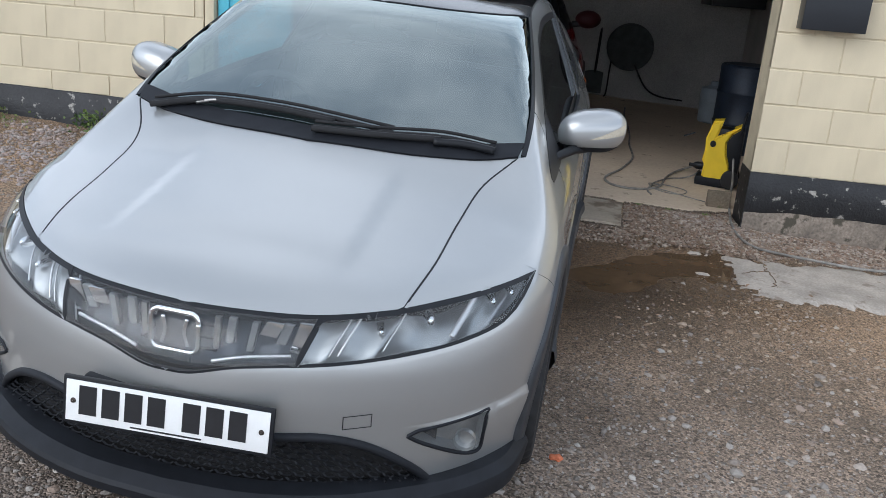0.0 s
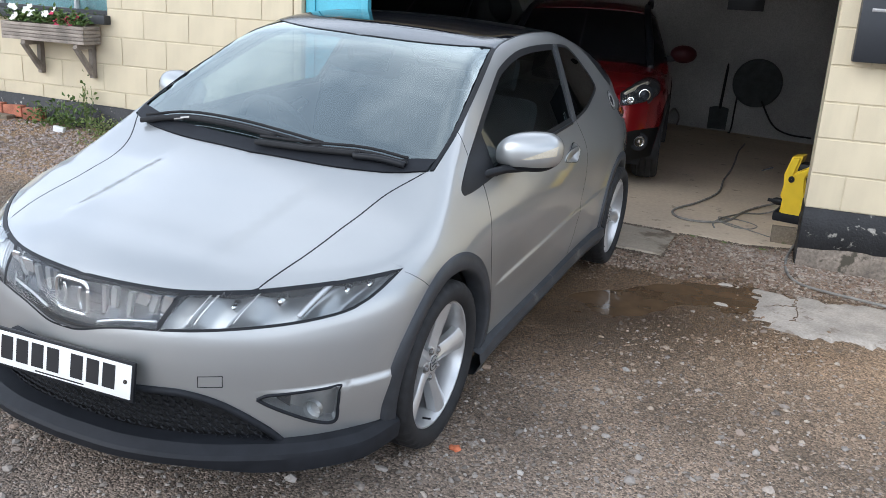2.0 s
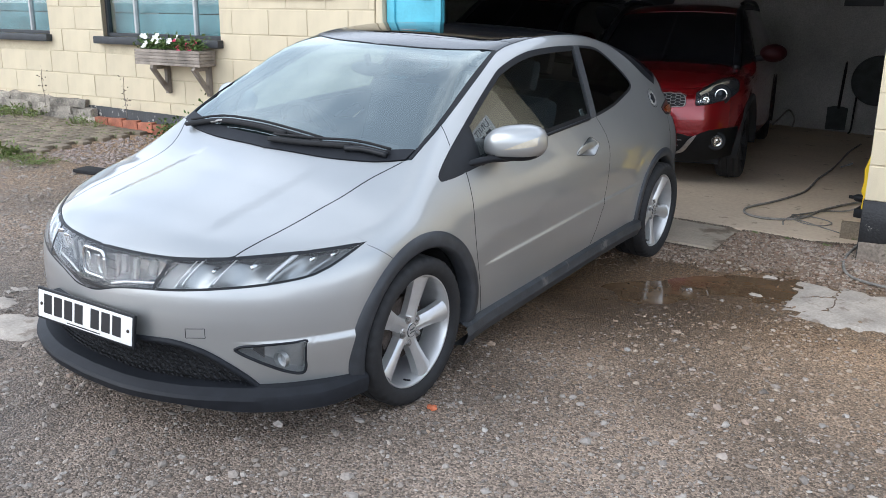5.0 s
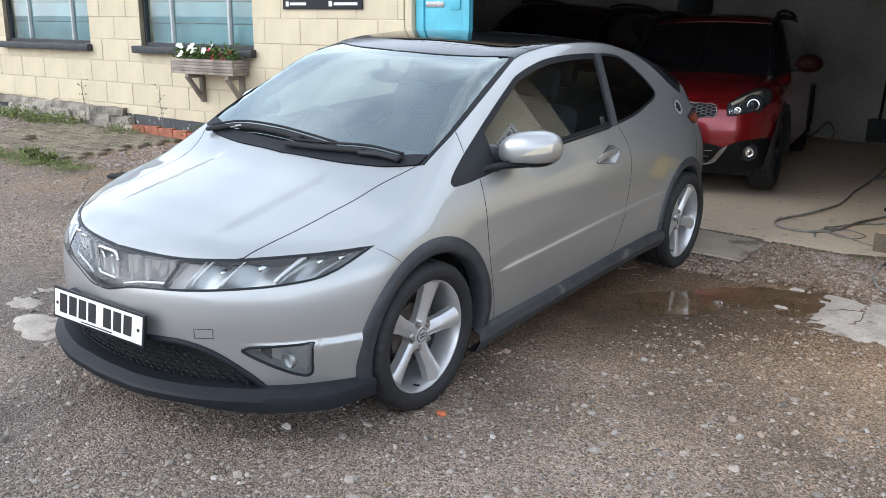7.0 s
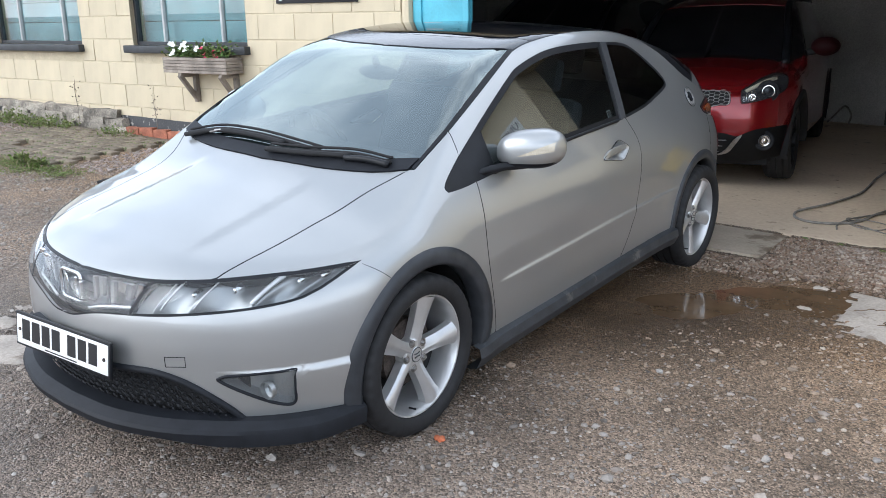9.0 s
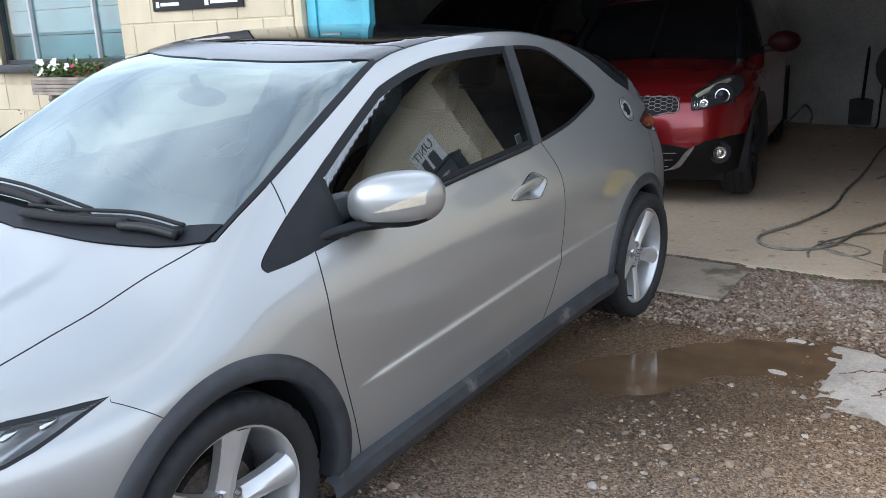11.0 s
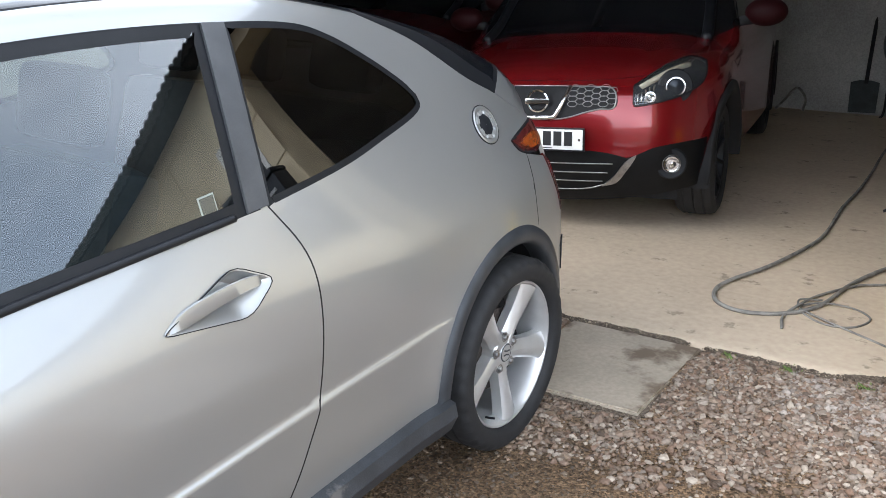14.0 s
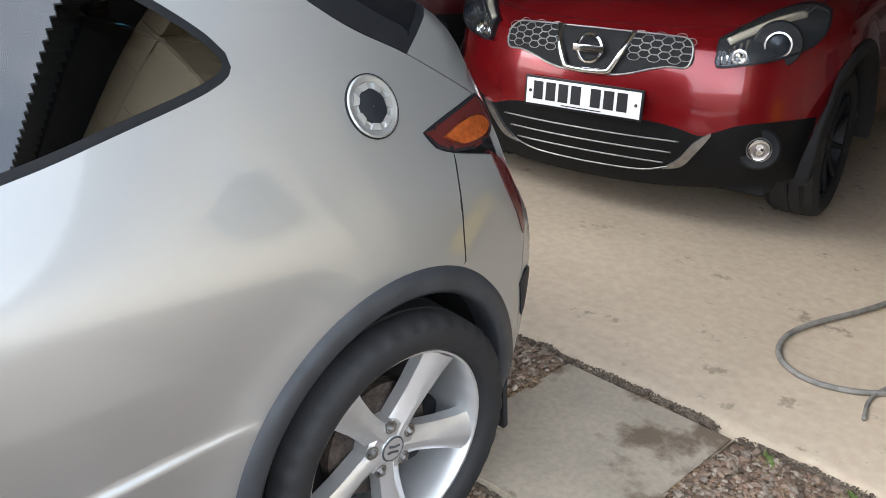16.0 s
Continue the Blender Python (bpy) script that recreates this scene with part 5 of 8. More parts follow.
for side, ob in zip((1, -1), heads):
    back = panel("reflector", FRONT, chain(*[lamp_loop]), [REFLECTOR], ob, step=0.007, rim=0.0, mirror="none", shape=facets)[0]
    if side < 0:
        back.scale = (-1, 1, 1)
    for x, z, r in ((0.478, 0.672, 0.013), (0.585, 0.690, 0.017), (0.722, 0.712, 0.013), (0.762, 0.722, 0.012)):
        y = float(FRONT.lift([(x, z)])[0][1])
        at = Matrix.Translation((side * x, y + 0.028, z)) @ pose(0, 0, 0, 90, 0, side * 18)
        lathe("bulb_shield", [(0.001, 0.010), (r * 0.5, 0.007), (r * 0.8, -0.004), (r, -0.035)], CHROME, ob, 20, at, cap=False)
    for x, thick in ((0.385, 0.0022), (0.405, 0.0035), (0.505, 0.0025), (0.655, 0.009)):
        z0 = float(np.interp(x, lamp_bot[:, 0], lamp_bot[:, 2])) + 0.012
        z1 = float(np.interp(x + 0.02, np.concatenate([lamp_top_in[:, 0], lamp_top_out[1:, 0]]), np.concatenate([lamp_top_in[:, 2], lamp_top_out[1:, 2]]))) - 0.010
        q = [(x - 0.012, z0), (x - 0.002, z0 + 0.3 * (z1 - z0)), (x + 0.012, z0 + 0.7 * (z1 - z0)), (x + 0.02, z1)]
        tube("divider", [(side * a, float(FRONT.lift([(a, b)])[0][1]) + 0.024, b) for a, b in q], thick, ALLOY, ob, 8)
pleat = lambda p: -0.050 - 0.030 * np.abs(((np.abs(p[:, 0]) * 9.0 + 0.2 * p[:, 2]) % 1.0) - 0.5) * sstep(0.08, 0.16, np.abs(p[:, 0]))
panel("grille_back", FRONT, grille_loop, SMOKE, centre, step=0.010, rim=0.0, mirror="join", shape=pleat)
low_z = lambda x: float(np.interp(abs(x), lamp_bot[:, 0], lamp_bot[:, 2]))
top_z = lambda x: float(np.interp(abs(x), lamp_top_in[:, 0], lamp_top_in[:, 2]))
# bright uprights and a bright shelf behind the cover
for s in (1, -1):
    for x, w, lean, f0, f1, m in ((0.290, 0.016, 0.022, 0.06, 0.92, CHROME), (0.252, 0.012, 0.020, 0.30, 0.88, REFLECTOR), (0.222, 0.022, 0.018, 0.52, 0.90, CHROME), (0.178, 0.008, 0.014, 0.10, 0.86, REFLECTOR),
                                  (0.128, 0.010, 0.008, 0.34, 0.92, REFLECTOR), (0.094, 0.007, 0.004, 0.12, 0.9, STEEL)):
        y = float(FRONT.lift([(x, 0.65)])[0][1])
        z0, z1 = low_z(x) + 0.010, top_z(x) - 0.006
        z0, z1 = z0 + f0 * (z1 - z0), z0 + f1 * (z1 - z0)
        bm = bmesh.new()
        fan_bm(bm, [(s * (x - w), z0), (s * (x + w), z0), (s * (x + w + lean), z1), (s * (x - w + lean), z1)][::s], -(y + 0.045), -(y + 0.032), pose(0, 0, 0, 90, 0, 0))
        part("grille_bar", bm, m, centre)
    tube("grille_shelf", [(s * x, float(FRONT.lift([(x, low_z(x) + 0.016)])[0][1]) + 0.030, low_z(x) + 0.016) for x in np.linspace(0.10, 0.285, 8)], 0.0045, ALLOY, centre, 6)
for k in range(4):
    tube("grille_rib", [(x, float(FRONT.lift([(abs(x), 0.60 + k * 0.026)])[0][1]) + 0.05, 0.60 + k * 0.026) for x in (-0.10, -0.05, 0, 0.05, 0.10)], 0.004, BLACK, centre, 6)


def rounded_rect(w, h, r, n=5):
    out = []
    for cx, cy, a in ((w - r, h - r, 0), (-w + r, h - r, 90), (-w + r, -h + r, 180), (w - r, -h + r, 270)):
        out += [(cx + r * math.cos(radians(a + 90 * k / n)), cy + r * math.sin(radians(a + 90 * k / n))) for k in range(n + 1)]
    return out


by = float(FRONT.lift([(0.0, 0.645)])[0][1])
badge = tube("badge", [(x, by + 0.010 + 0.10 * abs(z) * 0.2, 0.642 + z) for x, z in rounded_rect(0.062, 0.052, 0.022)] + [(0.062, by + 0.011, 0.642 + 0.03)], 0.0065, CHROME, centre, 8,
             label="chrome rounded-square badge frame")
bm = bmesh.new()
fan_bm(bm, rounded_rect(0.055, 0.046, 0.02), -(by + 0.026), -(by + 0.022), Matrix.Translation((0, 0, 0.642)) @ pose(0, 0, 0, 90, 0, 0))
part("badge_plate", bm, DASH, badge)
for s in (1, -1):
    tube("badge_bar", [(s * 0.032, by + 0.012, 0.678), (s * 0.025, by + 0.012, 0.642), (s * 0.034, by + 0.012, 0.606)], 0.006, CHROME, badge, 6)

# number plate with plain bars for its characters
def number_plate(parent, m, groups):
    pl = box("number_plate", -0.265, 0.265, -0.006, 0.006, -0.062, 0.062, BLACK, parent, 0.003, "white number plate in a black surround")
    pl.matrix_local = m
    box("plate_face", -0.256, 0.256, -0.0085, -0.005, -0.053, 0.053, PLATE, pl, 0.001)
    x = -0.222
    for g in groups:
        for k in range(g):
            box("character_bar", x, x + 0.044, -0.0100, -0.008, -0.033, 0.042, INK, pl, 0.0)
            x += 0.058
        x += 0.03
    for s in (-0.237, 0.237):
        lathe("fixing_screw", [(0.001, 0.004), (0.006, 0.003), (0.007, 0.0)], RUST, pl, 12, Matrix.Translation((s, -0.0085, 0)) @ pose(0, 0, 0, 90, 0, 0), cap=False)
    box("small_print", -0.09, 0.09, -0.0095, -0.008, -0.0475, -0.0435, INK, pl, 0.0)
    return pl


number_plate(car, pose(0.025, -0.985, 0.452, -6, 0, 4.5), (4, 3))
box("plate_plinth", -0.22, 0.20, -0.962, -0.90, 0.42, 0.495, TRIM, car, 0.012)
# towing-eye cover
q = straight(FRONT, [(0.428, 0.470), (0.492, 0.476), (0.492, 0.440), (0.428, 0.434), (0.428, 0.470)], 0.008) + np.array([0.0, -0.0006, 0.0])
tube("towing_eye_cover", q, 0.0012, TRIM, car, 5)

# ---- wipers ----
def on_screen(x, y, up):
    p = TOP.lift([(abs(x), y)])[0]
    return (x, y, p[2] + up)


for name, pts in (("wiper", [(-0.60, 0.06), (-0.40, 0.085), (-0.15, 0.075), (0.06, 0.060), (0.26, 0.050)]), ("wiper", [(0.0, 0.015), (0.2, 0.035), (0.42, 0.078), (0.60, 0.092)])):
    blade = tube(name, [on_screen(x, y, 0.016) for x, y in pts], 0.0085, MATT, car, 6, "black wiper blade and arm at the foot of the screen")
    tube("wiper_arm", [on_screen(x, y - 0.022, 0.026) for x, y in pts[:-1]], 0.011, MATT, blade, 6)
    tube("wiper_spine", [on_screen(x, y + 0.01, 0.026) for x, y in pts], 0.006, MATT, blade, 6)
tube("washer_hose_guard", [on_screen(0.40, 0.045, 0.022), on_screen(0.5, 0.062, 0.026), on_screen(0.6, 0.075, 0.022)], 0.013, BLACK, car, 8)
tube("wiper_clip", [on_screen(-0.44, 0.055, 0.024), on_screen(-0.38, 0.06, 0.03), on_screen(-0.33, 0.062, 0.026)], 0.007, STEEL, car, 6)

# ---- door mirrors: a shell with a flat foot, a wedge-shaped indicator, a stalk from the corner trim ----


def shell_point(s, u, v, w, grow=1.0):
    """A point of the mirror shell: u outwards, v rearwards, w up."""
    tall = 0.086 * (1 + 0.06 * u) * (1.0 if w > 0 else 0.92)
    return (s * (0.893 + 0.127 * u * grow), 0.640 + 0.106 * v * grow + 0.034 * u, 1.019 + tall * w * grow + 0.012 * u)


for s in (1, -1):
    bm = bmesh.new()
    bmesh.ops.create_uvsphere(bm, u_segments=48, v_segments=32, radius=1.0)
    for v in bm.verts:
        u, d, w = v.co
        q = (abs(u) ** 2.5 + abs(d) ** 2.5 + abs(w) ** 2.5) ** (1 / 2.5)
        u, d, w = u / q, d / q, w / q
        v.co = shell_point(s, u, min(d, 0.60), max(w, -0.90))
    bmesh.ops.recalc_face_normals(bm, faces=bm.faces)
    for f in bm.faces:
        c = f.calc_center_median()
        f.material_index = 1 if c.z < 0.972 + 0.03 * (abs(c.x) - 0.88) or c.y - 0.034 * (abs(c.x) - 0.893) / 0.127 > 0.699 else 0
    mir = part("door_mirror", bm, [SILVER, TRIM], car, "silver door mirror with clear indicator strip", smooth=True)
    bm = bmesh.new()
    rows = []
    for k in range(25):
        t = k / 24
        u = -0.05 + 0.98 * t
        row = []
        for e in (0, 0.25, 0.5, 0.75, 1):
            w = -0.22 + 0.18 * t + e * 0.42 * t
            d = -max(0.0, 1 - abs(u) ** 2.5 - abs(w) ** 2.5) ** (1 / 2.5)
            row.append(bm.verts.new(shell_point(s, u, d, w, 1.018)))
        rows.append(row)
    for q0, q1 in zip(rows, rows[1:]):
        for k in range(4):
            bm.faces.new((q0[k], q0[k + 1], q1[k + 1], q1[k]))
    bmesh.ops.remove_doubles(bm, verts=bm.verts, dist=1e-5)
    bmesh.ops.recalc_face_normals(bm, faces=bm.faces)
    part("indicator_strip", bm, INDICATOR, mir, smooth=True)
    # stalk: a flat blade from the corner trim to the foot of the shell
    bm = bmesh.new()
    rings = []
    for x, y, z, a, b in ((0.765, 0.40, 0.930, 0.030, 0.016), (0.795, 0.46, 0.944, 0.034, 0.017), (0.835, 0.54, 0.956, 0.040, 0.018), (0.87, 0.605, 0.956, 0.050, 0.018), (0.91, 0.65, 0.962, 0.055, 0.016)):
        rings.append([bm.verts.new((s * (x + 0.35 * a * math.cos(w)), y - 0.5 * a * math.cos(w), z + b * math.sin(w))) for w in np.linspace(0, 2 * math.pi, 17)[:-1]])
    for q0, q1 in zip(rings, rings[1:]):
        for k in range(16):
            bm.faces.new((q0[k], q0[(k + 1) % 16], q1[(k + 1) % 16], q1[k]))
    bm.faces.new(rings[0])
    bm.faces.new(rings[-1])
    bmesh.ops.recalc_face_normals(bm, faces=bm.faces)
    part("mirror_arm", bm, BLACK, mir, angle=50)
    lathe("mirror_glass", [(0.001, 0.0), (0.9, 0.0), (0.95, -0.02)], CHROME, mir, 24, Matrix.Translation((s * 0.895, 0.7055, 1.019)) @ pose(0, 0, 0, -90, 0, 0) @ Matrix.Diagonal((0.103, 0.065, 0.1, 1)), cap=False)

# ---- door handles: a faceted recess with a slanting grip ----
for s, d in ((1, door_l), (-1, door_r)):
    rim_l = handle_loop
    c = rim_l.mean(0)
    n = len(rim_l)
    out = rim_l + np.array([0.0015, 0, 0])
    inn = c + (rim_l - c) * 0.95 + np.array([0.001, 0, 0])
    mid = c + (rim_l - c) * 0.80 + np.array([-0.010, 0, 0.0])
    deep = c + (rim_l - c) * 0.45 + np.array([-0.036, 0, 0.004])
    verts = np.vstack([out, inn, mid, deep]) * (s, 1, 1)
    faces = [f[::s] for r in (0, 1, 2) for i in range(n) for f in [(r * n + i, r * n + (i + 1) % n, (r + 1) * n + (i + 1) % n, (r + 1) * n + i)]] + [tuple(range(3 * n, 4 * n))[::s]]
    h = link("door_handle", verts, faces, SILVER, d, True, label="silver handle in a faceted recess")
    h.data.set_sharp_from_angle(angle=radians(32))
    tube("handle_seam", np.vstack([out, out[:1]]) * (s, 1, 1), 0.0012, TRIM, h, 5)
    # the grip: a flat-faced blade that thins towards its upper end
    g = np.array([SIDE.lift([(float(W(p[0])), p[1])])[0] * (s, 1, 1) + np.array([s * o, 0, 0]) for p, o in (((1.356, 0.859), -0.003), ((1.40, 0.868), 0.0), ((1.476, 0.881), 0.003), ((1.54, 0.887), 0.003), ((1.580, 0.886), 0.0), ((1.590, 0.885), -0.006))])
    g = smooth_line(g, per=6)
    bm = bmesh.new()
    rings = []
    for i, p in enumerate(g):
        f = i / (len(g) - 1)
        w = (0.003 + 0.024 * math.sin(min(1, f * 3.2) * math.pi / 2)) * (1 - 0.52 * f) * math.sqrt(max(0.05, 1 - max(0, (f - 0.9) / 0.1) ** 2))
        rings.append([bm.verts.new((p[0] + s * dx, p[1], p[2] + dz * w)) for dx, dz in ((-0.006, 1.0), (-0.002, 0.94), (0.005, -0.35), (0.003, -0.5), (-0.016, -0.95), (-0.022, 0.2))])
    for q0, q1 in zip(rings, rings[1:]):
        for j in range(6):
            bm.faces.new((q0[j], q0[(j + 1) % 6], q1[(j + 1) % 6], q1[j]))
    bm.faces.new(rings[0])
    bm.faces.new(rings[-1][::-1])
    bmesh.ops.recalc_face_normals(bm, faces=bm.faces)
    part("handle_grip", bm, SILVER, h, angle=50)

# ---- fuel flap ----
fc = SIDE.lift([(2.677, 1.038)])[0]
fn = body_normal(fc[None])[0]
fm = Matrix.Translation(fc) @ Vector(fn).to_track_quat("Z", "Y").to_matrix().to_4x4()
flap = lathe("fuel_flap", [(0.060, -0.004), (0.0605, 0.003), (0.057, 0.005), (0.047, 0.003), (0.046, -0.003), (0.034, 0.001), (0.001, 0.003)], SILVER, car, 48, fm, cap=False, label="round silver fuel flap with notched ring", angle=25)
lathe("flap_seam", [(0.0605, 0.002), (0.0630, 0.003), (0.0635, -0.002)], BLACK, flap, 48, fm, cap=False)
for k in range(7):
    a = 2 * math.pi * k / 7
    bm = bmesh.new()
    fan_bm(bm, [(0.033 * math.cos(a - 0.20), 0.033 * math.sin(a - 0.20)), (0.047 * math.cos(a - 0.27), 0.047 * math.sin(a - 0.27)),
                (0.047 * math.cos(a + 0.27), 0.047 * math.sin(a + 0.27)), (0.033 * math.cos(a + 0.20), 0.033 * math.sin(a + 0.20))], -0.001, 0.0045, fm)
    part("flap_lug", bm, ALLOY, flap)
lathe("flap_disc", [(0.001, 0.0042), (0.030, 0.0035), (0.034, 0.002)], TRIM, flap, 40, fm, cap=False)

# ---- tail lamps ----
tail_rear = on(SIDE, [(2.90, 1.012), (2.935, 0.975), (2.935, 0.945), (2.905, 0.925)])
tail_bot = on(SIDE, [(2.905, 0.925), (2.85, 0.916), (2.785, 0.922)])
tails = panel("tail_lamp", SLANT, chain(tail_in, tail_low, tail_bot[::-1], tail_rear[::-1]), [REDLENS, BLACK], car, band=0.006, step=0.02, raise_by=0.004, label="red tail lamp with amber centre")
for s, ob in zip((1, -1), tails):
    am = on(SIDE, [(2.762, 0.955), (2.81, 0.968), (2.87, 0.974), (2.905, 0.958), (2.89, 0.936), (2.81, 0.931), (2.762, 0.955)])[:-1]
    panel("amber_lens", SLANT, am, AMBER, ob, step=0.02, raise_by=0.012, mirror="none")[0].scale = (s, 1, 1)
low_lamp = on(SIDE, [(2.90, 0.90), (2.95, 0.86), (3.0, 0.78), (3.02, 0.68), (2.985, 0.74), (2.935, 0.82), (2.90, 0.90)])[:-1]
panel("reflector_lamp", SLANT, low_lamp, REDLENS, car, step=0.02, raise_by=0.003)
# bumper side marker and rear corner skirt
panel("bumper_marker", SLANT, on(SIDE, [(3.02, 0.55), (3.055, 0.575), (3.085, 0.56), (3.08, 0.50), (3.05, 0.45), (3.02, 0.55)])[:-1], TRIM, car, step=0.02, raise_by=0.003)
for s in (1, -1):
    tube("rear_skirt", [(s * 0.69, 3.10, 0.262), (s * 0.65, 3.15, 0.258), (s * 0.58, 3.19, 0.255), (s * 0.40, 3.21, 0.25)], 0.022, TRIM, car, 10)
    bm = bmesh.new()
    box_bm(bm, min(s * 0.62, s * 0.815), max(s * 0.62, s * 0.815), 3.05, 3.068, 0.15, 0.40, 0.006, Matrix.Translation((0, 3.06, 0.28)) @ pose(0, 0, 0, 8, 0, 0) @ Matrix.Translation((0, -3.06, -0.28)))
    part("mud_flap", bm, RUBBER, car, "black rubber mud flap", angle=40)

# ---- wheels ----
SEG = 80


def make_wheel(s, y, turn):
    base = Matrix.Translation((s * 0.868, y, 0.317)) @ (pose(0, 0, 0, 0, 90, 0) if s > 0 else pose(0, 0, 0, 0, -90, 0)) @ pose(0, 0, 0, 0, 0, turn)
    bm = bmesh.new()
    lathe_bm(bm, [(0.2425, -0.185), (0.2425, -0.006), (0.2395, 0.001), (0.2345, 0.0), (0.2295, -0.010), (0.2225, -0.035), (0.216, -0.10), (0.221, -0.18)], 64, cap=False)
    bmesh.ops.recalc_face_normals(bm, faces=bm.faces)
    w = part("wheel", bm, ALLOY, car, "five-spoke silver alloy wheel", angle=30)
    w.matrix_local = base
    for k in range(5):
        rot = Matrix.Rotation(math.pi / 2 + 2 * math.pi * k / 5, 4, "Z")
        bm = bmesh.new()
        rings = []
        for r, h, wd in ((0.024, -0.030, 0.030), (0.055, -0.029, 0.033), (0.09, -0.026, 0.031), (0.14, -0.018, 0.034), (0.195, -0.010, 0.041), (0.2295, -0.005, 0.050)):
            sec = [(-wd, -0.045), (-wd * 0.97, -0.009), (-wd * 0.70, -0.002), (-wd * 0.30, 0.002), (0, 0.003), (wd * 0.35, -0.003), (wd * 0.70, -0.009), (wd * 0.97, -0.017), (wd, -0.045)]
            rings.append([bm.verts.new(rot @ Vector((r, t, h + d))) for t, d in sec])
        for a1, b1 in zip(rings, rings[1:]):
            for q in range(8):
                bm.faces.new((a1[q], b1[q], b1[q + 1], a1[q + 1]))
        bmesh.ops.recalc_face_normals(bm, faces=bm.faces)
        part("spoke", bm, ALLOY, w, angle=30)
    lathe("hub", [(0.001, -0.029), (0.058, -0.029), (0.067, -0.036), (0.068, -0.08)], ALLOY, w, 40, cap=False)
    prof = [(0.242, -0.198), (0.257, -0.212), (0.285, -0.216), (0.304, -0.206), (0.315, -0.188), (0.3165, -0.150), (0.309, -0.148), (0.309, -0.142), (0.317, -0.140), (0.317, -0.100),
            (0.309, -0.098), (0.309, -0.090), (0.317, -0.088), (0.317, -0.048), (0.309, -0.046), (0.309, -0.040), (0.3165, -0.038), (0.315, 0.0), (0.304, 0.016), (0.296, 0.0195), (0.285, 0.022),
            (0.270, 0.023), (0.257, 0.019), (0.247, 0.012), (0.2415, -0.002)]
    bm = lathe_bm(bmesh.new(), prof, SEG * 2, cap=False)
    for v in bm.verts:
        r = math.hypot(v.co.x, v.co.y)
        k = round(math.atan2(v.co.y, v.co.x) / (2 * math.pi) * SEG * 2)
        if r > 0.3 and (k % 4 == 0) and (v.co.z > -0.03 or v.co.z < -0.16):
            f = (r - 0.006) / r
            v.co.x *= f
            v.co.y *= f
            if r < 0.31:
                v.co.z -= 0.003
    part("tyre", bm, RUBBER, w, "black low-profile tyre", angle=40)
    lathe("brake_disc", [(0.05, -0.075), (0.135, -0.075), (0.137, -0.10), (0.06, -0.10)], RUST, w, 40, cap=False)
    lathe("wheel_back", [(0.001, -0.14), (0.20, -0.14)], MATT, w, 40, cap=False)
    cap = lathe("centre_cap", [(0.001, -0.0235), (0.028, -0.024), (0.031, -0.027), (0.031, -0.034)], ALLOY, w, 32, cap=False)
    lathe("cap_ring", [(0.0265, -0.0232), (0.0285, -0.0225), (0.0305, -0.0255)], DASH, cap, 32, cap=False)
    for q in (1, -1):
        tube("cap_bar", [(q * 0.008, 0.015, -0.0225), (q * 0.006, 0, -0.0225), (q * 0.008, -0.015, -0.0225)], 0.0026, DASH, cap, 5)
    for k in range(5):
        a = math.pi / 2 + 2 * math.pi * (k + 0.5) / 5
        m = Matrix.Translation((0.055 * math.cos(a), 0.055 * math.sin(a), -0.03))
        lathe("wheel_nut", [(0.001, 0.012), (0.007, 0.010), (0.0095, 0.004), (0.0095, -0.004), (0.015, -0.003), (0.016, 0.0015), (0.0115, 0.001)], STEEL, w, 12, m, cap=False)
    tube("valve", [(0.205, -0.06, -0.03), (0.203, -0.059, -0.012), (0.20, -0.058, 0.002)], 0.004, BLACK, w, 6)
    return w


for s in (1, -1):
    make_wheel(s, FY, 6 if s > 0 else 20)
    make_wheel(s, RY, -14 if s > 0 else 40)

# ---- cabin ----
box("floor_pan", -0.76, 0.76, -0.55, 2.95, 0.16, 0.30, MATT, car, 0.02)
box("bulkhead", -0.66, 0.66, -0.30, 0.02, 0.28, 0.80, MATT, car, 0.02)
verts, faces = [], []
for y, z in ((-0.03, 0.90), (0.15, 0.955), (0.42, 0.975), (0.56, 0.94), (0.60, 0.80), (0.58, 0.55)):
    for x in np.linspace(-0.70, 0.70, 15):
        hump = 0.035 * math.exp(-((x + 0.36) / 0.20) ** 2) if 0.2 < y < 0.6 else 0
        verts.append((x, y, z + hump - 0.05 * x * x - (0.02 if y < 0.2 else 0)))
for i in range(5):
    for k in range(14):
        faces.append((i * 15 + k, i * 15 + k + 1, (i + 1) * 15 + k + 1, (i + 1) * 15 + k))
link("dashboard", verts, faces, DASH, car, True, label="dark grey dashboard")
wheel_m = Matrix.Translation((-0.36, 0.66, 0.90)) @ pose(0, 0, 0, -65, 0, 0)
ring = [(0.182 * math.cos(a), 0.182 * math.sin(a), 0) for a in np.linspace(0, 2 * math.pi, 40)]
sw = tube("steering_wheel", [tuple(wheel_m @ Vector(p)) for p in ring], 0.016, DASH, car, 8)
lathe("steering_boss", [(0.001, 0.03), (0.06, 0.025), (0.07, -0.02)], DASH, sw, 20, wheel_m, cap=False)
for a in (0.2, math.pi - 0.2, -math.pi / 2):
    tube("wheel_spoke", [tuple(wheel_m @ Vector((r * math.cos(a), r * math.sin(a), 0.01))) for r in (0.05, 0.11, 0.178)], 0.014, DASH, sw, 6)


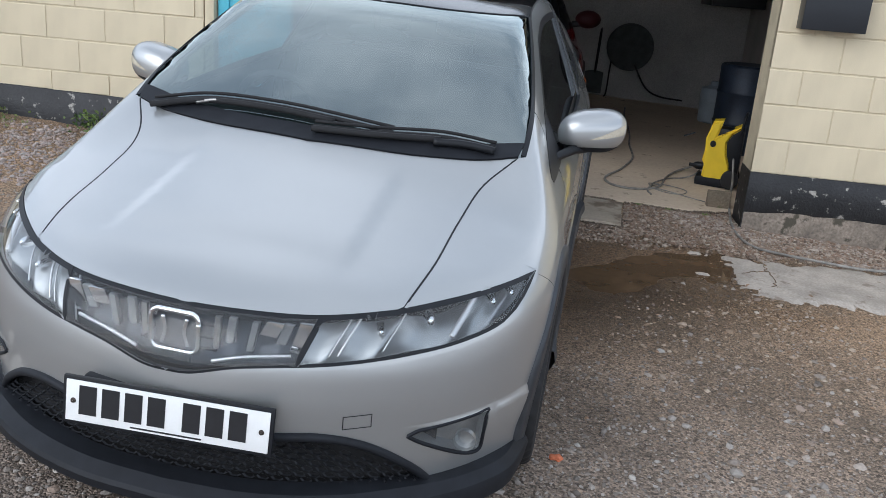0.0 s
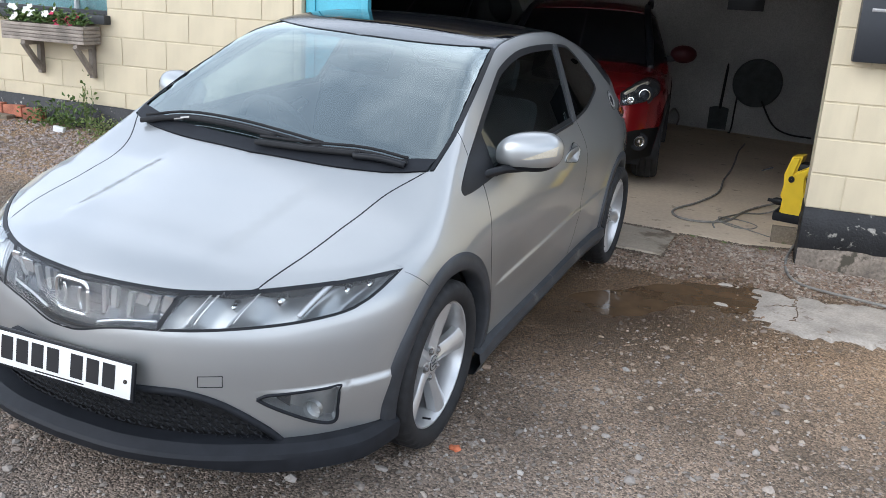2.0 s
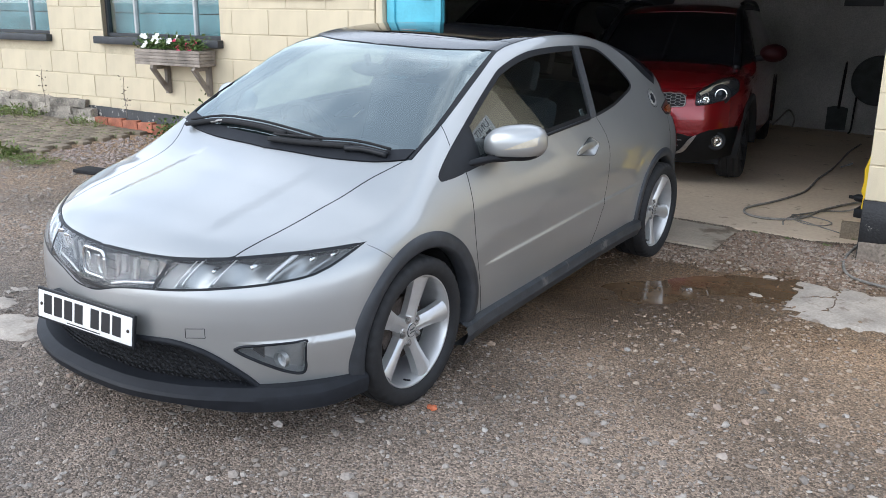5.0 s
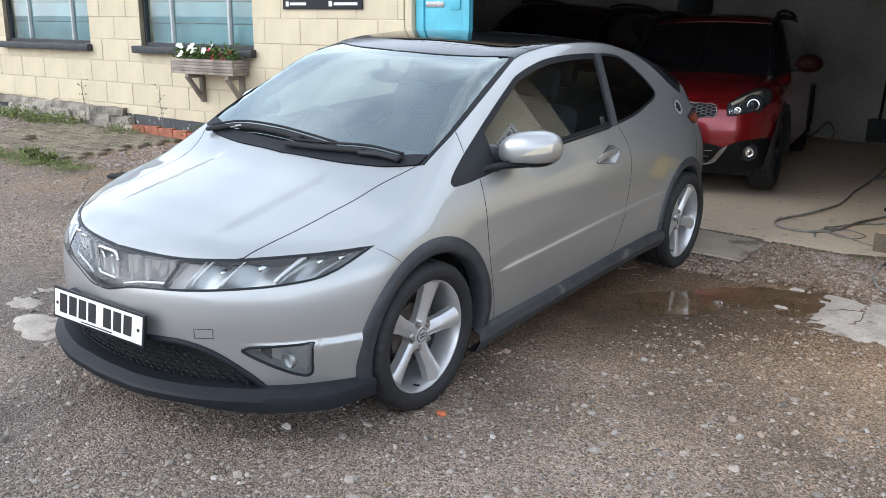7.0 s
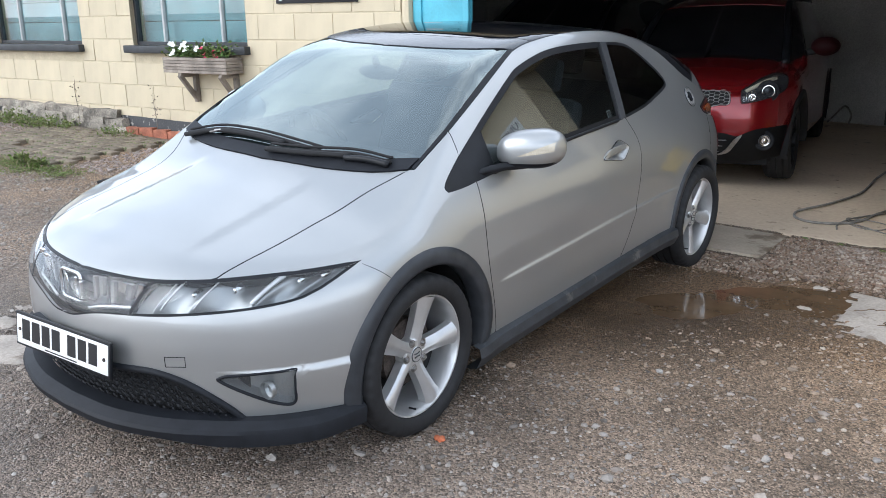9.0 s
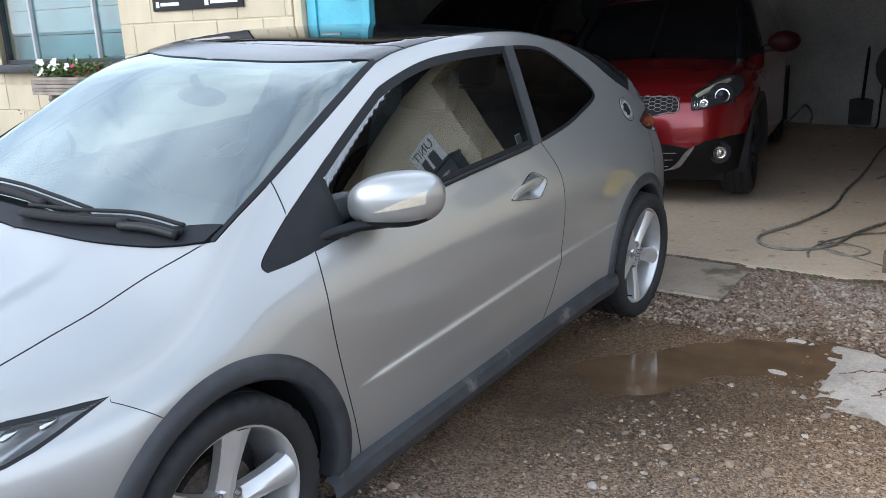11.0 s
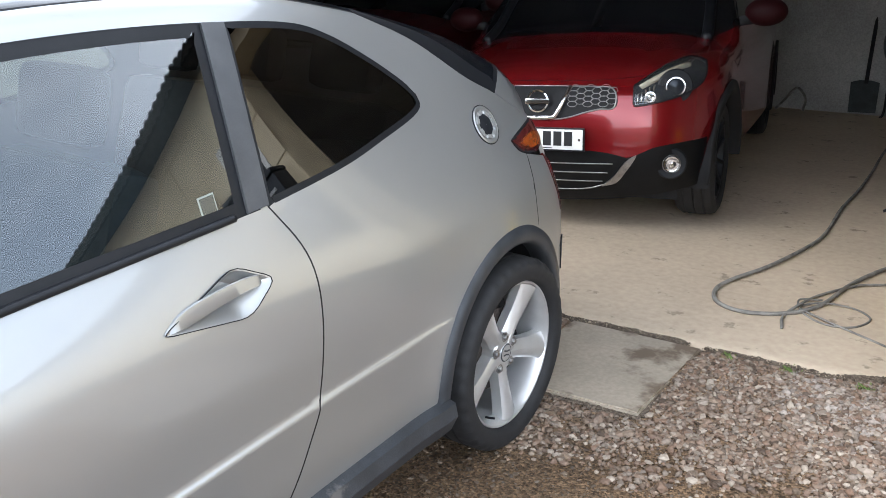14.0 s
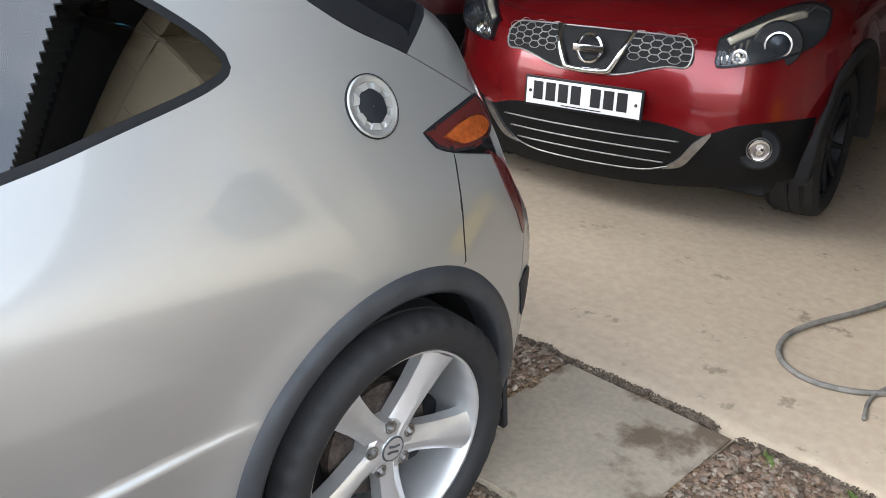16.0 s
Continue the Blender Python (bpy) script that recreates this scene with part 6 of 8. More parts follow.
def seat(x, y, w, name="seat"):
    bm = bmesh.new()
    box_bm(bm, x - w, x + w, y - 0.26, y + 0.28, 0.40, 0.56, 0.05)
    st = part(name, bm, FABRIC, car, "dark cloth seat", angle=50)
    bm = bmesh.new()
    box_bm(bm, x - w, x + w, -0.07, 0.07, 0.0, 0.66, 0.06, Matrix.Translation((0, y + 0.30, 0.48)) @ pose(0, 0, 0, -18, 0, 0))
    part("seat_back", bm, FABRIC, st, angle=50)
    for hx in ((x,) if w < 0.4 else (x - 0.4, x, x + 0.4)):
        bm = bmesh.new()
        box_bm(bm, hx - 0.12, hx + 0.12, -0.045, 0.045, 0.68, 0.85, 0.035, Matrix.Translation((0, y + 0.31, 0.48)) @ pose(0, 0, 0, -14, 0, 0))
        part("headrest", bm, FABRIC, st, angle=50)


seat(0.37, 1.05, 0.25, "front_seat")
seat(-0.37, 1.05, 0.25, "front_seat")
seat(0.0, 1.95, 0.60, "rear_seat")
box("parcel_shelf", -0.60, 0.60, 2.36, 2.75, 0.96, 0.98, FABRIC, car, 0.01)
bm = bmesh.new()
bmesh.ops.create_uvsphere(bm, u_segments=24, v_segments=12, radius=1.0)
bmesh.ops.scale(bm, verts=bm.verts, vec=(0.125, 0.022, 0.035))
bmesh.ops.translate(bm, verts=bm.verts, vec=(0, 0.70, 1.262))
rv = part("interior_mirror", bm, DASH, car, smooth=True)
tube("mirror_stalk", [(0, 0.70, 1.27), (0, 0.68, 1.31), (0, 0.67, 1.335)], 0.016, BLACK, rv, 6)
hl = panel("headlining", TOP, chain(header, roof_side, roof_end[::-1], TOP.lift([(0.0, float(W(y))) for y in np.linspace(2.33, 0.745, 30)])), DASH, car, mirror="join", step=0.08, rim=0.0, raise_by=-0.03)[0]

# small square sticker inside the door glass
q = SIDE.lift([(1.570, 1.066), (1.614, 1.070), (1.610, 1.032), (1.566, 1.028)]) - np.array([0.006, 0, 0])
stick = link("sticker", q, [(0, 1, 2, 3)], FRAMEPAINT, door_l, False, label="small dark window sticker with a white border")
c = q.mean(0)
link("sticker_print", c + (q - c) * 0.84 + np.array([0.0015, 0, 0]), [(0, 1, 2, 3)], SILLPAINT, stick, False)

# ---- cars inside the garage: a second body form ----
FRONT_S = View((1, 0, 0), (0, 0, 1), (0, -1, 0), -1.3, 1.4)
NOSE_S = View((1, 0, 0), (0, math.sin(AL), math.cos(AL)), (0, -math.cos(AL), math.sin(AL)), -1.3, 2.0)
S_WIDE = curve1d([-0.1, 0.15, 0.5, 1.0, 3.5, 4.2], [0.66, 0.79, 0.868, 0.885, 0.885, 0.82])
S_TOP = curve1d([-0.1, 0.03, 0.16, 0.5, 1.0, 1.12, 1.45, 1.80, 2.05, 2.6, 3.4, 4.0, 4.3], [0.66, 0.80, 0.868, 0.955, 1.035, 1.07, 1.29, 1.49, 1.545, 1.57, 1.54, 1.45, 1.0])
S_NOSE = curve1d([0.1, 0.28, 0.40, 0.52, 0.64, 0.72, 0.80, 0.86, 0.95, 1.2, 1.7], [0.14, 0.04, 0.0, -0.012, -0.006, 0.012, 0.04, 0.10, 0.20, 0.5, 0.9])


def suv_g(x, y, z):
    x = np.abs(x)
    d = z - 0.93
    side = S_WIDE(y) - 0.22 * (np.sqrt(d * d + 0.0049) + d) - 0.4 * np.clip(0.4 - z, 0, 1) ** 2
    for yc in (0.71, 3.36):
        r = np.sqrt((y - yc) ** 2 + (z - 0.33) ** 2)
        side = side + 0.014 * np.exp(-((r - 0.42) / 0.06) ** 2)
    top = S_TOP(y) - 0.10 * x * x - 0.10 * x ** 4 + 0.02 * sstep(0.42, 0.55, x) * (1 - sstep(0.8, 1.1, y)) * sstep(0.1, 0.3, y)
    front = S_NOSE(z) + 0.20 * x * x + 0.62 * x ** 6
    rear = np.full_like(x, 4.22)
    k = 0.02
    g = np.stack([x - side, (z - top) * 0.92, (front - y) * 0.95, y - rear])
    m = g.max(0)
    return m + k * np.log(np.exp((g - m) / k).sum(0))


def make_suv(name, m, paint, label, plate):
    FORM[0] = suv_g
    suv = empty(name, m)
    tagged(suv, label, "car", group="cars in the garage")
    edge = on(FRONT_S, [(0.0, 0.835), (0.30, 0.838), (0.50, 0.850), (0.62, 0.875), (0.74, 0.925)])
    edge_y = float(edge[-1][1])
    hood_s = on(TOP, [(0.74, edge_y), (0.755, 0.6), (0.74, 0.9), (0.70, 1.02)])
    hood_s[0] = edge[-1]
    cowl_s = on(TOP, [(0.0, 0.97), (0.4, 0.98), (0.70, 1.02)])
    panel("bonnet", NOSE_S, chain(edge, hood_s, cowl_s[::-1], TOP.lift([(0.0, float(W(y))) for y in np.linspace(0.97, 0.12, 20)])), [paint, BLACK], suv, mirror="join", band=0.004, sink=0.004, step=0.05)
    Y0 = 0.335
    zt, zm = float(np.interp(Y0, hood_s[:, 1], hood_s[:, 2])), 0.52
    xs = SIDE.lift(np.stack([np.full(20, Y0), np.linspace(0.78, zm, 20)], -1))
    jaw = on(FRONT_S, [(0.0, 0.492), (0.27, 0.486), (0.40, 0.468), (0.47, 0.448), (0.53, 0.468), (0.61, 0.50), (0.72, 0.514), (float(xs[-1][0]), zm)])
    jaw[-1] = xs[-1]
    up = on(SLANT, [tuple(SLANT.flat(p)) for p in (edge[-1], (edge[-1] + xs[0]) / 2 + np.array([0.02, 0, 0.02]), xs[0])])
    up[0], up[-1] = edge[-1], xs[0]
    panel("front_bumper", NOSE_S, chain(edge, up, xs, jaw[::-1], FRONT_S.lift([(0.0, z) for z in np.linspace(0.492, 0.835, 14)])), [paint, BLACK], suv, mirror="join", step=0.03)
    xl = SIDE.lift(np.stack([np.full(12, Y0), np.linspace(zm, 0.265, 12)], -1))
    panel("bumper_cladding", FRONT_S, chain(jaw, xl, FRONT_S.lift(np.stack([np.linspace(float(xl[-1][0]), 0, 24), 0.19 + 0.075 * np.linspace(1, 0, 24) ** 2], -1)), FRONT_S.lift([(0.0, z) for z in np.linspace(0.19, 0.492, 10)])),
          CLADDING, suv, mirror="join", step=0.04, label="unpainted black lower bumper")
    # flanks with wheel arches
    AR = 0.40
    f_arc = arc_at(0.71, 0.33, AR, 180, 0)
    r_arc = arc_at(3.36, 0.33, AR, 180, 0)
    lowline = lambda a, b: straight(SIDE, [(a, 0.33), (b, 0.33)], 0.06)
    belt = on(SIDE, [(1.25, 1.02), (2.4, 1.05), (4.1, 1.10)], 0.06)
    flank = chain(f_arc, lowline(0.71 + AR, 3.36 - AR), r_arc, lowline(3.36 + AR, 4.1), SIDE.lift(np.stack([np.full(8, 4.1), np.linspace(0.33, 1.10, 8)], -1)),
                  belt[::-1], on(SLANT, [tuple(SLANT.flat(p)) for p in (belt[0], cowl_s[-1])], 0.04), hood_s[::-1], up, xs)
    panel("flank", SLANT, flank, [paint, BLACK], suv, step=0.06)
    rail = on(TOP, [(0.70, 1.02), (0.66, 1.4), (0.60, 1.85), (0.58, 2.6), (0.58, 4.0)], 0.05)
    panel("side_glass", SLANT, chain(belt, SIDE.lift([(4.1, 1.2)]), rail[::-1], on(SLANT, [tuple(SLANT.flat(p)) for p in (cowl_s[-1], belt[0])], 0.04)), ROOFGLASS, suv, step=0.07, label="dark side windows")
    i_r = int(np.argmin(np.abs(rail[:, 1] - 1.85)))
    head = on(TOP, [(0.0, 1.80), (0.3, 1.81), (0.60, 1.85)])
    panel("windscreen", TOP, chain(cowl_s, rail[:i_r + 1], head[::-1]), ROOFGLASS, suv, mirror="join", step=0.06, raise_by=-0.004, label="dark windscreen")
    panel("roof_panel", TOP, chain(head, rail[i_r:], TOP.lift([(x, 4.0) for x in np.linspace(0.58, 0, 10)])), [paint, BLACK], suv, mirror="join", step=0.08)
    for s in (1, -1):
        tube("pillar", rail[::4] * (s, 1, 1), 0.035, BLACK, suv, 8)
        tube("roof_rail", [(s * 0.60, 2.0, 1.56), (s * 0.61, 2.4, 1.59), (s * 0.61, 3.2, 1.57), (s * 0.60, 3.7, 1.52)], 0.018, BLACK, suv, 8)
        for yc in (0.71, 3.36):
            a = np.radians(np.linspace(-8, 188, 40))
            sec = np.array([(AR + 0.045, 0.0), (AR + 0.04, 0.012), (AR - 0.01, 0.014), (AR - 0.012, -0.05)])
            y = (yc + sec[None, :, 0] * np.cos(a)[:, None]).ravel()
            z = (0.33 + sec[None, :, 0] * np.sin(a)[:, None]).ravel()
            x = SIDE.lift(np.stack([np.maximum(y, 0.42), np.maximum(z, 0.22)], -1))[:, 0] + np.tile(sec[:, 1], len(a))
            link("arch_trim", np.stack([s * x, y, z], -1), [(i * 4 + k, i * 4 + k + 1, (i + 1) * 4 + k + 1, (i + 1) * 4 + k) for i in range(39) for k in range(3)], MATT, suv, True)
            wm = Matrix.Translation((s * 0.845, yc, 0.33)) @ (pose(0, 0, 0, 0, 90, 0) if s > 0 else pose(0, 0, 0, 0, -90, 0))
            tyre = lathe("wheel", [(0.235, -0.20), (0.28, -0.215), (0.31, -0.20), (0.328, -0.17), (0.322, -0.15), (0.328, -0.145), (0.329, -0.10), (0.321, -0.095), (0.329, -0.09), (0.329, -0.05), (0.322, -0.045),
                                   (0.328, -0.03), (0.318, 0.0), (0.29, 0.016), (0.25, 0.012), (0.235, 0.0)], RUBBER, suv, 64, wm, cap=False, label="black tyre on a dark alloy wheel")
            bm = lathe_bm(bmesh.new(), [(0.236, -0.19), (0.236, -0.002), (0.225, -0.006), (0.21, -0.05), (0.20, -0.18)], 48, wm, cap=False)
            part("rim", bm, BLACK, tyre, angle=35)
            for k in range(10):
                w = 2 * math.pi * k / 10
                tube("spoke", [tuple(wm @ Vector((r * math.cos(w), r * math.sin(w), h))) for r, h in ((0.03, -0.03), (0.12, -0.026), (0.225, -0.01))], 0.013, TRIM, tyre, 6)
            lathe("hub", [(0.001, -0.012), (0.05, -0.02), (0.055, -0.06)], BLACK, tyre, 24, wm, cap=False)
            lathe("wheel_back", [(0.001, -0.12), (0.22, -0.12)], MATT, tyre, 32, wm, cap=False)
            liner(s, AR - 0.006, 0.40, Matrix.Translation((s * 0.845, yc, 0.33)), suv)
        # door mirrors
        bm = bmesh.new()
        bmesh.ops.create_uvsphere(bm, u_segments=24, v_segments=14, radius=1.0)
        for v in bm.verts:
            v.co = (s * (0.99 + 0.125 * v.co.x), 1.38 + 0.085 * min(v.co.y, 0.6), 1.10 + 0.085 * v.co.z)
        bmesh.ops.recalc_face_normals(bm, faces=bm.faces)
        # the garage gloom is put into this shell's colour, far below the body red
        mr = part("door_mirror", bm, material("red_mirror_shaded", (0.022, 0.003, 0.004), 0.6, scale=10, vary=0.1, fine=200, bump=0.05, spec=0.15) if s > 0 else bpy.data.materials["red_mirror_shaded"], suv, "red door mirror", smooth=True)
        tube("mirror_arm", [(s * 0.84, 1.36, 1.05), (s * 0.93, 1.38, 1.06)], 0.03, MATT, mr, 8)
        # headlamp
        hl = on(FRONT_S, [(0.482, 0.800), (0.488, 0.755), (0.498, 0.712), (0.59, 0.722), (0.683, 0.744), (0.775, 0.789), (0.796, 0.835), (0.775, 0.881), (0.69, 0.905), (0.60, 0.877), (0.524, 0.826), (0.482, 0.800)])[:-1]
        lampb = panel("headlamp", FRONT_S, hl, SMOKE, suv, mirror="none", raise_by=0.004, step=0.03, label="large clear headlamp with projector")[0]
        lens = panel("lens", FRONT_S, hl, [CLEARLENS, BLACK], lampb, mirror="none", raise_by=0.026, rim=0.026, step=0.04, band=0.006)[0]
        lens.visible_shadow = False
        for x, z, r in ((0.675, 0.800, 0.050), (0.565, 0.758, 0.028)):
            p = FRONT_S.lift([(x, z)])[0]
            at = Matrix.Translation(p + np.array([0.004, -0.004, 0.0])) @ pose(0, 0, 0, 88, 0, 16)
            lathe("lamp_bowl", [(r, 0.020), (r * 0.9, 0.022), (r * 0.82, 0.010), (r * 0.6, 0.016), (0.001, 0.022)], CHROME if r < 0.05 else SMOKE, lampb, 28, at, cap=False)
            lathe("bowl_ring", [(r, 0.0), (r, 0.022), (r - 0.006, 0.0225)], CHROME, lampb, 28, at, cap=False)
        p = FRONT_S.lift([(0.675, 0.800)])[0]
        lathe("lamp_mask", [(0.001, 0.004), (0.084, 0.004), (0.090, -0.002)], BLACK, lampb, 32, Matrix.Translation(p + np.array([0.004, -0.004, 0.0])) @ pose(0, 0, 0, 88, 0, 22), cap=False)
        tube("turn_signal", [FRONT_S.lift([q])[0] + np.array([0.004, -0.008, 0.002]) for q in ((0.515, 0.803), (0.575, 0.836), (0.64, 0.868), (0.70, 0.885))], 0.015, INDICATOR, lampb, 8, taper=0.020)
        for k in range(5):
            q = [(0.512 + 0.017 * k, 0.722 + 0.003 * k), (0.508 + 0.018 * k, 0.772 + 0.010 * k)]
            tube("bright_fin", [FRONT_S.lift([c])[0] + np.array([0.002, -0.008, 0.0]) for c in q], 0.0065, CHROME, lampb, 6)
        for k in range(9):
            a, b = 0.53 + 0.022 * k, 0.822 + 0.0095 * k
            tube("signal_flute", [FRONT_S.lift([c])[0] + np.array([0.004, -0.026, 0.002]) for c in ((a, b - 0.010), (a + 0.012, b + 0.016))], 0.0018, ALLOY, lampb, 4)
        if s < 0:
            lampb.scale = (-1, 1, 1)
        # fog lamp and silver blade
        p = FRONT_S.lift([(0.678, 0.405)])[0] * (s, 1, 1)
        at = Matrix.Translation(p) @ pose(0, 0, 0, 90, 0, s * 22)
        fogl = lathe("fog_lamp", [(0.085, 0.0), (0.075, 0.008), (0.045, 0.004), (0.043, 0.012), (0.001, 0.012)], BLACK, suv, 28, at, cap=False)
        lathe("lens", [(0.042, 0.010), (0.040, 0.018), (0.028, 0.016), (0.001, 0.020)], CHROME, fogl, 28, at, cap=False)
        lathe("bezel", [(0.041, 0.008), (0.048, 0.016), (0.050, 0.004)], STEEL, fogl, 28, at, cap=False)
        bl = on(FRONT_S, [(0.0, 0.262), (0.24, 0.270), (0.36, 0.302)], 0.03) * (s, 1, 1)
        tube("silver_strip", bl + np.array([0, -0.010, 0]), 0.0035, STEEL, suv, 8)
    blade = on(FRONT_S, [(0.335, 0.290), (0.40, 0.345), (0.46, 0.425), (0.515, 0.462), (0.50, 0.43), (0.455, 0.365), (0.41, 0.312), (0.335, 0.290)], 0.02)[:-1]
    panel("silver_blade", FRONT_S, blade, STEEL, suv, step=0.02, raise_by=0.012, rim=0.014, label="silver blade beside the lower intake")
    # upper grille: dark honeycomb with a bright rim and V
    gl = on(FRONT_S, [(0.0, 0.815), (0.28, 0.812), (0.385, 0.802), (0.405, 0.77), (0.410, 0.712), (0.30, 0.698), (0.17, 0.660), (0.10, 0.650), (0.0, 0.648)])
    gpanel = panel("front_grille", FRONT_S, chain(gl, FRONT_S.lift([(0.0, z) for z in np.linspace(0.655, 0.812, 8)])), MATT, suv, mirror="join", raise_by=0.003, step=0.04, label="black honeycomb grille with chrome V")[0]
    for s in (1, -1):
        for i in range(7):
            for j in range(4):
                x, z = 0.185 + i * 0.040, 0.728 + j * 0.026 + (0.013 if i % 2 else 0)
                if x < 0.395 and 0.712 < z < 0.808:
                    c = [FRONT_S.lift([(x + 0.026 * math.cos(k * math.pi / 3), z + 0.0145 * math.sin(k * math.pi / 3))])[0] * (s, 1, 1) + np.array([0, -0.008, 0]) for k in range(7)]
                    tube("honeycomb_cell", c, 0.0018, STEEL, gpanel, 4)
        tube("grille_rim", (gl * (s, 1, 1))[::3] + np.array([0, -0.005, 0]), 0.004, STEEL, gpanel, 6)
        v = [FRONT_S.lift([q])[0] * (s, 1, 1) + np.array([0, -0.014, 0]) for q in ((0.165, 0.815), (0.135, 0.74), (0.10, 0.672), (0.075, 0.660), (0.0, 0.656))]
        tube("chrome_v", v, 0.013, CHROME, gpanel, 8)
    p = FRONT_S.lift([(0.0, 0.742)])[0]
    at = Matrix.Translation(p + np.array([0, -0.016, 0])) @ pose(0, 0, 0, 84, 0, 0)
    bd = lathe("badge", [(0.056, 0.0), (0.060, 0.008), (0.052, 0.012), (0.046, 0.004)], CHROME, gpanel, 40, at, cap=False, label="round chrome badge with plain bar")
    box("badge_bar", -0.068, 0.068, p[1] - 0.034, p[1] - 0.020, 0.728, 0.756, CHROME, bd, 0.004)
    for k in range(3):
        z = 0.315 + k * 0.05
        tube("mouth_slat", [FRONT_S.lift([(abs(x), z)])[0] * (np.sign(x) or 1, 1, 1) + np.array([0, -0.004, 0]) for x in (-0.40 + 0.03 * (2 - k), -0.2, 0, 0.2, 0.40 - 0.03 * (2 - k))], 0.0035, STEEL, suv, 6)
    if plate:
        number_plate(suv, Matrix.Translation((0, -0.032, 0.548)) @ pose(0, 0, 0, -3, 0, 0), (4, 3))
    box("under_tray", -0.70, 0.70, 0.25, 4.0, 0.18, 0.30, MATT, suv, 0.02)
    box("cabin_block", -0.55, 0.55, 1.5, 3.9, 0.4, 1.1, MATT, suv, 0.02)
    FORM[0] = body_g
    return suv


def arc_at(yc, zc, r, a0, a1):
    a = np.radians(np.linspace(a0, a1, 40))
    return SIDE.lift(np.stack([yc + r * np.cos(a), zc + r * np.sin(a)], -1))


make_suv("red_car", Matrix.Translation((-0.155, 4.534, 0.066)) @ pose(0, 0, 0, 0, -0.8, 11.1), REDPAINT, "glossy red family SUV parked nose-out inside the garage", True)
make_suv("maroon_car", Matrix.Translation((-2.62, 5.15, 0.18)) @ pose(0, 0, 0, 0, 2.6, 6), MAROON, "dark maroon car standing deep inside the garage", False)

# ---- loose things about the opening ----
def on_ground(x, y, up=0.0):
    u, v = to_wall(x, y)
    base = float(slope(x)) + 0.026 if v > 0.22 else float(ground_z(x, y))
    return (x, y, base + up)


def icosa():
    bm = bmesh.new()
    bmesh.ops.create_icosphere(bm, subdivisions=1, radius=1.0)
    v = np.array([tuple(q.co) for q in bm.verts])
    f = np.array([[q.index for q in p.verts] for p in bm.faces])
    bm.free()
    return v, f


ICO_V, ICO_F = icosa()


def stones(name, xs, ys, sizes, mat, label, lift=0.2, flat=0.62, zf=None):
    """A spread of loose stones, joined as one."""
    n = len(xs)
    ang = RNG.uniform(0, 2 * math.pi, n)
    sc = np.stack([sizes * RNG.uniform(0.75, 1.3, n), sizes * RNG.uniform(0.6, 1.0, n), sizes * flat * RNG.uniform(0.7, 1.2, n)], -1)
    jit = 1 + RNG.uniform(-0.28, 0.28, (n, len(ICO_V), 1))
    v = ICO_V[None] * jit * sc[:, None]
    tilt = RNG.uniform(-0.5, 0.5, n)
    c, s = np.cos(tilt)[:, None], np.sin(tilt)[:, None]
    v = np.stack([v[..., 0], v[..., 1] * c - v[..., 2] * s, v[..., 1] * s + v[..., 2] * c], -1)
    c, s = np.cos(ang)[:, None], np.sin(ang)[:, None]
    v = np.stack([v[..., 0] * c - v[..., 1] * s, v[..., 0] * s + v[..., 1] * c, v[..., 2]], -1)
    z = (zf or ground_z)(xs, ys) + sc[:, 2] * lift
    v = v + np.stack([xs, ys, z], -1)[:, None]
    f = (ICO_F[None] + (np.arange(n) * len(ICO_V))[:, None, None]).reshape(-1, 3)
    ob = link(name, v.reshape(-1, 3), f, mat, smooth=False)
    return tagged(ob, label, "gravel", kind="stuff")


def wall_xy(u, v):
    a = radians(4.8)
    return 1.92 + u * math.cos(a) - v * math.sin(a), 3.50 + u * math.sin(a) + v * math.cos(a)


def scatter(n, u0, u1, v0, v1, keep):
    u, v = RNG.uniform(u0, u1, n), RNG.uniform(v0, v1, n)
    x, y = wall_xy(u, v)
    k = keep(u, v, x, y)
    return x[k], y[k]


def off_slab(x, y):
    return ~((x > 0.54) & (x < 1.105) & (y > 2.97 + 0.10 * (x - 0.54)) & (y < 3.68))


# pinkish pebbles in front of the garage floor
x, y = scatter(42000, -1.75, 1.3, -1.05, 0.42, lambda u, v, x, y: off_slab(x, y) & (v < floor_edge(u) - 0.02) & ((u < -0.02) | (v < -0.02)) & (puddle_weight(x, y) < 0.12)
               & (grain(x, y, 0.18) * 0.45 + RNG.random(len(u)) * 0.35 < 0.42 + 0.75 * (v + 0.62) - 0.25 * np.clip(u + 0.1, 0, 2)))
stones("gravel", x, y, np.exp(RNG.normal(math.log(0.0088), 0.30, len(x))), GRAVEL, "brown and pink pebbles along the garage threshold", 0.55)
x, y = scatter(9500, -0.48, 1.2, -0.55, 0.42, lambda u, v, x, y: (v < floor_edge(u) - 0.015) & ((u < -0.02) | (v < -0.02)) & (RNG.random(len(u)) < 1.0 - np.clip(np.abs(v - 0.02 + 0.30 * u) - 0.12, 0, 1) * 2.8))
stones("grey_gravel", x, y, np.exp(RNG.normal(math.log(0.0085), 0.28, len(x))), CHIPS, "pale grey stone chips heaped by the wall foot", 0.45)
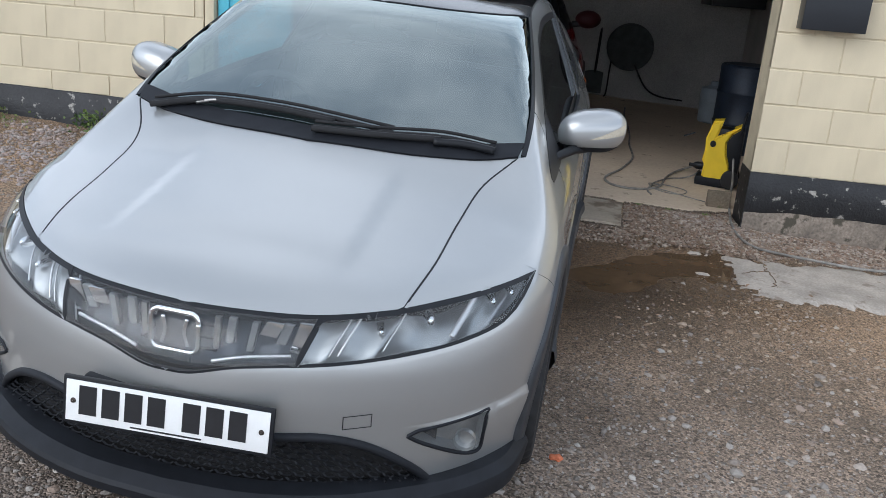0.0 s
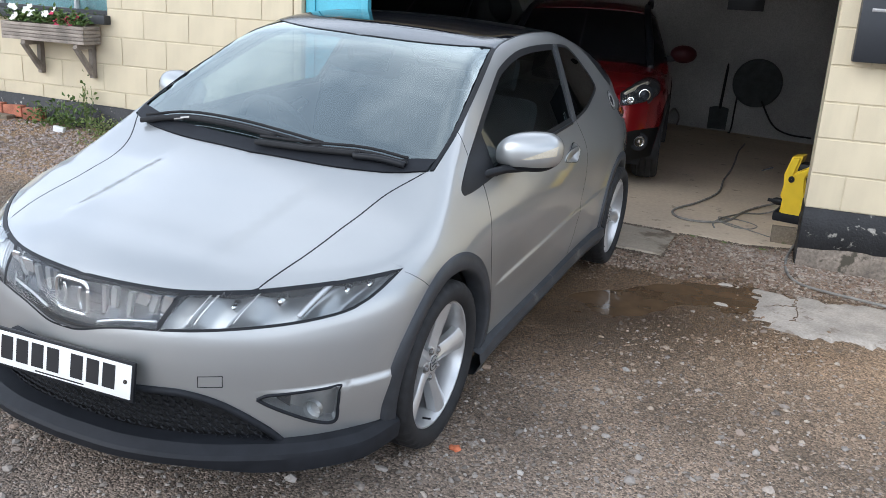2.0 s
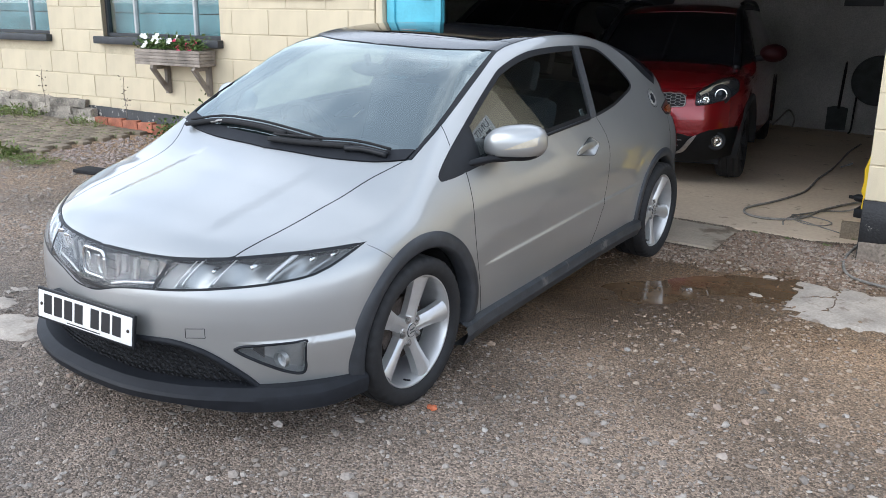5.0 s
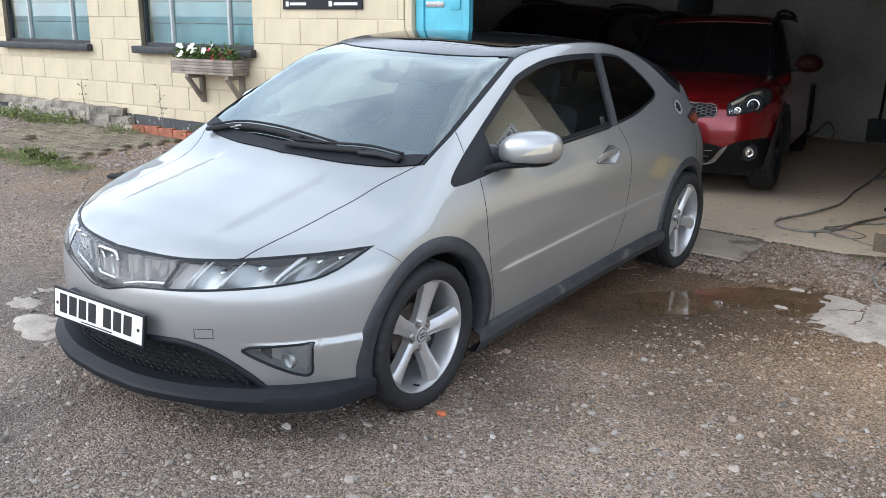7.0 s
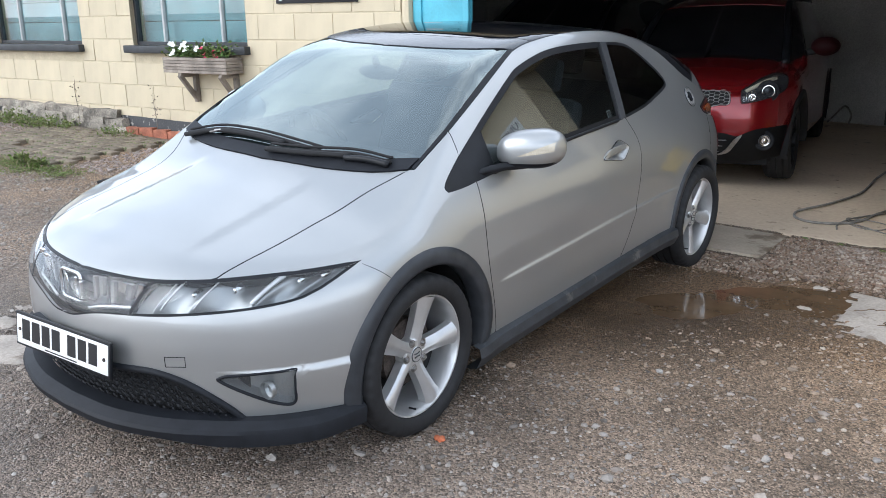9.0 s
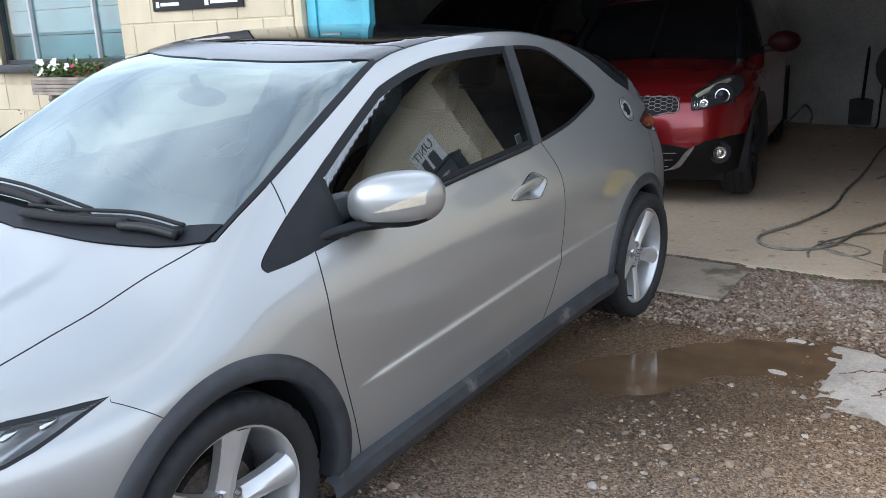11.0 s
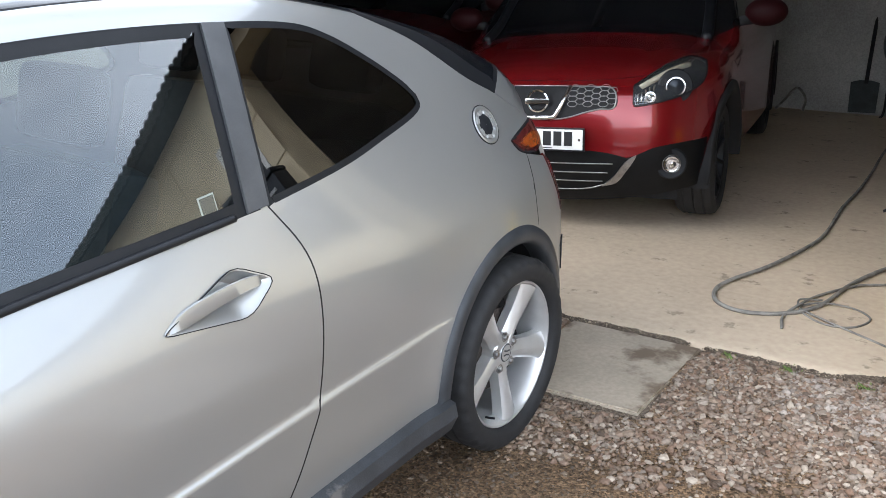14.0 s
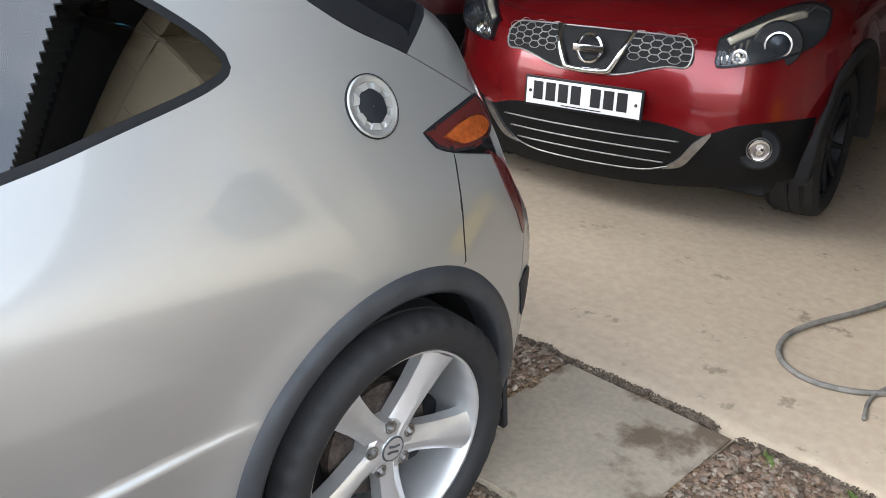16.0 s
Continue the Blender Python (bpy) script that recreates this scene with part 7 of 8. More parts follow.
# dark wet dirt lying in the joint along the concrete
u = RNG.uniform(-2.6, 0.0, 22000)
u = u[RNG.random(len(u)) < 3.0 * (grain(u, 7.0 + 0 * u, 0.12) - 0.12)]
w = RNG.beta(2.2, 1.6, len(u)) * 0.060 * (0.3 + 0.9 * grain(u, 5.0 + 0 * u, 0.22))
x, y = wall_xy(u, floor_edge(u) + 0.006 - w)
k = (x < 0.52) | (x > 1.11) | (w < 0.045)
stones("joint_dirt", x[k], y[k], np.exp(RNG.normal(math.log(0.0030), 0.40, k.sum())), DIRT, "dark wet dirt and grit in the broken threshold joint", 0.1, zf=lambda x, y: slope(x) + 0.026 - 0.7 * np.clip(floor_edge(to_wall(x, y)[0]) - to_wall(x, y)[1], 0, 0.06))
# dark soil in the gap round the slab
t = RNG.uniform(0, 1, 2600)
side = RNG.integers(0, 2, len(t))
x = np.where(side == 0, 0.55 + 0.55 * t, 1.104) + RNG.normal(0, 0.004, len(t))
y = np.where(side == 0, 2.958 + 0.062 * t, 3.02 + 0.64 * t) + RNG.normal(0, 0.004, len(t))
stones("slab_soil", x, y, np.exp(RNG.normal(math.log(0.0036), 0.35, len(t))), DIRT, "dark soil in the gap round the paving slab", 0.2, zf=lambda x, y: slope(x) + 0.010)
# grit and stones bedded in the yard
x, y = RNG.uniform(-1.6, 3.3, 60000), RNG.uniform(-2.3, 3.2, 60000)
k = (puddle_weight(x, y) < 0.12 + 0.5 * RNG.random(len(x)) ** 2) & (grain(x, y, 0.5) * 0.6 + RNG.random(len(x)) * 0.6 < 0.72)
x, y = x[k], y[k]
wet = damp_weight(x, y) > 0.25 + 0.5 * RNG.random(len(x))
stones("wet_grit", x[wet], y[wet], np.exp(RNG.normal(math.log(0.0040), 0.5, wet.sum())), WETGRIT, "dark wet stones in the silt round the puddle", 0.08)
x, y = x[~wet], y[~wet]
silt = y + RNG.normal(0, 0.5, len(x)) > 0.8
for m, name, mt, lab in ((silt, "yard_grit", GRIT, "small brown stones bedded in the damp yard"), (~silt, "grey_yard_grit", GREYGRIT, "small grey stones bedded in the damp yard")):
    stones(name, x[m], y[m], np.exp(RNG.normal(math.log(0.0042), 0.58, m.sum())), mt, lab, 0.12)
x, y = RNG.uniform(-2.5, 3.3, 9000), RNG.uniform(-2.2, 3.0, 9000)
k = (puddle_weight(x, y) < 0.1) & (damp_weight(x, y) < 0.75 * RNG.random(len(x))) & (grain(x + 3, y, 0.7) * 0.6 + grain(x, y, 0.2) * 0.4 > 0.48 + 0.3 * RNG.random(len(x)))
stones("yard_stones", x[k], y[k], np.exp(RNG.normal(math.log(0.0085), 0.42, k.sum())), CHIPS, "pale stones trodden into the yard", 0.05, 0.45)
x, y = scatter(16000, -10.2, -4.1, -1.55, -0.1, lambda u, v, x, y: ~((u < -6.66) & (u > -8.66) & (v < -0.12) & (v > -1.7)) & ((v > -1.45 + 0.3 * np.clip(-u - 8.0, 0, 1)) | (u > -6.0)) & (RNG.random(len(u)) < 0.35 + 0.65 * grain(x, y, 0.6)))
stones("side_gravel", x, y, np.exp(RNG.normal(math.log(0.0115), 0.3, len(x))), PINKGRAVEL, "pinkish gravel strip along the cream wall", 0.3)

for n, mt, size, lab in ((15000, GREYGRIT, 0.0062, "grey grit before the old paving"), (900, CHIPS, 0.012, "pale stones trodden into the yard by the paving")):
    x, y = scatter(n, -9.0, -3.6, -3.3, -1.62, lambda u, v, x, y: RNG.random(len(u)) < 0.25 + 0.75 * grain(x, y, 0.5))
    stones("side_grit", x, y, np.exp(RNG.normal(math.log(size), 0.4, len(x))), mt, lab, 0.15)

# worn concrete patches
def ragged(cx, cy, pts, seed, amp=0.03, per=14):
    p = smooth_line(pts, per=per, closed=True)
    n = len(p)
    r = np.random.default_rng(seed)
    k = r.normal(0, 1, n)
    k = (k + np.roll(k, 1) + np.roll(k, 2) + np.roll(k, -1)) / 2
    d = p - p.mean(0)
    return p + d / (np.linalg.norm(d, axis=1)[:, None] + 1e-6) * (k * amp)[:, None]


def concrete_patch(name, pts, seed, label, amp=0.03, up=0.006):
    out = ragged(0, 0, pts, seed, amp)
    lo, hi = out.min(0), out.max(0)
    st = 0.05
    gx, gy = np.meshgrid(np.arange(lo[0], hi[0], st), np.arange(lo[1], hi[1], st))
    q = np.stack([gx.ravel(), gy.ravel()], -1)
    q = q[inside_poly(q, out) & (dist_poly(q, out) > 0.012)]
    allp = np.vstack([out, q])
    res = delaunay_2d_cdt([Vector(p) for p in allp], [(i, (i + 1) % len(out)) for i in range(len(out))], [], 0, 1e-6)
    v2 = np.array([tuple(v) for v in res[0]])
    tri = [f for f in res[2] if inside_poly(v2[list(f)].mean(0)[None], out)[0]]
    z = slope(v2[:, 0]) + up + (grain(v2[:, 0], v2[:, 1], 0.3) - 0.5) * 0.004 - 0.02 * (dist_poly(v2, out) < 0.002)
    ob = link(name, np.column_stack([v2, z]), tri, PATCHC, smooth=True)
    return tagged(ob, label, "concrete patch", kind="structure")


concrete_patch("patch_concrete", [(1.74, 2.60), (1.70, 2.70), (1.80, 2.77), (1.94, 2.79), (2.12, 2.84), (2.3, 2.91), (2.6, 2.95), (3.3, 2.95), (3.6, 2.6), (3.2, 2.42), (2.6, 2.22), (2.32, 2.17), (2.14, 2.10), (1.96, 2.06), (1.79, 2.12), (1.76, 2.24), (1.71, 2.40)], 3,
               "pale worn concrete patch with jagged edges", 0.035, 0.020)
for i, (cx, cy, r) in enumerate(((1.49, 2.10, 0.045), (1.60, 2.33, 0.05), (1.60, 2.74, 0.055), (1.55, 2.66, 0.035), (1.60, 2.55, 0.04), (1.73, 2.16, 0.04), (1.70, 2.46, 0.03))):
    concrete_patch("patch_crumb", [(cx + r * 1.3 * math.cos(a), cy + r * math.sin(a)) for a in np.linspace(0, 2 * math.pi, 7)[:-1]], 20 + i, "small pale concrete remnant in the yard", 0.012, 0.016)
for i, (cx, cy, r) in enumerate(((-1.08, -0.66, 0.17), (-1.45, -0.56, 0.11), (-1.55, -0.40, 0.07), (-1.9, -0.9, 0.12))):
    concrete_patch("patch_worn", [(cx + r * 1.2 * math.cos(a), cy + r * 0.8 * math.sin(a)) for a in np.linspace(0, 2 * math.pi, 8)[:-1]], 40 + i, "pale worn concrete patch in the gravel yard", 0.014, 0.006)
for pts in ([(1.89, 2.82), (1.93, 2.74), (1.99, 2.69), (1.99, 2.55), (2.01, 2.42), (1.98, 2.27)], [(1.99, 2.55), (1.90, 2.50), (1.83, 2.42)]):
    q = smooth_line(pts, per=5)
    ob = tube("crack", [(a + RNG.normal(0, 0.008), b + RNG.normal(0, 0.008), float(slope(a)) + 0.0205) for a, b in q], 0.0035, GROUND, None, 4)
    tagged(ob, "dark crack across the concrete patch", "crack", kind="structure")

# paving slab by the threshold
bm = bmesh.new()
fan_bm(bm, [(0.560, 2.972), (1.098, 3.030), (1.095, 3.652), (0.548, 3.600)], -0.03, 0.022)
bmesh.ops.bevel(bm, geom=[e for e in bm.edges if e.calc_length() > 0.1], offset=0.006, segments=2, affect="EDGES")
slab = part("paving_slab", bm, SLAB, None, angle=40)
slab.matrix_world = Matrix.Translation((0.85, 3.3, float(slope(0.85)) + 0.004)) @ pose(0, 0, 0, 0, 2.58, 0) @ Matrix.Translation((-0.85, -3.3, 0))
tagged(slab, "damp grey concrete paving slab with wet stain", "paving slab")

ob = part("brick_chip", (lambda b: (bmesh.ops.create_icosphere(b, subdivisions=2, radius=0.02), b)[1])(bmesh.new()), ORANGE, None)
for v in ob.data.vertices:
    v.co = Vector((v.co.x * 1.3, v.co.y * 0.8, v.co.z * 0.6)) * (1 + 0.2 * math.sin(v.co.x * 300))
ob.location = on_ground(0.975, -0.05, 0.006)
tagged(ob, "small orange brick fragment on the gravel", "brick fragment")

# ---- hoses and cables ----
def hose(name, pts, r, label, mat=HOSE, up=None):
    return tagged(tube(name, [on_ground(x, y, r + 0.003 + h) for x, y, h in pts], r, mat, None, 8), label, "hose")


hose("garden_hose", [(0.98, 8.6, 0.0), (0.99, 7.9, 0), (1.05, 7.1, 0), (1.08, 6.55, 0), (1.09, 6.0, 0), (1.13, 5.5, 0), (1.12, 5.2, 0), (1.04, 4.75, 0), (0.95, 4.45, 0), (0.93, 4.27, 0), (0.99, 4.13, 0), (1.12, 4.09, 0),
                     (1.27, 4.18, 0), (1.37, 4.36, 0), (1.42, 4.7, 0.0), (1.50, 5.0, 0.0), (1.62, 5.2, 0.02), (1.70, 5.0, 0.10)], 0.0095, "dusty grey hose curled across the concrete floor")
hose("power_cable", [(1.30, 4.02, 0), (1.27, 4.15, 0), (1.30, 4.30, 0.012), (1.34, 4.5, 0), (1.45, 4.72, 0), (1.56, 4.82, 0), (1.66, 4.86, 0.04), (1.72, 4.9, 0.12)], 0.0065, "dusty rubber cable lying in a loose coil")
hose("power_cable", [(1.36, 4.44, 0.0), (1.28, 4.36, 0.010), (1.33, 4.24, 0), (1.44, 4.17, 0), (1.54, 4.21, 0), (1.58, 4.34, 0), (1.50, 4.42, 0), (1.38, 4.38, 0.012), (1.30, 4.30, 0.0), (1.42, 4.20, 0.008), (1.62, 4.12, 0), (1.76, 4.05, 0)], 0.0045,
     "thin dusty cable lying in a loose coil")
hose("pressure_hose", [(1.93, 4.75, 0.30), (1.94, 4.55, 0.08), (1.90, 4.2, 0.0), (1.87, 3.8, 0.0), (1.86, 3.5, 0.0), (1.89, 3.25, 0.0), (1.97, 3.08, 0), (2.1, 2.98, 0.012), (2.3, 2.92, 0.022), (2.6, 2.92, 0.024), (2.95, 3.02, 0.02), (3.4, 3.0, 0.02)], 0.009,
     "black pressure hose running out past the wall")
hose("air_line", [(-0.25, 9.30, 0.0), (-0.15, 9.2, 0.10), (-0.05, 9.25, 0.22), (0.02, 9.3, 0.12), (0.0, 9.32, 0.0)], 0.012, "dark cable hanging by the back wall")

# ---- pressure washer ----
wm = Matrix.Translation(on_ground(1.84, 4.80)) @ pose(0, 0, 0, 0, 0, -8) @ Matrix.Diagonal((0.80, 0.85, 0.90, 1))
washer = empty("pressure_washer", wm)
tagged(washer, "yellow and black upright pressure washer on the garage floor", "pressure washer")
prof = [(-0.16, 0.06), (-0.15, 0.20), (-0.175, 0.24), (-0.16, 0.34), (-0.17, 0.44), (-0.12, 0.60), (-0.02, 0.615), (-0.035, 0.55), (-0.06, 0.47), (0.16, 0.585), (0.175, 0.56), (0.09, 0.50), (0.045, 0.42), (0.06, 0.31), (0.10, 0.22), (0.13, 0.12), (0.02, 0.05), (-0.10, 0.045)]
bm = bmesh.new()
fan_bm(bm, prof, -0.12, 0.12, pose(0, 0, 0, 90, 0, 0))
bmesh.ops.bevel(bm, geom=[e for e in bm.edges if abs(e.verts[0].co.y - e.verts[1].co.y) < 1e-4], offset=0.02, segments=3, affect="EDGES")
part("shell", bm, YELLOW, washer, "bright yellow plastic housing", angle=40)
box("motor_cover", -0.06, 0.20, -0.10, 0.10, 0.10, 0.55, BLACK, washer, 0.04)
box("base", -0.22, 0.10, -0.13, 0.13, 0.0, 0.09, TRIM, washer, 0.03)
for s in (1, -1):
    lathe("road_wheel", [(0.001, 0.03), (0.05, 0.03), (0.085, 0.022), (0.09, 0.0), (0.085, -0.022), (0.001, -0.02)], RUBBER, washer, 28, Matrix.Translation((0.13, s * 0.13, 0.09)) @ pose(0, 0, 0, 90, 0, 0), cap=False)
tube("handle", [(0.16, -0.09, 0.50), (0.18, -0.09, 0.64), (0.19, -0.05, 0.69), (0.19, 0.05, 0.69), (0.18, 0.09, 0.64), (0.16, 0.09, 0.50)], 0.014, BLACK, washer, 8)
lathe("inlet", [(0.035, 0.0), (0.035, 0.06), (0.028, 0.08), (0.016, 0.10), (0.016, 0.14)], BLACK, washer, 20, Matrix.Translation((-0.16, -0.04, 0.17)) @ pose(0, 0, 0, 0, -90, 0))
lathe("coupling", [(0.024, 0.0), (0.026, 0.02), (0.022, 0.05)], ORANGE, washer, 20, Matrix.Translation((-0.20, -0.04, 0.17)) @ pose(0, 0, 0, 0, -90, 0))
lathe("dial", [(0.001, 0.014), (0.028, 0.012), (0.030, 0.0)], BLACK, washer, 24, Matrix.Translation((-0.09, -0.122, 0.40)) @ pose(0, 0, 0, 90, 0, 0), cap=False)
box("print_bar", -0.02, 0.10, -0.123, -0.119, 0.515, 0.53, INK, washer, 0.0, m=pose(0, 0, 0, 0, -22, 0) @ Matrix.Translation((-0.18, 0, 0.03)))
# dark block by the jamb, pale tub, drum
# the block is brown wood, given the paver material for its dark tone
ob = box("concrete_block", -0.08, 0.09, -0.03, 0.03, 0.0, 0.125, PAVER, None, 0.006)
ob.matrix_world = Matrix.Translation(on_ground(1.79, 4.0)) @ pose(0, 0, 0, 0, 0, 8)
tagged(ob, "dark brown wood block standing by the jamb", "block")
tub = lathe("plastic_tub", [(0.13, 0.0), (0.15, 0.02), (0.16, 0.36), (0.15, 0.42), (0.06, 0.45), (0.05, 0.50), (0.001, 0.50)], BLUETUB, None, 32, Matrix.Translation(on_ground(2.02, 8.5)))
tagged(tub, "pale blue plastic container by the side wall", "container")
drum = lathe("oil_drum", [(0.28, 0.0), (0.29, 0.02), (0.285, 0.28), (0.295, 0.30), (0.285, 0.32), (0.285, 0.58), (0.295, 0.60), (0.285, 0.62), (0.29, 0.86), (0.27, 0.88), (0.001, 0.87)],
             material("drum_blue", (0.02, 0.03, 0.05), 0.5, 0.2, scale=5, vary=0.3, fine=90, bump=0.2), None, 40, Matrix.Translation(on_ground(2.18, 6.7)))
tagged(drum, "dark blue oil drum in the shadowed corner", "drum")

# ---- shovel and reel at the back wall ----
bx, by_ = 0.48, 9.46
gz = float(slope(bx)) + 0.026
shovel = tube("shovel", [(bx + 0.03, by_, gz + 0.30), (bx + 0.04, by_ + 0.04, gz + 0.62), (bx + 0.05, by_ + 0.09, gz + 0.95)], 0.018, MATT, None, 8)
tagged(shovel, "dark long-handled shovel leaning on the back wall", "shovel")
bm = bmesh.new()
fan_bm(bm, [(-0.12, 0.0), (0.12, 0.0), (0.125, 0.28), (0.05, 0.30), (-0.05, 0.30), (-0.125, 0.28)], -0.006, 0.006, Matrix.Translation((bx + 0.02, by_ - 0.02, gz + 0.03)) @ pose(0, 0, 0, 84, 0, 0))
part("blade", bm, REELGREY, shovel)
tube("grip", [(bx + 0.05, by_ + 0.09, gz + 0.94), (bx - 0.02, by_ + 0.10, gz + 1.02), (bx - 0.01, by_ + 0.105, gz + 1.06), (bx + 0.11, by_ + 0.105, gz + 1.06), (bx + 0.12, by_ + 0.10, gz + 1.02), (bx + 0.05, by_ + 0.09, gz + 0.94)], 0.014, MATT, shovel, 6)
rm = Matrix.Translation((0.93, 9.50, 0.72)) @ pose(0, 0, 0, 90, 0, 4.8)
reel = lathe("hose_reel", [(0.04, 0.10), (0.10, 0.10), (0.30, 0.09), (0.31, 0.06), (0.22, 0.05), (0.22, 0.02), (0.31, 0.01), (0.31, -0.02), (0.05, -0.03)], REELGREY, None, 40, rm)
tagged(reel, "dark round hose reel hanging on the back wall", "hose reel")
tube("reel_hose", [(0.72, 9.46, 0.70), (0.70, 9.46, 0.4), (0.69, 9.45, 0.1), (0.66, 9.44, 0.03)], 0.012, MATT, reel, 6)
tube("reel_hose", [(1.02, 9.42, 0.5), (1.2, 9.40, 0.22), (1.4, 9.38, 0.12), (1.7, 9.36, 0.10)], 0.012, MATT, reel, 6)


def on_wall(ob):
    ob.matrix_world = WALL
    return ob


ob = on_wall(box("wall_poster", -1.0, -0.55, 6.10, 6.118, 1.62, 1.86, SIGNBLACK, None, 0.003))
tagged(ob, "dark rectangular board on the garage back wall", "board")
ob = on_wall(box("wall_cabinet", 0.35, 0.99, 5.2, 6.11, 1.35, 1.85, SIGNBLACK, None, 0.01))
tagged(ob, "dark wall cabinet in the garage corner", "cabinet")
ob = lathe("wall_clock", [(0.001, 0.02), (0.20, 0.02), (0.24, 0.03), (0.25, 0.0)], SIGNBLACK, None, 40, WALL @ Matrix.Translation((-3.4, 6.10, 1.75)) @ pose(0, 0, 0, 90, 0, 0), cap=False)
tagged(ob, "black spoked wheel hung on the garage wall", "wheel")

# ---- signs ----
sign = on_wall(box("wall_sign", -5.31, -4.37, -0.018, -0.001, 1.64, 2.25, SIGNBLACK, None, 0.004))
tagged(sign, "black rectangular sign with small white print", "sign")
for u0, u1, z0, z1 in ((-5.27, -5.235, 1.665, 1.71), (-5.22, -5.02, 1.675, 1.70), (-4.75, -4.71, 1.665, 1.71), (-4.69, -4.42, 1.675, 1.70), (-5.1, -4.6, 1.95, 2.12)):
    box("print_bar", u0, u1, -0.0205, -0.0175, z0, z1, SIGNWHITE, sign, 0.0)
post = on_wall(box("post_box", 0.11, 0.51, -0.13, -0.001, 1.355, 1.74, SIGNBLACK, None, 0.006))
tagged(post, "black metal post box on the cream wall", "post box")
box("lid", 0.10, 0.52, -0.145, -0.001, 1.742, 1.765, SIGNBLACK, post, 0.006)
box("slot", 0.17, 0.45, -0.134, -0.1285, 1.66, 1.68, STEEL, post, 0.001)
unit = on_wall(box("unit_sign", 0.20, 0.46, -0.012, -0.001, 1.772, 2.035, SIGNWHITE, None, 0.002))
tagged(unit, "small white unit sign with black lettering", "sign")
tc = bpy.data.curves.new("lettering", "FONT")
tc.body, tc.size, tc.align_x = "UNIT", 0.092, "CENTER"
tc.extrude = 0.001
tob = new("lettering_curve", tc)
me = tob.to_mesh().copy()
bpy.data.objects.remove(tob)
me.name = "lettering"
me.materials.clear()
me.materials.append(INK)
lt = new("lettering", me)
lt.parent = unit
lt.matrix_local = Matrix.Translation((0.33, -0.0135, 1.945)) @ pose(0, 0, 0, 90, 0, 0)
for u0, u1 in ((0.250, 0.318), (0.346, 0.410)):
    box("number_bar", u0, u1, -0.0145, -0.0115, 1.795, 1.918, INK, unit, 0.0)

# ---- window box with flowers ----
tr = empty("window_box", WALL)
tagged(tr, "weathered slatted timber window box on wooden brackets", "window box")
U0, U1, V0, V1, Z0, Z1 = -6.68, -5.79, -0.235, -0.025, 1.015, 1.165
for k in range(5):
    z = Z0 + k * 0.030
    box("slat", U0, U1, V0, V0 + 0.018, z, z + 0.0265, GREYWOOD, tr, 0.002)
    box("slat", U0, U1, V1 - 0.018, V1, z, z + 0.0265, GREYWOOD, tr, 0.002)
    box("slat", U0, U0 + 0.018, V0 + 0.0185, V1 - 0.0185, z, z + 0.0265, GREYWOOD, tr, 0.002)
    box("slat", U1 - 0.018, U1, V0 + 0.0185, V1 - 0.0185, z, z + 0.0265, GREYWOOD, tr, 0.002)
box("soil", U0 + 0.02, U1 - 0.02, V0 + 0.02, V1 - 0.02, Z0 + 0.02, Z1 - 0.02, GROUND, tr, 0.0)
for u in (U0 + 0.22, U1 - 0.10):
    box("bracket", u - 0.022, u + 0.022, -0.05, -0.003, 0.72, Z0 - 0.002, GREYWOOD, tr, 0.003)
    box("bracket_arm", u - 0.022, u + 0.022, V0 + 0.01, -0.051, Z0 - 0.045, Z0 - 0.002, GREYWOOD, tr, 0.003)
    bm = bmesh.new()
    box_bm(bm, u - 0.02, u + 0.02, -0.02, 0.02, -0.15, 0.15, 0.003, Matrix.Translation((0, -0.13, 0.875)) @ pose(0, 0, 0, 38, 0, 0))
    part("brace", bm, GREYWOOD, tr)


def leaves(n, centre, spread, size, seed, up=0.6):
    """Small folded leaves round a centre."""
    r = np.random.default_rng(seed)
    verts, faces = [], []
    for _ in range(n):
        c = np.array(centre) + r.normal(0, 1, 3) * spread
        c[2] = max(c[2], centre[2] - spread[2] * 0.9)
        a, b = r.normal(0, 1, 3), r.normal(0, 1, 3)
        a[2] = abs(a[2]) * up
        a /= np.linalg.norm(a)
        b -= a * (a @ b)
        b /= np.linalg.norm(b)
        s = size * r.uniform(0.6, 1.3)
        n0 = len(verts)
        k = np.cross(a, b) * s * 0.18
        verts += [c, c + a * s * 0.5 + b * s * 0.28 + k, c + a * s, c + a * s * 0.5 - b * s * 0.28 + k, c + a * s * 0.5]
        faces += [(n0, n0 + 1, n0 + 4), (n0 + 1, n0 + 2, n0 + 4), (n0, n0 + 4, n0 + 3), (n0 + 4, n0 + 2, n0 + 3)]
    return verts, faces


def bloom(bm, c, r, seed):
    q = random.Random(seed)
    rot = Euler((q.uniform(0.6, 1.5), q.uniform(-0.4, 0.4), q.uniform(-0.7, 0.7))).to_matrix().to_4x4()
    m = Matrix.Translation(c) @ rot
    mid = bm.verts.new(m @ Vector((0, 0, -0.4 * r)))
    ring = [bm.verts.new(m @ Vector((r * (1 + 0.14 * math.cos(5 * a)) * math.cos(a), r * (1 + 0.14 * math.cos(5 * a)) * math.sin(a), 0.12 * r * math.cos(5 * a)))) for a in np.linspace(0, 2 * math.pi, 21)[:-1]]
    for i in range(20):
        bm.faces.new((mid, ring[i], ring[(i + 1) % 20]))


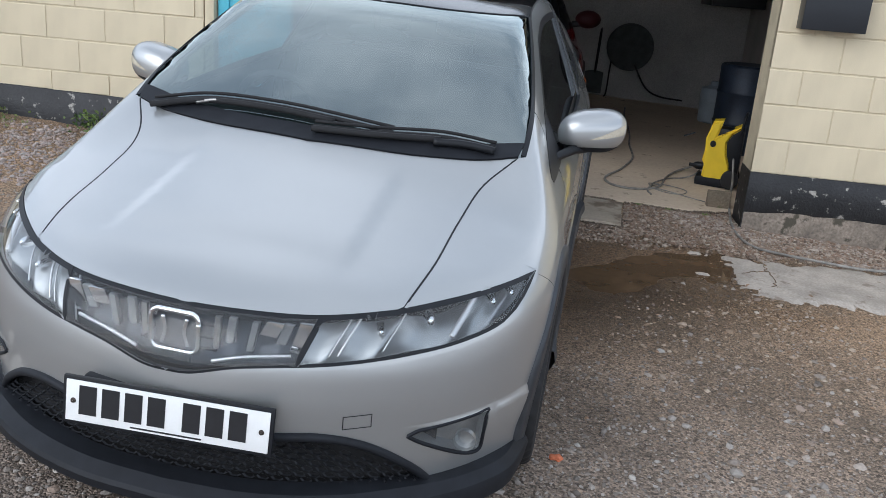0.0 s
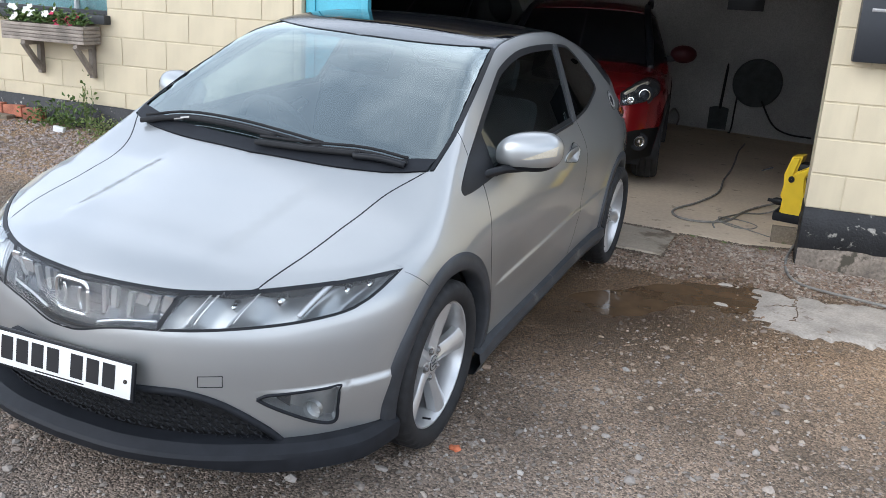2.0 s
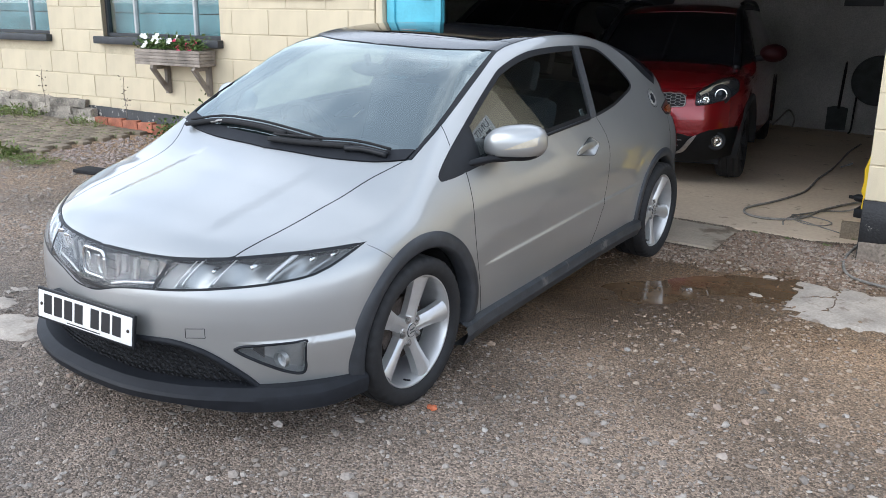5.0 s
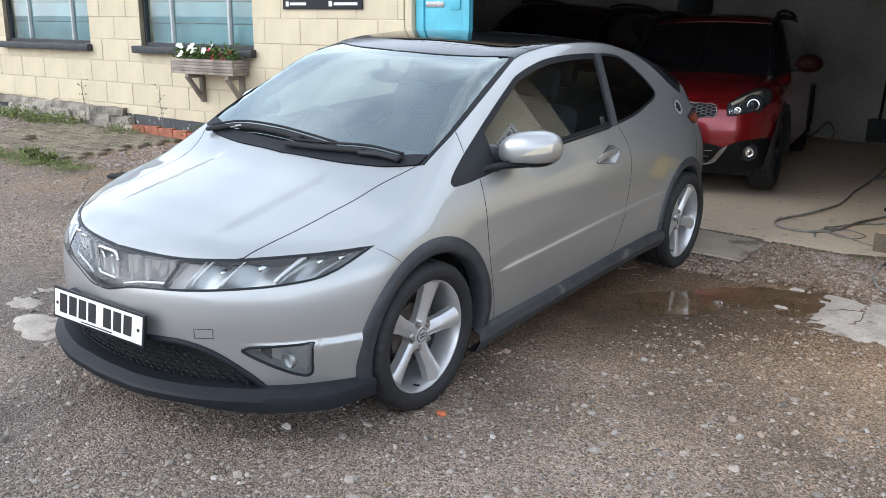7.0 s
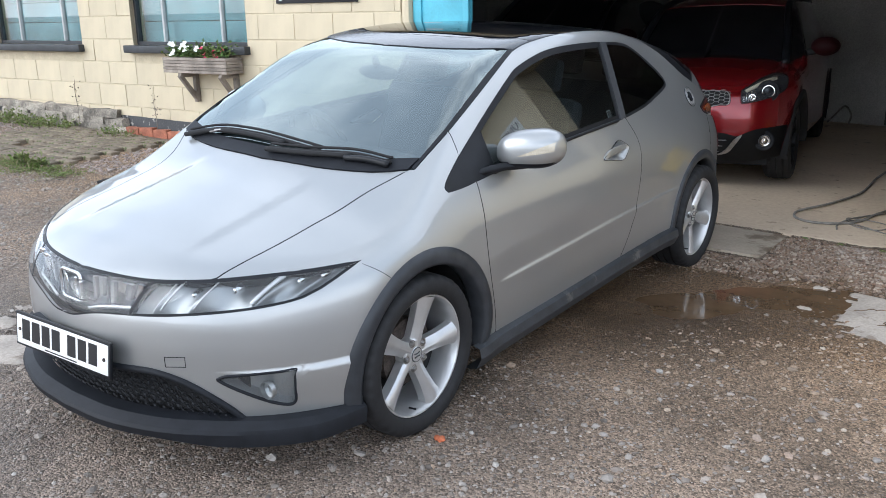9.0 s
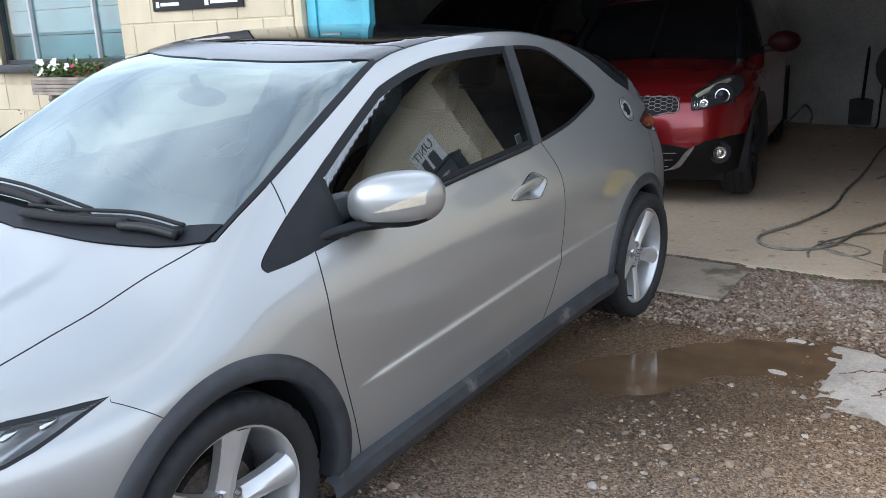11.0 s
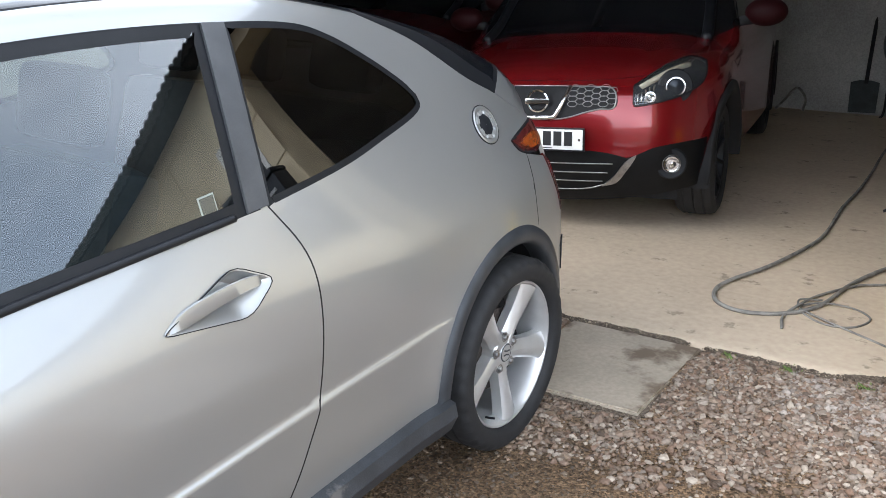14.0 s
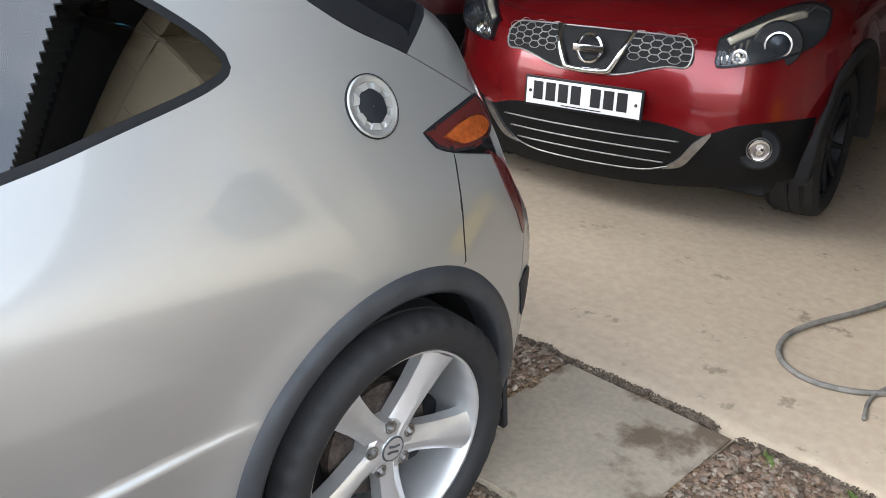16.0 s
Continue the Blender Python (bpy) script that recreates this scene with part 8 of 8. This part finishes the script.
vv, ff = [], []
for i, u in enumerate(np.linspace(U0 + 0.06, U1 - 0.1, 9)):
    a, b = leaves(70, (u, -0.13, 1.20), (0.05, 0.045, 0.035), 0.045, 100 + i)
    ff += [tuple(k + len(vv) for k in f) for f in b]
    vv += a
plant = link("petunia_plant", vv, ff, LEAF, None)
plant["kind"] = "stuff"
plant.matrix_world = WALL
tagged(plant, "leafy petunias with white and pink flowers in the window box", "flowers")
r = random.Random(4)
for i in range(15):
    bm = bmesh.new()
    bloom(bm, (r.uniform(U0 + 0.04, U0 + 0.56), r.uniform(-0.24, -0.08), r.uniform(1.17, 1.30)), r.uniform(0.022, 0.034), i)
    part("white_bloom", bm, PETALW, plant, smooth=True)
for i in range(8):
    bm = bmesh.new()
    bloom(bm, (r.uniform(U0 + 0.52, U1 - 0.16), r.uniform(-0.24, -0.10), r.uniform(1.16, 1.25)), r.uniform(0.02, 0.03), 50 + i)
    part("pink_bloom", bm, PETALR, plant, smooth=True)


# ---- weeds and edging by the cream wall ----
GRASS = island_material("moss_and_grass", [(0.10, 0.15, 0.03), (0.17, 0.22, 0.055), (0.22, 0.25, 0.09), (0.12, 0.14, 0.05), (0.26, 0.24, 0.12)], 0.7, 0.1)


def weed(u, v, h, spread, n, seed, label, size=0.05):
    x, y = wall_xy(u, v)
    z = float(ground_z(x, y))
    a, b = leaves(n, (x, y, z + h * 0.45), (spread, spread, h * 0.35), size, seed, 1.2)
    ob = link("weed", a, b, GRASS if h < 0.14 else LEAF, None)
    ob["kind"] = "stuff"
    for k in range(5):
        t = random.Random(seed + k)
        tube("stem", [(x + t.uniform(-1, 1) * spread * 0.4, y + t.uniform(-1, 1) * spread * 0.4, z), (x + t.uniform(-1, 1) * spread, y + t.uniform(-1, 1) * spread, z + h * 0.6), (x + t.uniform(-1, 1) * spread, y + t.uniform(-1, 1) * spread, z + h)],
             0.003, LEAF, ob, 4)
    return tagged(ob, label, "weed", group="weeds along the wall")


weed(-6.32, -0.16, 0.17, 0.09, 130, 1, "bushy green weed by the red edging bricks", 0.04)
weed(-6.08, -0.13, 0.24, 0.09, 150, 2, "bushy green weed at the wall foot", 0.045)
weed(-5.92, -0.09, 0.38, 0.04, 60, 3, "tall green weed beside the black plinth", 0.045)
weed(-5.68, -0.16, 0.139, 0.10, 260, 4, "bushy yellowish weed beside the black plinth", 0.032)
weed(-5.50, -0.30, 0.05, 0.14, 200, 5, "low grass on the pinkish gravel", 0.026)
weed(-4.75, -0.13, 0.14, 0.07, 80, 11, "leafy green weed beside the black plinth", 0.045)
weed(-7.30, -0.26, 0.09, 0.07, 60, 6, "small weed among red edging bricks", 0.03)
weed(-7.62, -0.24, 0.10, 0.09, 120, 7, "small weed by the old stones", 0.03)
for k in range(6):
    weed(-8.45 - k * 0.27, -0.24, 0.10 + 0.03 * math.sin(k * 2.1), 0.10, 150, 20 + k, "grassy weed by the old broken plinth", 0.04)
for k in range(16):
    weed(-6.35 - k * 0.24, -1.66 + 0.05 * math.sin(k * 2.3), 0.024 + 0.008 * math.sin(k * 1.7), 0.10, 300, 40 + k, "low moss and grass along the paving edge", 0.02)
weed(-7.05, -1.60, 0.09, 0.05, 60, 71, "leafy dandelion at the paving edge", 0.06)
weed(-6.75, -1.62, 0.09, 0.05, 60, 72, "leafy dandelion at the paving edge", 0.06)
for k in range(5):
    weed(-8.3 + k * 0.33, -0.36 - 0.08 * (k % 2), 0.03, 0.13, 150, 80 + k, "thin moss on the old paving", 0.018)
for i, (u, v) in enumerate(((-0.48, 0.20), (-0.70, 0.19), (-1.30, 0.21), (-0.22, 0.19), (-0.95, 0.16))):
    weed(u, v, 0.018, 0.022, 26, 60 + i, "tiny green weed in the threshold joint", 0.012)
for u in (-8.35, -7.02):
    x, y = wall_xy(u, -0.12)
    z = float(ground_z(x, y))
    st = tube("dry_stalk", [(x, y, z), (x + 0.01, y, z + 0.22), (x - 0.015, y, z + 0.42), (x + 0.01, y, z + 0.55)], 0.004, GREYWOOD, None, 5, taper=0.002)
    a, b = leaves(26, (x, y, z + 0.36), (0.03, 0.03, 0.11), 0.03, int(-u * 10))
    link("seed_head", a, b, GREYWOOD, st)
    tagged(st, "dry brown weed stalk against the cream wall", "weed")
bx = box("brick", -0.1075, 0.1075, -0.034, 0.034, 0, 0.1025, BRICK, None, 0.006)
edging = bx.data
bpy.data.objects.remove(bx)
rr = random.Random(9)
for k in range(5):
    x, y = wall_xy(-7.40 + k * 0.225, -0.11)
    ob = new("edging_brick", edging)
    ob.matrix_world = Matrix.Translation((x, y, float(ground_z(x, y)) + 0.012)) @ pose(0, 0, 0, rr.uniform(-3, 3), rr.uniform(-3, 3), 4.8 + rr.uniform(-4, 4))
    tagged(ob, "loose red brick edging the paving by the wall", "brick", group="edging bricks")
OLDSTONE = material("weathered_render", (0.31, 0.275, 0.225), 0.9, scale=9, vary=0.45, fine=70, bump=0.9, dist=0.012, rand=0.35)
for row in range(3):
    u = -7.50 - 0.12 * row
    while u > -9.75:
        w = rr.uniform(0.3, 0.75)
        x, y = wall_xy(u - w / 2, -0.055 + 0.012 * row)
        bm = bmesh.new()
        bmesh.ops.create_cube(bm, size=2.0)
        bmesh.ops.subdivide_edges(bm, edges=bm.edges[:], cuts=4, use_grid_fill=True)
        for v in bm.verts:
            q = Vector((v.co.x * w * 0.5, v.co.y * 0.05, v.co.z * 0.046))
            q += noise.noise_vector(q * 11 + Vector((u * 7, row * 5, 0))) * 0.020 + noise.noise_vector(q * 34 + Vector((u, row, 0))) * 0.008
            v.co = q
        ob = part("edging_stone", bm, OLDSTONE, None, angle=30)
        ob.matrix_world = Matrix.Translation((x, y, float(ground_z(x, y)) + 0.035 + row * 0.080 + rr.uniform(-0.008, 0.008))) @ pose(0, 0, 0, rr.uniform(-6, 6), rr.uniform(-2, 3), 4.8 + rr.uniform(-4, 4))
        tagged(ob, "pale broken stone in the crumbling old plinth", "stone", group="old plinth stones")
        u -= w + 0.012
x, y = wall_xy(-6.05, -0.30)
ob = box("white_label_block", -0.05, 0.05, -0.02, 0.02, 0, 0.05, SIGNWHITE, None, 0.004)
ob.matrix_world = Matrix.Translation((x, y, float(ground_z(x, y)))) @ pose(0, 0, 0, 0, 8, 12)
tagged(ob, "small white plastic tub lying by the weeds", "litter")
x, y = wall_xy(-5.75, -1.55)
ob = box("drain_cover", -0.14, 0.14, -0.09, 0.09, -0.01, 0.018, MATT, None, 0.006)
ob.matrix_world = Matrix.Translation((x, y, float(ground_z(x, y)) + 0.01)) @ pose(0, 0, 0, 0, 2.6, 15)
tagged(ob, "dark square cover set in the gravel", "cover")

# ---- painted blocks of the two front walls, one by one ----
def block_mesh(length):
    bm = box_bm(bmesh.new(), 0, length, 0, 0.05, 0, 0.226, 0.0)
    face = [e for e in bm.edges if all(abs(v.co.y) < 1e-6 for v in e.verts)]
    bmesh.ops.bevel(bm, geom=face, offset=0.004, segments=1, affect="EDGES")
    me = bpy.data.meshes.new("block")
    bm.to_mesh(me)
    bm.free()
    me.materials.append(CREAM)
    return me


BLOCK = block_mesh(1.0)
BW = 0.455


def lay(wall, u0, u1, z_from, z_to, holes, seed):
    r = random.Random(seed)
    k = 0
    z = 0.383 - COURSE
    while z < z_to - 0.03:
        z0 = max(z, z_from(0.5 * (u0 + u1)) if z < z_from(u0) else z)
        off = (0.5 * BW if k % 2 else 0.0) + r.uniform(-0.02, 0.02)
        a = u0 - off
        while a < u1:
            lo, hi = max(a, u0), min(a + BW - 0.009, u1)
            mid = (lo + hi) / 2
            bottom = max(z, z_from(mid))
            spans = [(lo, hi)]
            for h0, h1, hz0, hz1 in holes:
                if z + COURSE > hz0 + 0.02 and z < hz1 - 0.02:
                    spans = [s for x0, x1 in spans for s in ((x0, min(x1, h0)), (max(x0, h1), x1)) if s[1] - s[0] > 0.02]
            top = min(z + 0.226, z_to)
            if top - bottom > 0.03:
                for x0, x1 in spans:
                    if x1 - x0 > 0.02:
                        ob = new("block", BLOCK)
                        ob.parent = wall
                        ob.location = (x0, r.uniform(-0.0025, 0.0015), bottom)
                        ob.scale = (x1 - x0, 1, (top - bottom) / 0.226)
            a += BW
        z += COURSE
        k += 1


holes = [(w0, w1, WIN_Z0 - 0.07, WIN_Z1) for w0, w1 in WIN]
lay(wall_left, -10.8, -3.935, lambda u: 0.45 + (u + 3.93) * (0.62 - 0.45) / (-13 + 3.93), HEAD - 0.03, holes, 3)
lay(wall_right, 0.0, 4.0, lambda u: 0.383, HEAD - 0.03, [], 5)

# ---- mossy pavers by the wall, one by one ----
pv = box("paver", -0.1, 0.1, -0.05, 0.05, -0.05, 0.0, PAVER, None, 0.0)
bm = bmesh.new()
bm.from_mesh(pv.data)
bmesh.ops.bevel(bm, geom=[e for e in bm.edges if all(v.co.z > -0.001 for v in e.verts)], offset=0.006, segments=1, affect="EDGES")
bm.to_mesh(pv.data)
bm.free()
pmesh = pv.data
bpy.data.objects.remove(pv)
pave = empty("pavement")
tagged(pave, "mossy brown brick paving beside the cream wall", "paving", kind="structure")
rr = random.Random(12)
for j in range(12):
    for i in range(11):
        u = -8.60 + i * 0.213 + (0.106 if j % 2 else 0)
        v = -1.44 + j * 0.113
        if u > -6.72 or rr.random() < 0.02:
            continue
        x, y = wall_xy(u, v)
        ob = new("paver", pmesh)
        ob.parent = pave
        z = float(slope(x)) + 0.07 * float(np.clip((-u - 3.5) / 3, 0, 1) * np.clip((v + 2.6) / 2, 0, 1)) + 0.035
        ob.matrix_world = Matrix.Translation((x, y, z + rr.uniform(-0.004, 0.004))) @ pose(0, 0, 0, rr.uniform(-1, 1), 2.0 + rr.uniform(-1, 1), 4.8 + rr.uniform(-1, 1))
